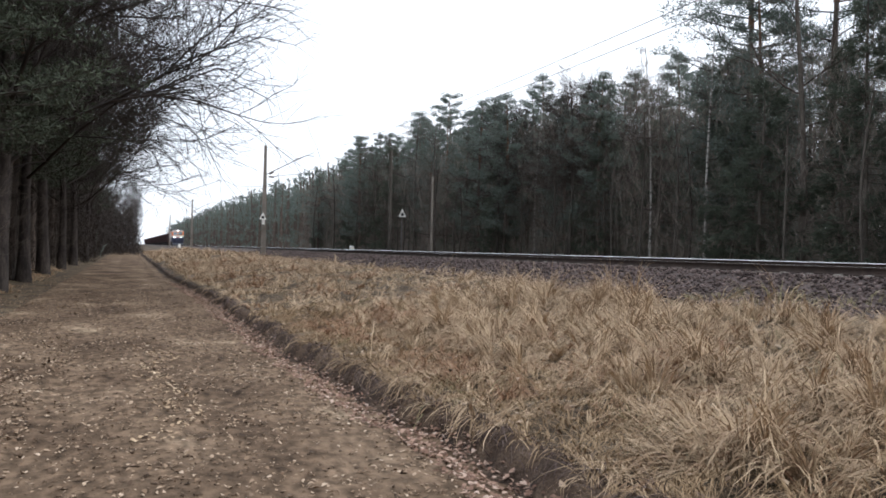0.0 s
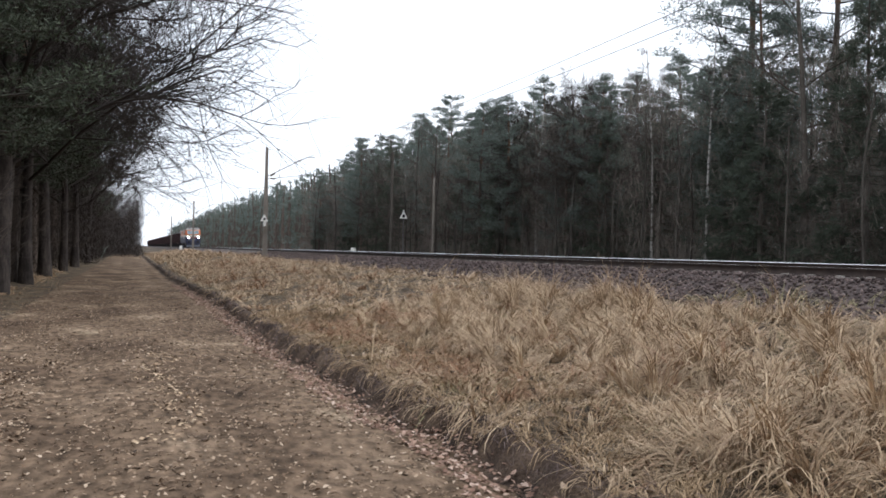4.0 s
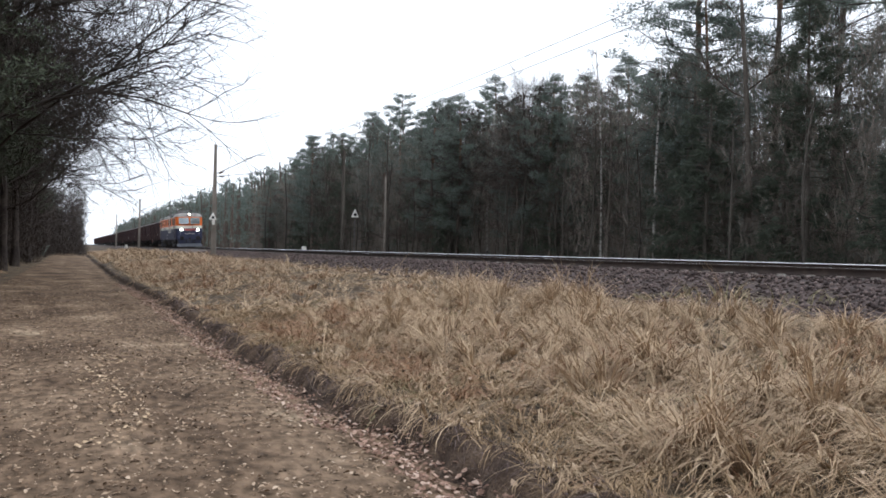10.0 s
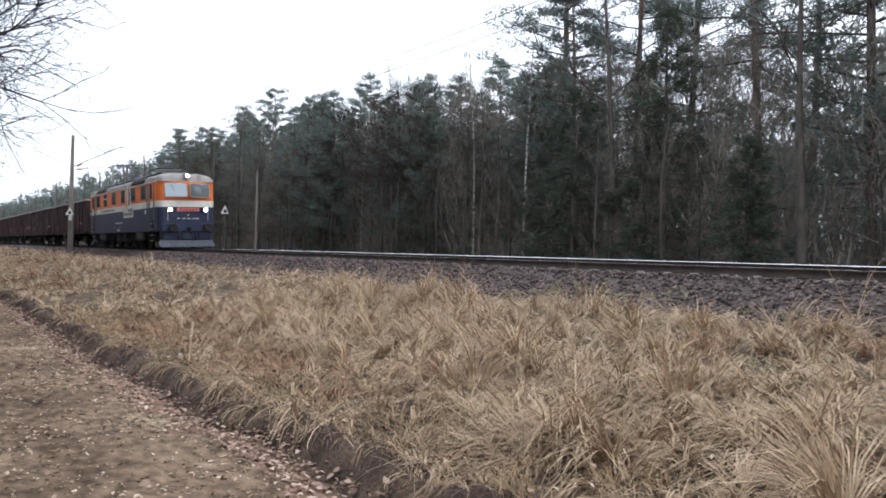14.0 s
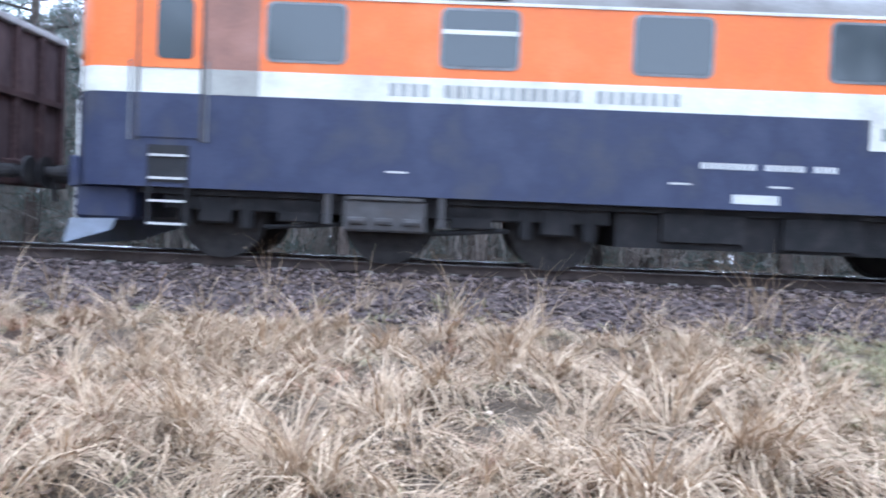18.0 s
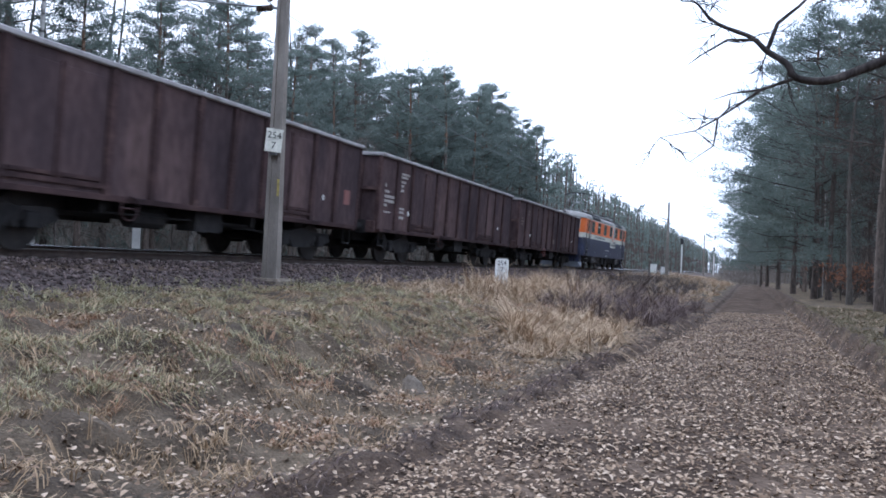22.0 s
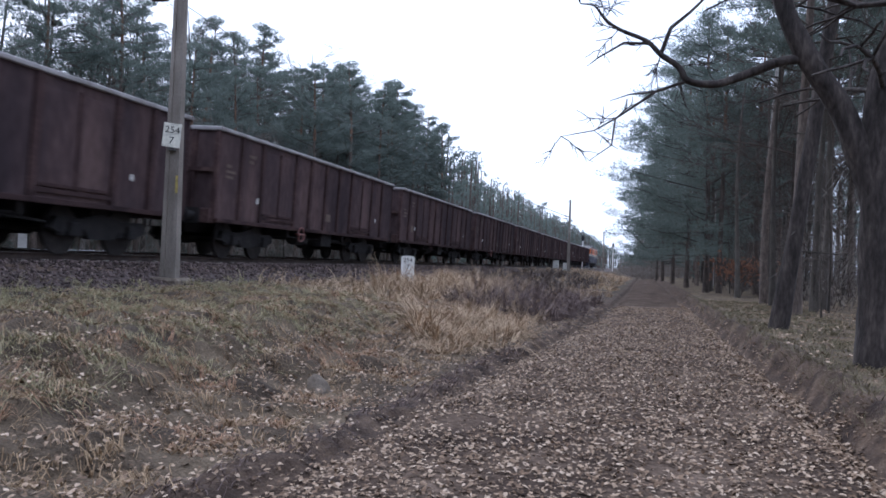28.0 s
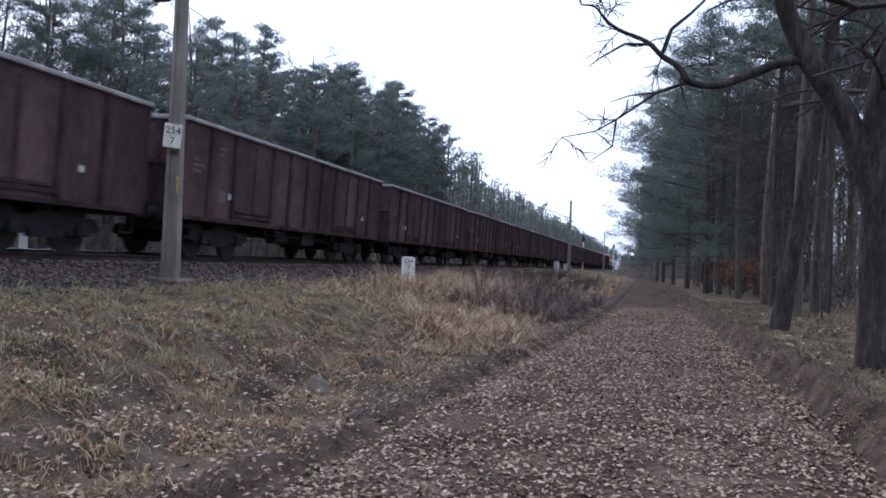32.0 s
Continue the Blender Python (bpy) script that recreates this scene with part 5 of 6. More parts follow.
for y in np.arange(-78, 92, 3.2):
    low = y > 27
    for row, x0 in enumerate((20.5, 23.2, 26.4, 30.0)):
        if (row > 1 and -12 < y < 25 and random.random() < (0.5 if y < 12 else 0.85)) or (row == 1 and 11 < y < 22 and random.random() < 0.5):
            continue
        x, yy = x0 + random.uniform(-1.2, 1.2), float(y) + random.uniform(-1.5, 1.5)
        r = random.random()
        h = wood_top(x, yy) * random.uniform(0.8, 1.04)
        if row == 0:
            if low:
                plant_to(PINES if r < 0.5 else BARES, x, yy, h * 0.95, 3 if r < 0.5 else None)
            elif r < (0.8 if y < -10 else 0.5):
                plant_to(PINES, x, yy, h, random.choice((0, 1, 3)) if y < -10 else 3 if y > 21 else random.choice((0, 2, 4)))
            elif r < 0.85:
                plant_to(BARES, x, yy, h * 0.9)
        else:
            plant_to(PINES if r < 0.7 else BARES, x, yy, h, 3 if r < 0.7 and y > 21 and random.random() < 0.6 else None)
    for k in range(2 if y > 12 else 1):
        plant(SAPLINGS, 19.4 + random.uniform(-0.9, 2.2), float(y) + random.uniform(-1.6, 1.6), random.uniform(0.7, 1.15))
    if y > 26 and random.random() < 0.75:
        plant(SPRUCES, 20.3 + random.uniform(-0.8, 2.0), float(y) + random.uniform(-1.5, 1.5), random.uniform(0.7, 1.1))
for x, y, k, s in ((19.5, 21, 0, 1.05), (20.2, 17.5, 2, 1.0), (21.5, 25, 2, 0.95), (19.2, 13.8, 1, 0.9), (22, 30, 0, 1.1), (21.5, 19.5, 2, 0.9), (20.5, 6, 1, 0.7), (21.5, -2.5, 0, 0.6), (20.4, 23.3, 0, 0.9)):
    plant(SPRUCES, x, y, s, k)
for x, y, k, s in ((20.0, 9.5, 0, 1.0), (21.5, 40.5, 0, 0.66), (20.5, 28.3, 1, 0.68), (20.3, 24.6, 0, 0.62), (23, 7.5, 1, 1.1), (21, -19, 0, 1.05), (22, -28, 1, 1.05)):
    plant(BIRCHES, x, y, s, k)
plant(PINES, 24.0, 60.5, 0.78, 0)
for x, y, k, s in ((22.0, 40.2, 1, 0.68), (22.3, 34.0, 1, 0.63)):
    plant(OAKS, x, y, s, k)
for x, y, s in ((22.6, 25.0, 0.95), (25.0, 20.5, 1.0)):
    plant(BROAD_PINES, x, y, s)
# wood beside the path, ahead
for y in np.arange(21, 92, 3.3):
    for row, x0 in enumerate((-4.4, -6.8, -9.6, -13)):
        x, yy = x0 + random.uniform(-0.9, 0.7), float(y) + random.uniform(-1.3, 1.3)
        r = random.random()
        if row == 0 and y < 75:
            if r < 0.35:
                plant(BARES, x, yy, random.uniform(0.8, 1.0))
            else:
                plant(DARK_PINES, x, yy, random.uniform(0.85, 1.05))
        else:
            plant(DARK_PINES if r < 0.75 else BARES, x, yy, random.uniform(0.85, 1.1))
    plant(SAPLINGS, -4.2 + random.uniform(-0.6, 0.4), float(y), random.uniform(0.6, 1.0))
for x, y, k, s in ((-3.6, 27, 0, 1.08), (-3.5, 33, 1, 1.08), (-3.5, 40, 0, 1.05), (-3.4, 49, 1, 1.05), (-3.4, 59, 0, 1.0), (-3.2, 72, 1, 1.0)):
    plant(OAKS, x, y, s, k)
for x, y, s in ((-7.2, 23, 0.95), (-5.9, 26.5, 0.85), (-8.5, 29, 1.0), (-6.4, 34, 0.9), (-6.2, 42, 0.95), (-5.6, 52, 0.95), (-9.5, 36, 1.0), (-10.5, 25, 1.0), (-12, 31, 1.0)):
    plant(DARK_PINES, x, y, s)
# wood beside the path, behind
for y in np.arange(-84, -15, 4.0):
    for row, x0 in enumerate((-5.0, -6.8, -8.8, -11.4)):
        x, yy = x0 + random.uniform(-1.0, 1.0), float(y) + random.uniform(-1.4, 1.4)
        if row == 0 and (random.random() < 0.3 or yy > -22):
            continue
        r = random.random()
        plant(PINES if r < 0.6 else BARES, x, yy, random.uniform(0.75, 1.0), None if r > 0.6 else random.choice((0, 2, 4)))
for x, y, s in ((-3.4, -46, 0.95), (-3.0, -58, 1.0), (-2.6, -72, 1.0), (-2.2, -90, 1.0), (-2.0, -112, 1.0), (-1.6, -135, 1.0)):
    plant(EDGE_PINES, x, y, s)
for x, y, h in ((-4.4, -40, 11), (-3.9, -50, 12), (-4.6, -31, 10), (-3.4, -64, 12), (-5.2, -27, 11.5)):
    plant_to(BARES, x, y, h)
for x, y, k, s in ((-5.4, -37.8, 0, 1.15), (-7.5, -30, 1, 1.0), (-4.2, -52, 0, 0.9)):
    plant(BIRCHES, x, y, s, k)
for y in (-24, -27, -31, -36, -41, -47):
    plant(SAPLINGS, -5.2 + random.uniform(-0.8, 0.8), y, random.uniform(0.5, 0.8))
LEANER = make_pine(18, 0.5, 3.2, 0.25, 36, 100, 14, (-0.14, 0.03), 0.95, bark="barkdark", label="thick leaning pine on the path's bank")
LEANER.matrix_world = pose(-2.8, -18.2, put_on(-2.8, -18.2, 0.1))


def crooked_oak():
    """The oak at the path's edge: a dark upright stem, a leaning one and a long twisted bough."""
    t = thing("crooked_oak", pose(-2.98, -11.6, put_on(-2.98, -11.6, 0.08)), "crooked bare oak with a long twisted bough", "tree")
    def skin(pts, r0, r1, dx=0.0, dz=0.0, sides=10):
        """One continuous bark over a bent stem."""
        fine = []
        for i in range(len(pts) - 1):
            for k in range(4):
                a, b = pts[i], pts[i + 1]
                fine.append((a[0] + (b[0] - a[0]) * k / 4 + dx, a[1] + (b[1] - a[1]) * k / 4 + dz))
        fine.append((pts[-1][0] + dx, pts[-1][1] + dz))
        c = np.array(fine)
        for k in range(3):
            c[1:-1] = (c[:-2] + 2 * c[1:-1] + c[2:]) / 4
        t0 = np.gradient(c, axis=0)
        t0 /= np.linalg.norm(t0, axis=1)[:, None]
        v, f, n = [], [], len(c)
        for i in range(n):
            for k in range(sides):
                a = 6.2832 * k / sides
                q = (r0 + (r1 - r0) * i / (n - 1)) * (1 + 0.09 * math.sin(3 * a + i * 0.7) + rng.normal(0, 0.04))
                v.append((c[i, 0] - t0[i, 1] * q * math.cos(a), q * math.sin(a), c[i, 1] + t0[i, 0] * q * math.cos(a)))
        for i in range(n - 1):
            for k in range(sides):
                f.append((i * sides + k, i * sides + (k + 1) % sides, (i + 1) * sides + (k + 1) % sides, (i + 1) * sides + k))
        return v, f
    def stick(pts, r0, r1, dx=0.0, dz=0.0):
        n = len(pts) - 1
        pts = [(p[0] + dx, p[1] + dz) for p in pts]
        out = []
        for i in range(n):
            a, b = pts[i], pts[i + 1]
            out.append((a[0], 0, a[1], b[0], 0, b[1], r0 + (r1 - r0) * i / n, r0 + (r1 - r0) * (i + 1) / n))
        return out
    stem = skin([(0, 0), (-0.05, 0.8), (0.0, 2.0), (0.1, 3.4), (0.0, 4.6), (-0.3, 6.0), (-0.5, 8.0), (-0.9, 11.0)], 0.35, 0.1)
    lean = skin([(0.0, 2.2), (0.12, 2.9), (0.3, 3.4), (0.62, 4.2), (1.05, 4.85), (1.5, 5.7), (1.7, 6.8), (1.6, 9.0)], 0.24, 0.12)
    add_part("trunk", stem, M["barkdark"], t, "dark furrowed upright trunk", True)
    add_part("fork", lean, M["barkdark"], t, "dark leaning second stem", True)
    main = [(1.15, 5.15), (1.7, 5.1), (2.15, 4.9), (2.6, 4.72), (3.1, 4.8), (3.17, 5.05), (3.5, 5.25), (3.7, 5.5), (4.2, 5.7), (4.45, 5.9), (4.6, 6.15), (4.85, 6.17)]
    low = [(3.1, 4.8), (3.55, 4.65), (4.2, 4.2), (4.55, 4.0), (5.1, 3.9)]
    bough = skin(main, 0.085, 0.011, -0.12, -0.2, 8)
    more = limb_mesh(stick(low, 0.032, 0.006, -0.12, -0.2) + stick([(4.2, 4.2), (4.25, 3.75), (4.6, 3.5)], 0.02, 0.006, -0.12, -0.2) + stick([(3.62, 5.45), (4.1, 5.48), (4.5, 5.25), (4.7, 5.1)], 0.03, 0.006, -0.12, -0.2)
                     + stick([(3.5, 5.25), (3.35, 5.7), (3.05, 5.95), (2.75, 6.25), (2.5, 6.9)], 0.04, 0.012, -0.12, -0.2) + stick([(3.55, 4.65), (4.0, 4.6), (4.3, 4.5)], 0.02, 0.006, -0.12, -0.2), 5)
    segs = []
    for p in ((-0.3, 0, 5.8), (-0.5, 0, 8.0), (1.6, 0, 7.4), (0, 0, 4.4)):
        for k in range(3):
            d = rng.normal(0, 1, 3)
            d[2] = abs(d[2]) * 0.5
            grow(segs, np.array(p), d / np.linalg.norm(d), 2.2, 0.05, 1)
    for p in main[5:] + low[2:]:
        for k in range(2):
            d = rng.normal(0, 1, 3)
            grow(segs, np.array([p[0] - 0.12, 0, p[1] - 0.2]), d / np.linalg.norm(d), 0.45, 0.009, 1)
    add_part("bough", bough, M["barkdark"], t, "long twisted dark bough", True)
    add_part("twig_spray", joined(limb_mesh(segs, 4), more), M["barkdark"], t, "thin crooked side branches")
    t.scale = (0.84, 0.84, 0.84)


crooked_oak()


def withered_beech():
    t = thing("beech_shrub", pose(-4.8, -43, put_on(-4.8, -43, 0.05)), "low beech shrub with withered russet leaves", "shrub")
    segs = []
    for k in range(7):
        d = rng.normal(0, 0.5, 3)
        d[2] = 1
        grow(segs, np.zeros(3), d / np.linalg.norm(d), 1.5, 0.02, 1)
    add_part("stem", limb_mesh(segs), M["twig"], t)
    c = rng.normal(0, 1, (260, 3)) * np.array([0.75, 0.75, 0.3]) + np.array([0, 0, 1.45])
    add_part("foliage", tuft_mesh(c, np.tile([0, 0, -0.3], (260, 1)), 0.14, 4, 0.035), M["brownleaf"], t, "withered russet leaves")


withered_beech()


def far_woods():
    """The woods beyond the rows that can be told apart."""
    zones = ((-9, 26, -540, -490, 160), (34, 60, -80, 100, 700), (20.5, 45, 90, 480, 1500), (20.5, 45, -480, -76, 1300), (-60, -15, 15, 100, 330), (-30, -4.2, 88, 480, 900), (-30, -4.6, -480, -80, 900))
    segs, cen = [], []
    for x0, x1, y0, y1, n in zones:
        xs, ys = rng.uniform(x0, x1, n), rng.uniform(y0, y1, n)
        zs = height(xs, ys)
        for x, y, z in zip(xs, ys, zs):
            h = wood_top(21, y) * rng.uniform(0.65, 0.85) if x > 33 and -80 < y < 90 else wood_top(x, y) * rng.uniform(0.8, 1.0) if x > 0 else rng.uniform(12, 16)
            segs.append((x, y, z, x + rng.normal(0, 0.3), y + rng.normal(0, 0.3), z + h * 0.9, 0.17, 0.08))
            for j in range(11 if abs(y) > 100 else 15):
                q = rng.uniform(0.45, 1.0)
                cen.append((x + rng.normal(0, 1.5) * (1.25 - q), y + rng.normal(0, 1.5) * (1.25 - q), z + h * q * 0.96))
            for j in range(3 if abs(y) > 100 else 7):
                cen.append((x + rng.normal(0, 1.3), y + rng.normal(0, 1.3), z + rng.uniform(0.2, 4.5)))
    n = 2500
    bx, by = rng.uniform(-20, -9, n), rng.uniform(20, 100, n)
    cen += list(zip(bx, by, height(bx, by) + rng.uniform(0.1, 1, n) ** 1.5 * 5.0))
    cen = np.array(cen)
    near = (np.abs(cen[:, 1]) < 100) & (np.abs(cen[:, 0]) < 62)
    tagged(add_part("far_trunks", limb_mesh(segs, 5), M["barkpine"], None), "trunks of the distant wood", "woods", kind="stuff")
    mesh = joined(tuft_mesh(cen[~near], np.tile([0, 0, 0.2], ((~near).sum(), 1)), 0.75, 7, 0.095, 1.0), tuft_mesh(cen[near], np.tile([0, 0, 0.3], (near.sum(), 1)), 0.75, 7, 0.09, 0.9))
    tagged(add_part("far_foliage", mesh, M["needle"], None), "dark needles and brush of the distant wood", "woods", kind="stuff")


far_woods()


def brush(n, x0, x1, y0, y1, top, mat, length, width, count, label, rise):
    """The twiggy or evergreen undergrowth between the trunks."""
    x, y = rng.uniform(x0, x1, n), rng.uniform(y0, y1, n)
    z = height(x, y) + rng.uniform(0.02, 1, n) ** 1.4 * top
    mesh = tuft_mesh(np.stack([x, y, z], 1), np.tile([0, 0, rise], (n, 1)), length, count, width, 0.6)
    tagged(add_part("undergrowth", mesh, M[mat], None), label, "undergrowth", kind="stuff")


brush(8500, 20.2, 36, -70, 25, 7.0, "brush", 1.2, 0.012, 10, "grey leafless brush between the trunks", 1.2)
brush(5200, 23, 38, -80, 25, 9.0, "needle", 0.5, 0.03, 14, "young evergreens between the trunks", 0.4)
brush(6500, 21.5, 40, 25, 100, 8.5, "needle", 0.5, 0.035, 14, "young evergreens between the trunks", 0.4)
brush(9000, 34, 62, -90, 28, 11.0, "needle", 0.8, 0.09, 7, "dense young evergreens deeper in the wood", 0.5)
brush(9500, 19.6, 28, 15, 100, 7.5, "brush", 1.1, 0.008, 12, "grey leafless brush between the trunks", 1.2)
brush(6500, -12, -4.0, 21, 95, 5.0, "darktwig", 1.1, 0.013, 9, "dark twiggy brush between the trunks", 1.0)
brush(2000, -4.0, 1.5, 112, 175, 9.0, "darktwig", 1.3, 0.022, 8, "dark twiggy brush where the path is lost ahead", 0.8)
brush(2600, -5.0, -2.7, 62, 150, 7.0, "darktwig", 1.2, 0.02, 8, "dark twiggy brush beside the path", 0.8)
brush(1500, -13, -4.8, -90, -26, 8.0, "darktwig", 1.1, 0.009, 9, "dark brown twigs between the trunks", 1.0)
# Evergreens whose dark colour stands in for the shade deep in the wood.
brush(4200, -26, -9, 22, 100, 7.0, "shadeneedle", 0.6, 0.05, 9, "evergreens deep in the wood, coloured dark for its shade", 0.5)
brush(2600, -7, 1.0, -230, -130, 7.5, "brush", 1.3, 0.03, 8, "grey brush where the path is lost in the wood", 1.0)
brush(1200, -7, 3.5, -230, -110, 2.2, "brush", 1.0, 0.025, 8, "grey brush where the path is lost in the wood", 1.0)
brush(1300, -20, -5.5, -90, -24, 4.0, "brush", 1.0, 0.012, 9, "grey leafless brush between the trunks", 1.2)

# ---- railway fixtures ----
def taper(bm, w0, d0, w1, d1, z0, z1, ox=0.0, oy=0.0):
    """A tapering post piece, w across the track and d along it."""
    lo = [bm.verts.new((ox * w0 + sx * d0[0], oy + sy * d0[1], z0)) for sx, sy in ((-1, -1), (1, -1), (1, 1), (-1, 1))]
    hi = [bm.verts.new((ox * w1 + sx * d1[0], oy + sy * d1[1], z1)) for sx, sy in ((-1, -1), (1, -1), (1, 1), (-1, 1))]
    for i in range(4):
        j = (i + 1) % 4
        bm.faces.new((lo[i], lo[j], hi[j], hi[i]))
    bm.faces.new(lo[::-1])
    bm.faces.new(hi)


def digits(text, size, mat, parent, m, name="writing"):
    cu = bpy.data.curves.new(name, "FONT")
    cu.body, cu.size, cu.extrude, cu.align_x, cu.align_y = text, size, 0.002, "CENTER", "CENTER"
    tmp = new("tmp", cu)
    me = bpy.data.meshes.new_from_object(tmp.evaluated_get(bpy.context.evaluated_depsgraph_get()))
    bpy.data.objects.remove(tmp)
    me.materials.clear()
    ob = place_mesh(name, me, mat, parent, "black painted figures")
    ob.matrix_local = m
    return ob


def mast(x, y, top, arm=True, label="grey concrete overhead-line mast with steel bracket"):
    g = put_on(x, y)
    t = thing("overhead_mast", pose(x, y, g), label, "mast", "overhead-line masts")
    h = top - g
    bm = bmesh.new()
    ends = []
    for z, a, b, d, w in ((-0.3, 0.18, 0.09, 0.085, 0.04), (h, 0.095, 0.04, 0.06, 0.028)):
        ring = [(-a, -d), (-b, -d), (-b, -w), (b, -w), (b, -d), (a, -d), (a, d), (b, d), (b, w), (-b, w), (-b, d), (-a, d)]
        ends.append([bm.verts.new((x0, y0, z)) for x0, y0 in ring])
    for i in range(12):
        bm.faces.new((ends[0][i], ends[0][(i + 1) % 12], ends[1][(i + 1) % 12], ends[1][i]))
    bm.faces.new(ends[0][::-1])
    bm.faces.new(ends[1])
    part("shaft", bm, M["concrete"], t, "weathered grooved concrete shaft")
    part("footing", boxes((-0.4, 0.4, -0.36, 0.36, -0.3, 0.06), bevel=0.05), M["fieldstone"], t, "low dirty concrete footing")
    if arm:
        d, z = TRACK - x, 6.85 - g
        br = tubes(((0.1, 0, z), (d + 0.1, 0, z + 1.55), 0.035), ((d + 0.1, 0, z + 1.55), (d + 0.75, 0, z + 1.55), 0.03), seg=8)
        part("bracket", br, M["steel"], t, "slanting steel bracket")
        st = tubes(((0.1, 0, h - 0.25), (d * 0.55, 0, z + 0.9), 0.012), ((0.1, 0, z - 0.2), (d + 0.2, 0, z + 0.25), 0.025), ((d + 0.2, 0, z + 0.25), (d - 0.35, 0, z + 0.32), 0.015), seg=6)
        part("stay", st, M["steel"], t)
        for k, zz in ((0, z), (1, z - 0.2)):
            ins = bmesh.new()
            for i in range(5):
                tube(ins, (0.3 + 0.07 * i, 0, zz + 0.02 + 0.04 * i * (1 - k)), (0.34 + 0.07 * i, 0, zz + 0.04 + 0.04 * i * (1 - k)), 0.07, seg=10)
            part("insulator", ins, M["ledge"], t, "ribbed brown insulator")
        pin = tubes(((-0.05, 0, h), (-0.05, 0, h + 0.25), 0.02), ((0.1, 0, h - 0.15), (0.45, 0, h - 0.15), 0.02), seg=6)
        part("top_pin", pin, M["steel"], t)
    return t


MASTS = [mast(9.2, 59.3, 8.95), mast(9.2, 131, 8.7), mast(9.2, 203, 8.7), mast(9.2, -14.35, 8.9), mast(7.7, -87, 8.7), mast(7.4, -160, 8.7)]


def triangle_sign(parent, x, y, z, post=0.0):
    pts = [(-0.29, -0.22), (0.29, -0.22), (0.0, 0.3)]
    sg = part("warning_triangle", prism(bmesh.new(), pts, "y", -0.015, 0.015), M["white"], parent, "white triangular sign")
    sg.matrix_local = pose(x, y, z, 0, 0, 18)
    mk = part("pictogram", prism(bmesh.new(), [(-0.12, -0.15), (0.12, -0.15), (0.1, -0.02), (0.0, 0.06), (-0.1, -0.02)], "y", -0.02, 0.02), M["black"], sg)
    if post:
        part("sign_post", tubes(((x, y + 0.04, z - post), (x, y + 0.04, z + 0.2), 0.03), seg=8), M["steel"], parent)
    return sg


triangle_sign(MASTS[0], -0.12, -0.25, 3.75 - put_on(9.2, 59.3))
part("mast_plate", boxes((-0.17, 0.03, -0.2, -0.17, 2.2, 2.6)), M["white"], MASTS[0], "small white plate")

# kilometre plate on the near mast
plate = part("kilometre_plate", boxes((-0.17, 0.17, -0.012, 0.012, -0.24, 0.24), bevel=0.006), paint("weathered_plate", (0.6, 0.58, 0.5), wear=0.45, rough=0.7, scale=6), MASTS[3], "weathered white kilometre plate with black figures")
plate.matrix_local = pose(-0.05, 0.2, 3.86 - put_on(9.2, -14.35), 0, -4, 33)
part("plate_clamp", boxes((-0.1, 0.06, 0.05, 0.17, 2.6, 2.66)), M["steel"], MASTS[3])
digits("254", 0.19, M["black"], plate, pose(0, 0.0145, 0.1, 90, 0, 180))
digits("7", 0.2, M["black"], plate, pose(0, 0.0145, -0.11, 90, 0, 180))
part("yellow_mark", boxes((-0.15, -0.095, 0.07, 0.083, 1.75, 2.1)), paint("faded_yellow", (0.42, 0.33, 0.1), wear=0.5, scale=9), MASTS[3], "faded yellow paint mark")


def marker_stone(x, y, w, h, label, figures=True):
    t = thing("kilometre_stone" if figures else "marker_post", pose(x, y, put_on(x, y, 0.1), 0, 0, 16 if figures else 40), label, "marker")
    bm = bmesh.new()
    prism(bm, [(-w / 2, 0), (w / 2, 0), (w / 2, h - 0.05), (w / 2 - 0.06, h), (-w / 2 + 0.06, h), (-w / 2, h - 0.05)], "y", -0.08, 0.08)
    b = part("slab", bm, M["white"], t, "white-painted concrete slab")
    if figures:
        digits("254", 0.19, M["black"], b, pose(0, 0.0835, h - 0.14, 90, 0, 180))
        digits("7", 0.22, M["black"], b, pose(0, 0.0835, h - 0.36, 90, 0, 180))


marker_stone(7.2, -24.4, 0.42, 1.08, "white kilometre stone in the dry grass")
marker_stone(15.0, -16.9, 0.2, 1.4, "thin white marker post beyond the rails", False)
marker_stone(14.6, 54.6, 0.34, 0.75, "low white marker post beside the ballast", False)
marker_stone(8.7, 154, 0.5, 0.9, "low white marker post beside the ballast", False)

far_mast = thing("timber_mast", pose(15.4, 48.5, put_on(15.4, 48.5)), "old grey pole beyond the track with a sign", "mast")
part("shaft", tubes(((0, 0, -0.3), (0, 0, 6.9), 0.13, 0.09), seg=10), M["barkgrey"], far_mast, "slim tapering grey shaft")
triangle_sign(far_mast, 0.55, -0.8, 3.84 - put_on(15.4, 48.5), 2.9)
thin = thing("thin_pole", pose(15.6, 41.5, put_on(15.6, 41.5)), "thin pale grey pole beyond the track", "pole")
part("shaft", tubes(((0, 0, -0.3), (0, 0, 4.7), 0.07, 0.05), seg=8), M["concrete"], thin)


def signal(x, y, h, label):
    t = thing("railway_signal", pose(x, y, put_on(x, y)), label, "signal", "signals down the line")
    part("post", tubes(((0, 0, -0.2), (0, 0, h), 0.09), seg=10), M["white"], t, "white post")
    part("head", boxes((-0.22, 0.22, -0.12, 0.12, h - 0.2, h + 0.75), bevel=0.04), M["black"], t, "dark lamp head")
    part("shroud", tubes(((0, 0.1, h + 0.5), (0, 0.3, h + 0.5), 0.1), ((0, 0.1, h + 0.1), (0, 0.3, h + 0.1), 0.1), seg=10), M["black"], t)


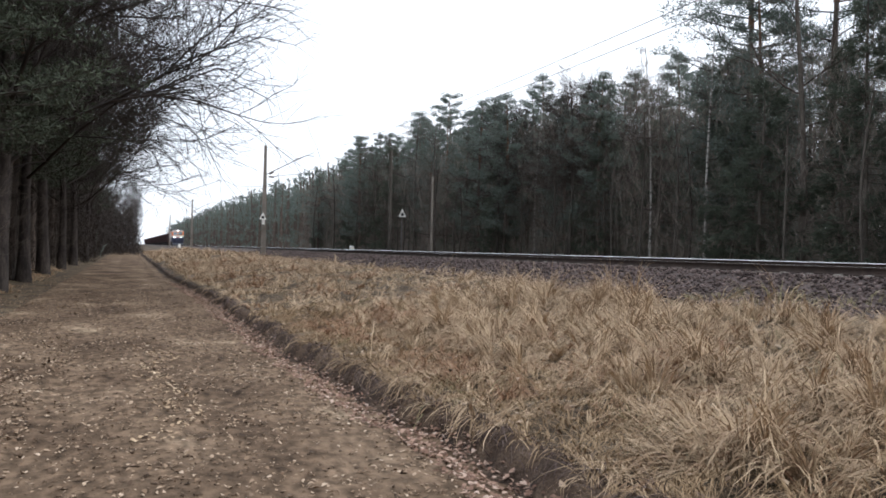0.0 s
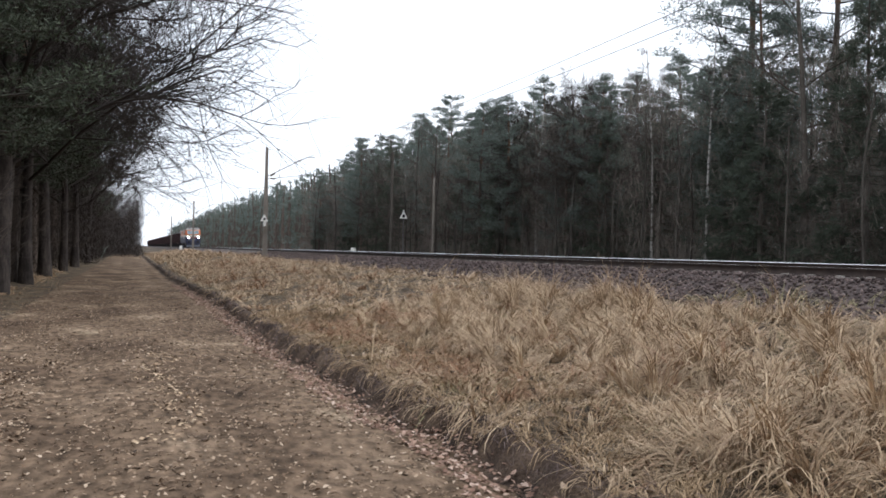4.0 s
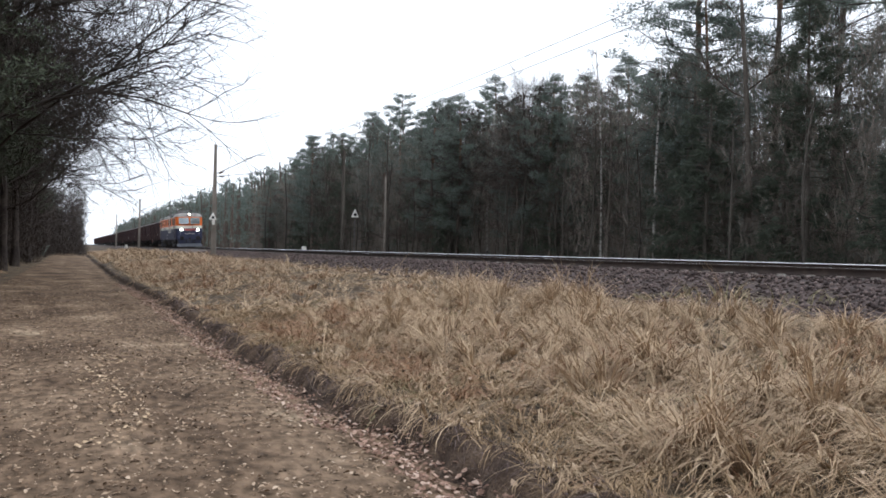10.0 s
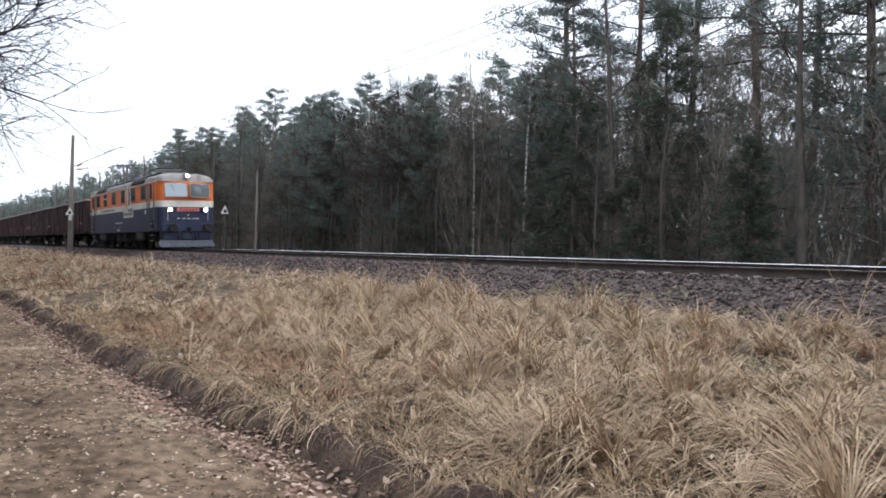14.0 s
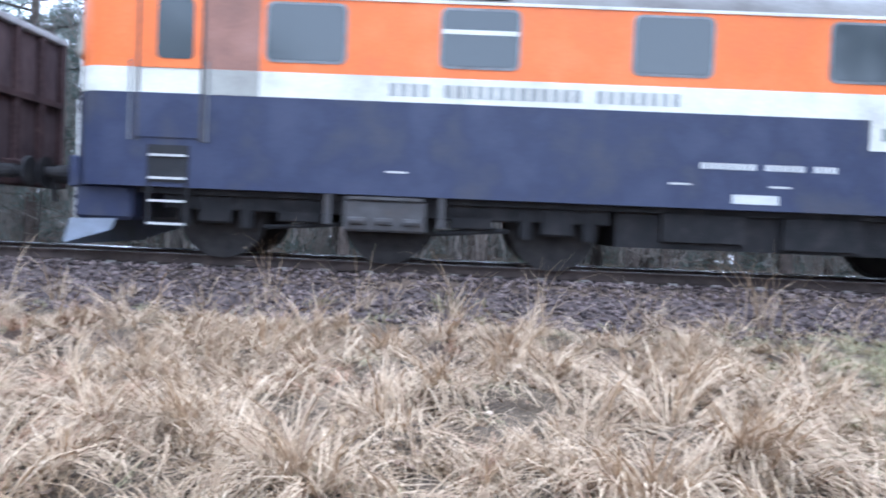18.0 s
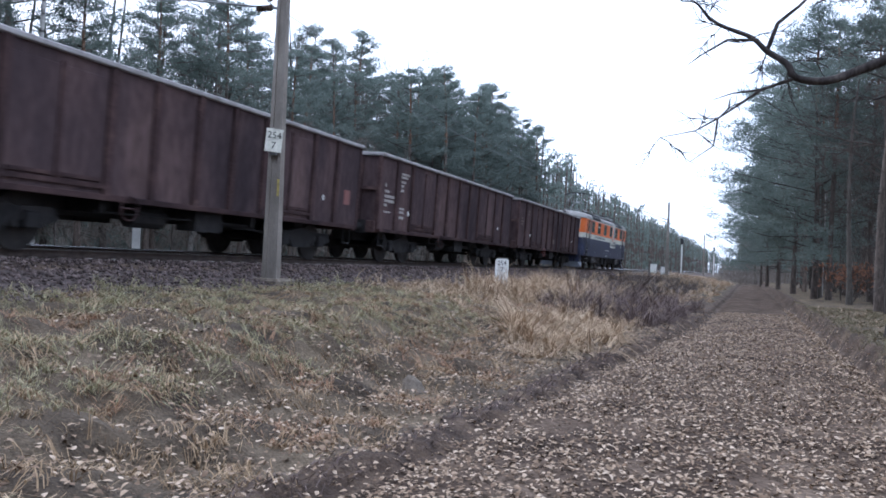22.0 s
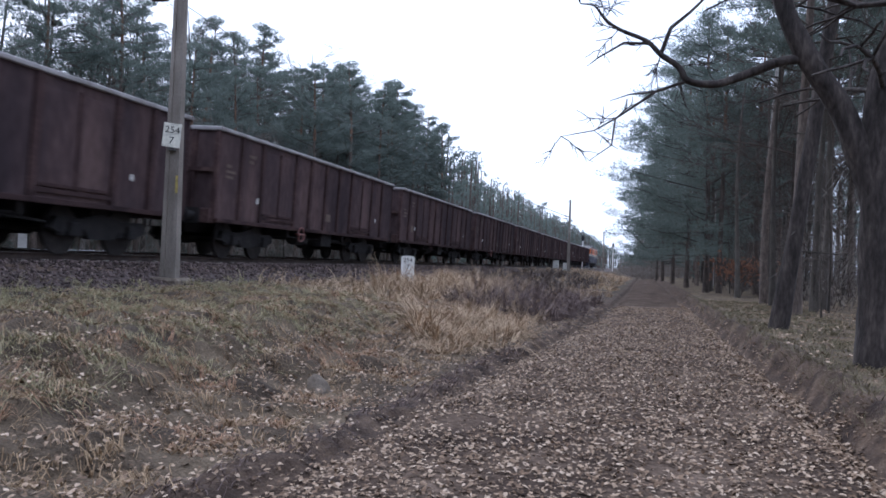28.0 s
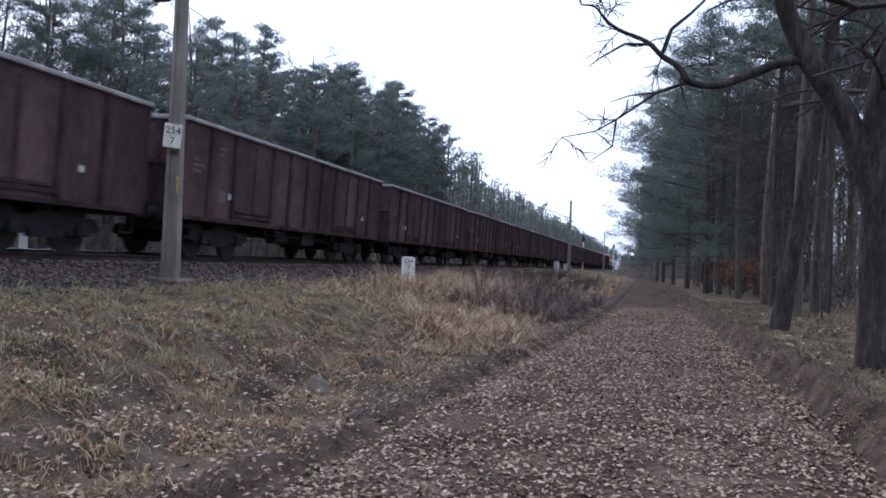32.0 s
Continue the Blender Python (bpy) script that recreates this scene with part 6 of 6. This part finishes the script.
signal(9.3, -130, 4.6, "white signal post with dark lamp head")
signal(6.6, -190, 5.6, "white signal post with dark lamp head")
for dx in (0.0, 1.3):
    c = thing("relay_cabinet", pose(8.4 + dx, -92 - dx, put_on(8.4 + dx, -92 - dx)), "small white trackside relay cabinet", "cabinet", "relay cabinets")
    part("case", boxes((-0.32, 0.32, -0.25, 0.25, -0.1, 0.95), bevel=0.03), M["white"], c)
    part("lid", boxes((-0.36, 0.36, -0.29, 0.29, 0.95, 1.0)), M["steel"], c)


def overhead_line():
    t = thing("overhead_line", pose(0, 0, 0), "contact wire and carrier wire above the track", "overhead line", kind="structure")
    ys = [-232, -160, -87, -14.35, 59.3, 131, 203, 275, 347]
    con, car, drop = bmesh.new(), bmesh.new(), bmesh.new()
    for a, b in zip(ys, ys[1:]):
        n = 12
        pts = [(TRACK - float(bend(a + (b - a) * i / n)), a + (b - a) * i / n, 8.35 - 0.95 * 4 * (i / n) * (1 - i / n)) for i in range(n + 1)]
        for p, q in zip(pts, pts[1:]):
            tube(car, p, q, 0.011, seg=5, caps=False)
            if p is not pts[0]:
                tube(drop, p, (p[0], p[1], 7.1), 0.006, seg=4, caps=False)
        xa, xm, xb = (TRACK - float(bend(q)) for q in (a, (a + b) / 2, b))
        tube(con, (xa - 0.15, a, 7.1), (xm + 0.15, (a + b) / 2, 7.1), 0.011, seg=5, caps=False)
        tube(con, (xm + 0.15, (a + b) / 2, 7.1), (xb - 0.15, b, 7.1), 0.011, seg=5, caps=False)
    part("contact_wire", con, M["wire"], t)
    part("carrier_wire", car, M["wire"], t)
    part("dropper", drop, M["wire"], t)


overhead_line()

# ---- grass, leaves, stones: what nobody could count ----
cover = np.random.default_rng(11)


def blade_mesh(x, y, length, width, lean, az, droop):
    """Bent grass blades in four lengths, that lie on the ground where they reach it."""
    n = len(x)
    z = height(x, y) - 0.01
    d = np.stack([np.cos(az), np.sin(az), np.zeros(n)], 1)
    up = np.array([0, 0, 1.0])
    s = np.stack([-np.sin(az), np.cos(az), np.zeros(n)], 1)
    tw = cover.uniform(-1.2, 1.2, n)[:, None]
    s = s * np.cos(tw) + d * np.sin(tw)
    sway = s * (cover.normal(0, 0.05, n) * length)[:, None]
    W = width[:, None]
    p = np.stack([x, y, z], 1)
    ring = [p - s * W, p + s * W]
    for k, (step, wide, low) in enumerate(((0.3, 0.95, 0.02), (0.28, 0.8, 0.035), (0.24, 0.55, 0.03), (0.18, 0.0, 0.012))):
        e = (lean + droop * 0.42 * k)[:, None]
        p = p + (up * np.cos(e) + d * np.sin(e)) * (length * step)[:, None] + sway * (k * 0.4)
        p[:, 2] = np.maximum(p[:, 2], height(p[:, 0], p[:, 1]) + low * cover.uniform(0.3, 2.2, n))
        ring += [p - s * W * wide, p + s * W * wide] if wide else [p]
    v = np.stack(ring, 1).reshape(-1, 3)
    b = np.arange(n)[:, None] * 9
    f = np.concatenate([b + np.array([t]) for t in ((0, 1, 3), (0, 3, 2), (2, 3, 5), (2, 5, 4), (4, 5, 7), (4, 7, 6), (6, 7, 8))])
    return v, f


def tussocks(n, x0, x1, y0, y1, per, length, width, mat, label, keep=None, spread=0.12, flat=0.35, locks=7):
    """Tussocks of blades that lie over in locks, combed mostly downhill."""
    cx, cy = cover.uniform(x0, x1, n), cover.uniform(y0, y1, n)
    if keep is not None:
        k = keep(cx, cy)
        cx, cy = cx[k], cy[k]
    if mat in ("straw", "rustgrass"):
        k = (np.abs(cy) > 22) | (wave(cx, cy, 0.45, 5) > -0.25)
        cx, cy = cx[k], cy[k]
    if mat in ("matted", "greengrass"):
        k = (cy > -2) | (wave(cx, cy, 0.7, 3) > -0.3)
        cx, cy = cx[k], cy[k]
    n = len(cx)
    size = (0.45 + 1.15 * cover.uniform(0, 1, n) ** 1.6) * (1 + 0.25 * wave(cx, cy, 0.9, 4))
    comb = math.pi + cover.normal(0, 1.2, n)
    # the locks of each tussock
    lx, ly, ls = np.repeat(cx, locks), np.repeat(cy, locks), np.repeat(size, locks)
    m = len(lx)
    laz = np.where(cover.uniform(0, 1, m) < 0.4, np.repeat(comb, locks) + cover.normal(0, 0.6, m), cover.uniform(0, 6.2832, m))
    off = np.abs(cover.normal(0, spread, m)) * ls
    ra = laz + cover.normal(0, 0.5, m)
    lx, ly = lx + np.cos(ra) * off, ly + np.sin(ra) * off
    llean = np.clip(flat + off * 2.2 + cover.normal(0, 0.3, m), 0.05, 1.4)
    ldroop = cover.uniform(0.7, 1.7, m)
    # the blades of each lock
    q = max(3, per // locks)
    x, y, sz, az, lean, droop = (np.repeat(v, q) for v in (lx, ly, ls, laz, llean, ldroop))
    m = len(x)
    loose = np.where(cover.uniform(0, 1, m) < 0.18, 3.0, 1.0)
    x, y = x + cover.normal(0, spread * 0.15, m) * loose, y + cover.normal(0, spread * 0.15, m) * loose
    az, lean, droop = az + cover.normal(0, 0.14, m) * loose, lean + cover.normal(0, 0.1, m) * loose, droop + cover.normal(0, 0.2, m)
    e = ledge_at(y)
    ok = ((x > e + 0.17 + 0.12 * wave(x, y, 0.3, 7)) | (x < -2.1)) & (x < 9.3)
    x, y, sz, az, lean, droop = (v[ok] for v in (x, y, sz, az, lean, droop))
    m = len(x)
    mesh = blade_mesh(x, y, length * sz * cover.uniform(0.55, 1.2, m), width * cover.uniform(0.6, 1.4, m), np.clip(lean, 0.05, 1.45), az, droop)
    return tagged(add_part("grass", mesh, M[mat], None), label, "grass", kind="stuff")


def patches(k, limit, s=1.7):
    return lambda x, y: wave(x, y, s, k) > limit


tussocks(760, 3.0, 7.9, -3, 15, 120, 0.5, 0.004, "straw", "long bent straw-coloured dry grass", lambda x, y: x > 3.7 + 0.7 * wave(x, y, 2, 3), 0.12, 0.7, 10)
tussocks(150, 3.6, 7.6, -3, 13, 220, 0.62, 0.0042, "straw", "heavy drooping tussocks of dry grass", patches(9, 0.0, 1.1), 0.09, 0.5, 16)
tussocks(100, 4.2, 7.4, -3, 14, 70, 0.55, 0.0034, "straw", "long upright straw-coloured grass", patches(5, 0.0, 1.5), 0.1, 0.25, 10)
tussocks(200, 2.9, 5.2, 6, 14, 60, 0.36, 0.004, "rustgrass", "russet withered grass tufts", patches(1, -0.2, 1.2), 0.13, 0.9)
tussocks(260, 3.3, 7.5, -1, 14, 60, 0.42, 0.0036, "rustgrass", "russet withered grass tufts", patches(4, 0.1, 1.3), 0.13, 0.75)
tussocks(400, 2.7, 6.6, -3, 12, 70, 0.42, 0.004, "straw", "pale grass pressed flat", patches(8, -0.45, 1.3), 0.16, 1.15, 8)
tussocks(3000, 2.3, 5.4, -3, 17, 22, 0.24, 0.0036, "matted", "short flattened yellow grass", lambda x, y: x < 4.3 + 0.9 * wave(x, y, 1.1, 6), 0.16, 1.15, 5)
tussocks(160, 2.6, 8.6, -3, 17, 30, 0.24, 0.0036, "greengrass", "short greenish winter grass", patches(3, -0.1, 1.9), 0.16, 0.95, 5)
tussocks(1300, 2.4, 8.7, 15, 60, 28, 0.48, 0.008, "straw", "long bent straw-coloured dry grass", None, 0.2, 0.8)
tussocks(420, 2.6, 7.0, 15, 55, 30, 0.45, 0.008, "rustgrass", "russet withered grass tufts", patches(4, 0.1, 2.3), 0.2, 0.45)
tussocks(600, 2.2, 9.0, 60, 140, 24, 0.5, 0.022, "straw", "long bent straw-coloured dry grass")
tussocks(1700, 4.4, 8.8, -18, -2, 28, 0.2, 0.0032, "greengrass", "short greenish winter grass", patches(6, -0.35, 2.1), 0.14, 0.95)
tussocks(700, 3.0, 8.6, -20, -2, 96, 0.5, 0.0038, "straw", "long bent straw-coloured dry grass", lambda x, y: (wave(x, y, 1.9, 2) > -0.1) & (y > -3.6 - 0.7 * wave(x, y, 1.5, 5)) & (x > 4.1), 0.11, 0.85, 12)
tussocks(2000, 2.7, 8.6, -22, -2, 20, 0.18, 0.004, "matted", "short flattened yellow grass", None, 0.16, 1.15, 5)
tussocks(420, 3.0, 6.6, -22, -5, 40, 0.22, 0.0034, "rustgrass", "russet withered grass tufts", patches(8, -0.1, 1.5), 0.16, 1.05)
tussocks(800, 2.4, 8.6, -40, -16, 28, 0.5, 0.006, "straw", "long bent straw-coloured dry grass", patches(1, -0.4, 2.5), 0.2, 0.45)
tussocks(500, 1.6, 9.0, -120, -40, 22, 0.5, 0.016, "straw", "long bent straw-coloured dry grass")
tussocks(200, 4.2, 7.2, -31, -20, 70, 0.75, 0.005, "straw", "tall golden grass on the bank", patches(7, -0.3, 2.0), 0.2, 0.25)
tussocks(150, 2.4, 5.0, -19, -12.3, 110, 0.62, 0.0048, "straw", "tall golden grass on the bank", lambda x, y: (x - 3.15) ** 2 / 1.0 + (y + 15.5) ** 2 / 9 < 1 + 0.5 * wave(x, y, 0.6, 2), 0.16, 0.35)
tussocks(260, 3.0, 7.4, -66, -30, 46, 0.95, 0.007, "twig", "purple-brown brush on the bank", None, 0.25, 0.12)
tussocks(320, 1.6, 5.2, -33, -20, 70, 0.8, 0.0045, "bramble", "purple-brown brush on the bank", patches(2, -0.2, 1.3), 0.25, 0.15)
tussocks(900, -5.0, -2.2, -34, -5, 30, 0.13, 0.0034, "dullgrass", "short brownish grass and moss on the wood's edge", patches(5, -0.5, 1.7), 0.14, 0.7)
tussocks(500, -5.0, -3.2, 6, 50, 24, 0.18, 0.007, "straw", "short flattened yellow grass", patches(5, -0.3, 2.7))
tussocks(170, 8.3, 9.4, -30, 14, 34, 0.3, 0.004, "greengrass", "green weeds at the foot of the ballast", patches(3, 0.0, 3.1))
tussocks(34, 8.5, 9.2, -7, 5, 7, 0.8, 0.0035, "straw", "tall single dry stalks by the ballast", None, 0.1, 0.2)


def ledge_fringe():
    """Dead blades and roots hanging over the path's broken edge."""
    n = 3600
    y = -14 + 40 * cover.uniform(0, 1, n) ** 1.1
    x = ledge_at(y) + cover.uniform(0.02, 0.3, n)
    keep = wave(x, y, 0.5, 4) > -0.45
    x, y = x[keep], y[keep]
    n = len(x)
    mesh = blade_mesh(x, y, cover.uniform(0.08, 0.26, n), cover.uniform(0.002, 0.005, n), cover.uniform(0.5, 1.4, n), math.pi + cover.normal(0, 1.1, n), cover.uniform(0.3, 1.5, n))
    tagged(add_part("grass", mesh, M["bramble"], None), "dead blades and roots along the path's edge", "grass", kind="stuff")


ledge_fringe()


def wood_edge_fringe():
    """Dull grass hanging over the broken edge on the wood's side."""
    n = 2600
    y = -3.5 - 36 * cover.uniform(0, 1, n) ** 1.3
    x = -2.0 - 0.12 * wave(y, 0 * y, 2.1, 4) - 0.06 * wave(y, 0 * y, 0.7, 1) - cover.uniform(0.08, 0.4, n)
    keep = wave(x, y, 0.4, 6) > -0.4
    x, y = x[keep], y[keep]
    n = len(x)
    mesh = blade_mesh(x, y, cover.uniform(0.1, 0.3, n), cover.uniform(0.002, 0.004, n), cover.uniform(0.4, 1.3, n), cover.normal(0, 0.9, n), cover.uniform(0.5, 1.5, n))
    tagged(add_part("grass", mesh, M["dullgrass"], None), "dull grass over the wood's broken edge", "grass", kind="stuff")


wood_edge_fringe()


def verge_grass():
    n = 14000
    x, y = cover.uniform(15.3, 19.5, n), cover.uniform(-70, 110, n)
    mesh = blade_mesh(x, y, cover.uniform(0.25, 0.6, n), np.full(n, 0.012), cover.uniform(0.1, 0.9, n), cover.uniform(0, 6.28, n), cover.uniform(0.2, 1.0, n))
    tagged(add_part("grass", mesh, M["greengrass"], None), "rough verge grass beyond the track", "grass", kind="stuff")


verge_grass()


def scatter_leaves(x, y, size, lift, label, mat="leaf"):
    n = len(x)
    z = height(x, y) + lift * cover.uniform(0.1, 1, n)
    az = cover.uniform(0, 6.2832, n)
    a = np.stack([np.cos(az), np.sin(az), cover.normal(0, 0.22, n)], 1)
    b = np.stack([-np.sin(az), np.cos(az), cover.normal(0, 0.22, n)], 1)
    up = np.array([0, 0, 1.0])
    c = np.stack([x, y, z], 1)
    S = (size * cover.uniform(0.6, 1.25, n))[:, None]
    curl = cover.uniform(-0.25, 0.4, n)[:, None]
    w = cover.uniform(0.24, 0.38, n)[:, None]
    v = np.stack([c - a * S * 0.5, c - a * S * 0.1 + b * S * w + up * S * curl, c - a * S * 0.12 - b * S * w + up * S * curl,
                  c + a * S * 0.25 + b * S * w * 0.8 + up * S * curl, c + a * S * 0.25 - b * S * w * 0.8 + up * S * curl, c + a * S * 0.55 + up * S * curl * 0.4], 1).reshape(-1, 3)
    k = np.arange(n)[:, None] * 6
    f = np.concatenate([k + np.array([q]) for q in ((0, 2, 1), (1, 2, 4), (1, 4, 3), (3, 4, 5))])
    tagged(add_part("fallen_leaves", (v, f), M[mat], None), label, "leaves", kind="stuff")


def strewn(n, x0, x1, y0, y1, keep=None, bias=1.0):
    x = cover.uniform(x0, x1, n)
    y = y0 + (y1 - y0) * cover.uniform(0, 1, n) ** bias
    if keep is not None:
        k = keep(x, y)
        x, y = x[k], y[k]
    return x, y


scatter_leaves(*strewn(56000, -2.1, 2.5, 1.2, -34, lambda x, y: (wave(x, y, 1.4, 3) > -0.7) & ((np.abs(x - ledge_at(y) - 0.1) > 0.16) | (wave(x, y, 0.3, 2) > 0.1)), 1.35), 0.05, 0.026, "brown and pale oak leaves on the path")
scatter_leaves(*strewn(4200, -2.0, -1.62, -3, -40, None, 1.3), 0.06, 0.03, "pale leaves along the path's edge")
x, y = strewn(9000, -0.5, 0.03, -1.5, 34, None, 1.6)
scatter_leaves(x + ledge_at(y), y, 0.05, 0.04, "reddish leaves gathered in the groove", "pinkleaf")
scatter_leaves(*strewn(27000, -3.4, 2.1, -1.2, 40, lambda x, y: wave(x, y, 0.9, 5) + 0.4 * wave(x, y, 0.3, 1) > -0.15, 1.4), 0.044, 0.014, "scattered leaves on bare soil", "leaf")
scatter_leaves(*strewn(1300, -0.1, 0.9, 6.8, 12.2, lambda x, y: (np.abs(x - 0.42 - 0.12 * np.sin(y * 1.7)) < 0.2 + 0.1 * wave(x, y, 0.4, 1)) & (wave(x, y, 0.3, 4) > -0.1)), 0.048, 0.01, "pale straw trodden into the path", "straw")
scatter_leaves(*strewn(9000, -3.0, -0.7, 2.0, 12, lambda x, y: wave(x, y, 0.5, 8) > 0.12), 0.05, 0.025, "drifts of brown leaves on bare soil")
scatter_leaves(*strewn(17000, -3.2, 2.1, -1.4, 24, None, 1.5), 0.026, 0.01, "crumbled leaf litter on the path")
scatter_leaves(*strewn(19000, 2.5, 7.2, -1, -20, lambda x, y: (wave(x, y, 1.1, 7) + (5.0 - x) * 0.3) > -0.1), 0.05, 0.08, "leaves caught in the grass")
scatter_leaves(*strewn(22000, -2.0, 2.4, 1.4, -22, None, 1.5), 0.03, 0.01, "crumbled leaf litter on the path")
scatter_leaves(*strewn(5000, 2.5, 7.5, -3, 16, lambda x, y: wave(x, y, 0.7, 7) > 0.1), 0.07, 0.1, "leaves caught in the grass")
scatter_leaves(*strewn(3500, -6, -2.3, -34, -5), 0.075, 0.04, "leaves on the wooded bank")


def ballast_stones(n, x0, x1, y0, y1, size):
    x, y = cover.uniform(x0, x1, n), cover.uniform(y0, y1, n)
    z = height(x, y) + size * cover.uniform(-0.1, 0.35, n)
    base = np.array([(1, 0, 0), (0, 1, 0), (-1, 0, 0), (0, -1, 0), (0, 0, 1), (0, 0, -1)], float)
    v = base[None] * cover.uniform(0.55, 1.2, (n, 6, 1)) + cover.normal(0, 0.22, (n, 6, 3))
    a = cover.uniform(0, 6.28, n)
    ca, sa = np.cos(a)[:, None], np.sin(a)[:, None]
    v = np.stack([v[:, :, 0] * ca - v[:, :, 1] * sa, v[:, :, 0] * sa + v[:, :, 1] * ca, v[:, :, 2] * 0.75], 2)
    v = v * (size * 0.55 * cover.uniform(0.6, 1.3, n))[:, None, None] + np.stack([x, y, z], 1)[:, None, :]
    f = np.array([(0, 1, 4), (1, 2, 4), (2, 3, 4), (3, 0, 4), (1, 0, 5), (2, 1, 5), (3, 2, 5), (0, 3, 5)])
    f = (np.arange(n)[:, None, None] * 6 + f[None]).reshape(-1, 3)
    tagged(add_part("ballast_stones", (v.reshape(-1, 3), f), M["stone"], None), "broken grey-brown ballast stones", "ballast", kind="stuff")


ballast_stones(22000, 8.15, 10.9, -24, 26, 0.075)
ballast_stones(9000, 8.6, 10.9, 26, 70, 0.085)
ballast_stones(7000, 8.6, 10.9, -60, -24, 0.085)
ballast_stones(5000, 13.2, 15.2, -30, 40, 0.07)


def clods(n, x0, x1, y0, y1, size):
    """Crumbs of soil and small stones on the path."""
    x, y = strewn(n, x0, x1, y0, y1, None, 1.5)
    z = height(x, y)
    v = cover.normal(0, 1, (n, 4, 3)) * np.array([1, 1, 0.6])
    v = v * (size * cover.uniform(0.3, 1.0, n) ** 2)[:, None, None] + np.stack([x, y, z], 1)[:, None, :]
    f = (np.arange(n)[:, None, None] * 4 + np.array([(0, 1, 2), (0, 2, 3), (0, 3, 1), (1, 3, 2)])[None]).reshape(-1, 3)
    tagged(add_part("soil_crumbs", (v.reshape(-1, 3), f), M["crumb"], None), "crumbs of brown soil on the path", "soil", kind="stuff")


clods(16000, -3.2, 2.3, -1.0, 26, 0.024)
clods(9000, -2.2, 2.4, 1, -24, 0.022)


def lone_stone():
    t = thing("field_stone", pose(3.6, -8.8, put_on(3.6, -8.8, 0.05), 10, 15, 30), "pale grey field stone among the leaves", "stone")
    bm = bmesh.new()
    bmesh.ops.create_icosphere(bm, subdivisions=2, radius=0.2)
    for v in bm.verts:
        v.co = Vector((v.co.x * 0.75, v.co.y * 0.9, v.co.z * 1.4)) * (1 + 0.18 * noise.noise(v.co * 7))
    part("stone", bm, M["fieldstone"], t, "", True)


lone_stone()
build_sleepers()


def front_at(t):
    """Where the locomotive's front is: it gathers speed slowly as it passes."""
    late = np.interp(t, [0, 16.5, 17.2, 18.2, 18.6, 19, 20, 21, 22, 23, 24, 26, 28, 30, 32], [0, 0, 0.12, 0.29, 0.52, 0.8, 1.45, 2.3, 2.9, 3.5, 4.2, 5.0, 5.7, 6.15, 6.35])
    return 219 - 11.88 * t - 0.055 * t * t - float(late)


def motions():
    times = [0, 2, 4, 6, 8, 10, 12, 14, 15, 16, 16.5, 17, 17.5, 18, 18.5, 19, 19.5, 20, 21, 22, 23, 24, 26, 28, 30, 32]
    walk(LOCO, [(t, on_track(front_at(t), front_at(t) + 9)) for t in times])
    for back, w in TRAIN:
        walk(w, [(t, on_track(front_at(t) + back, front_at(t) + back + 7)) for t in times])


motions()
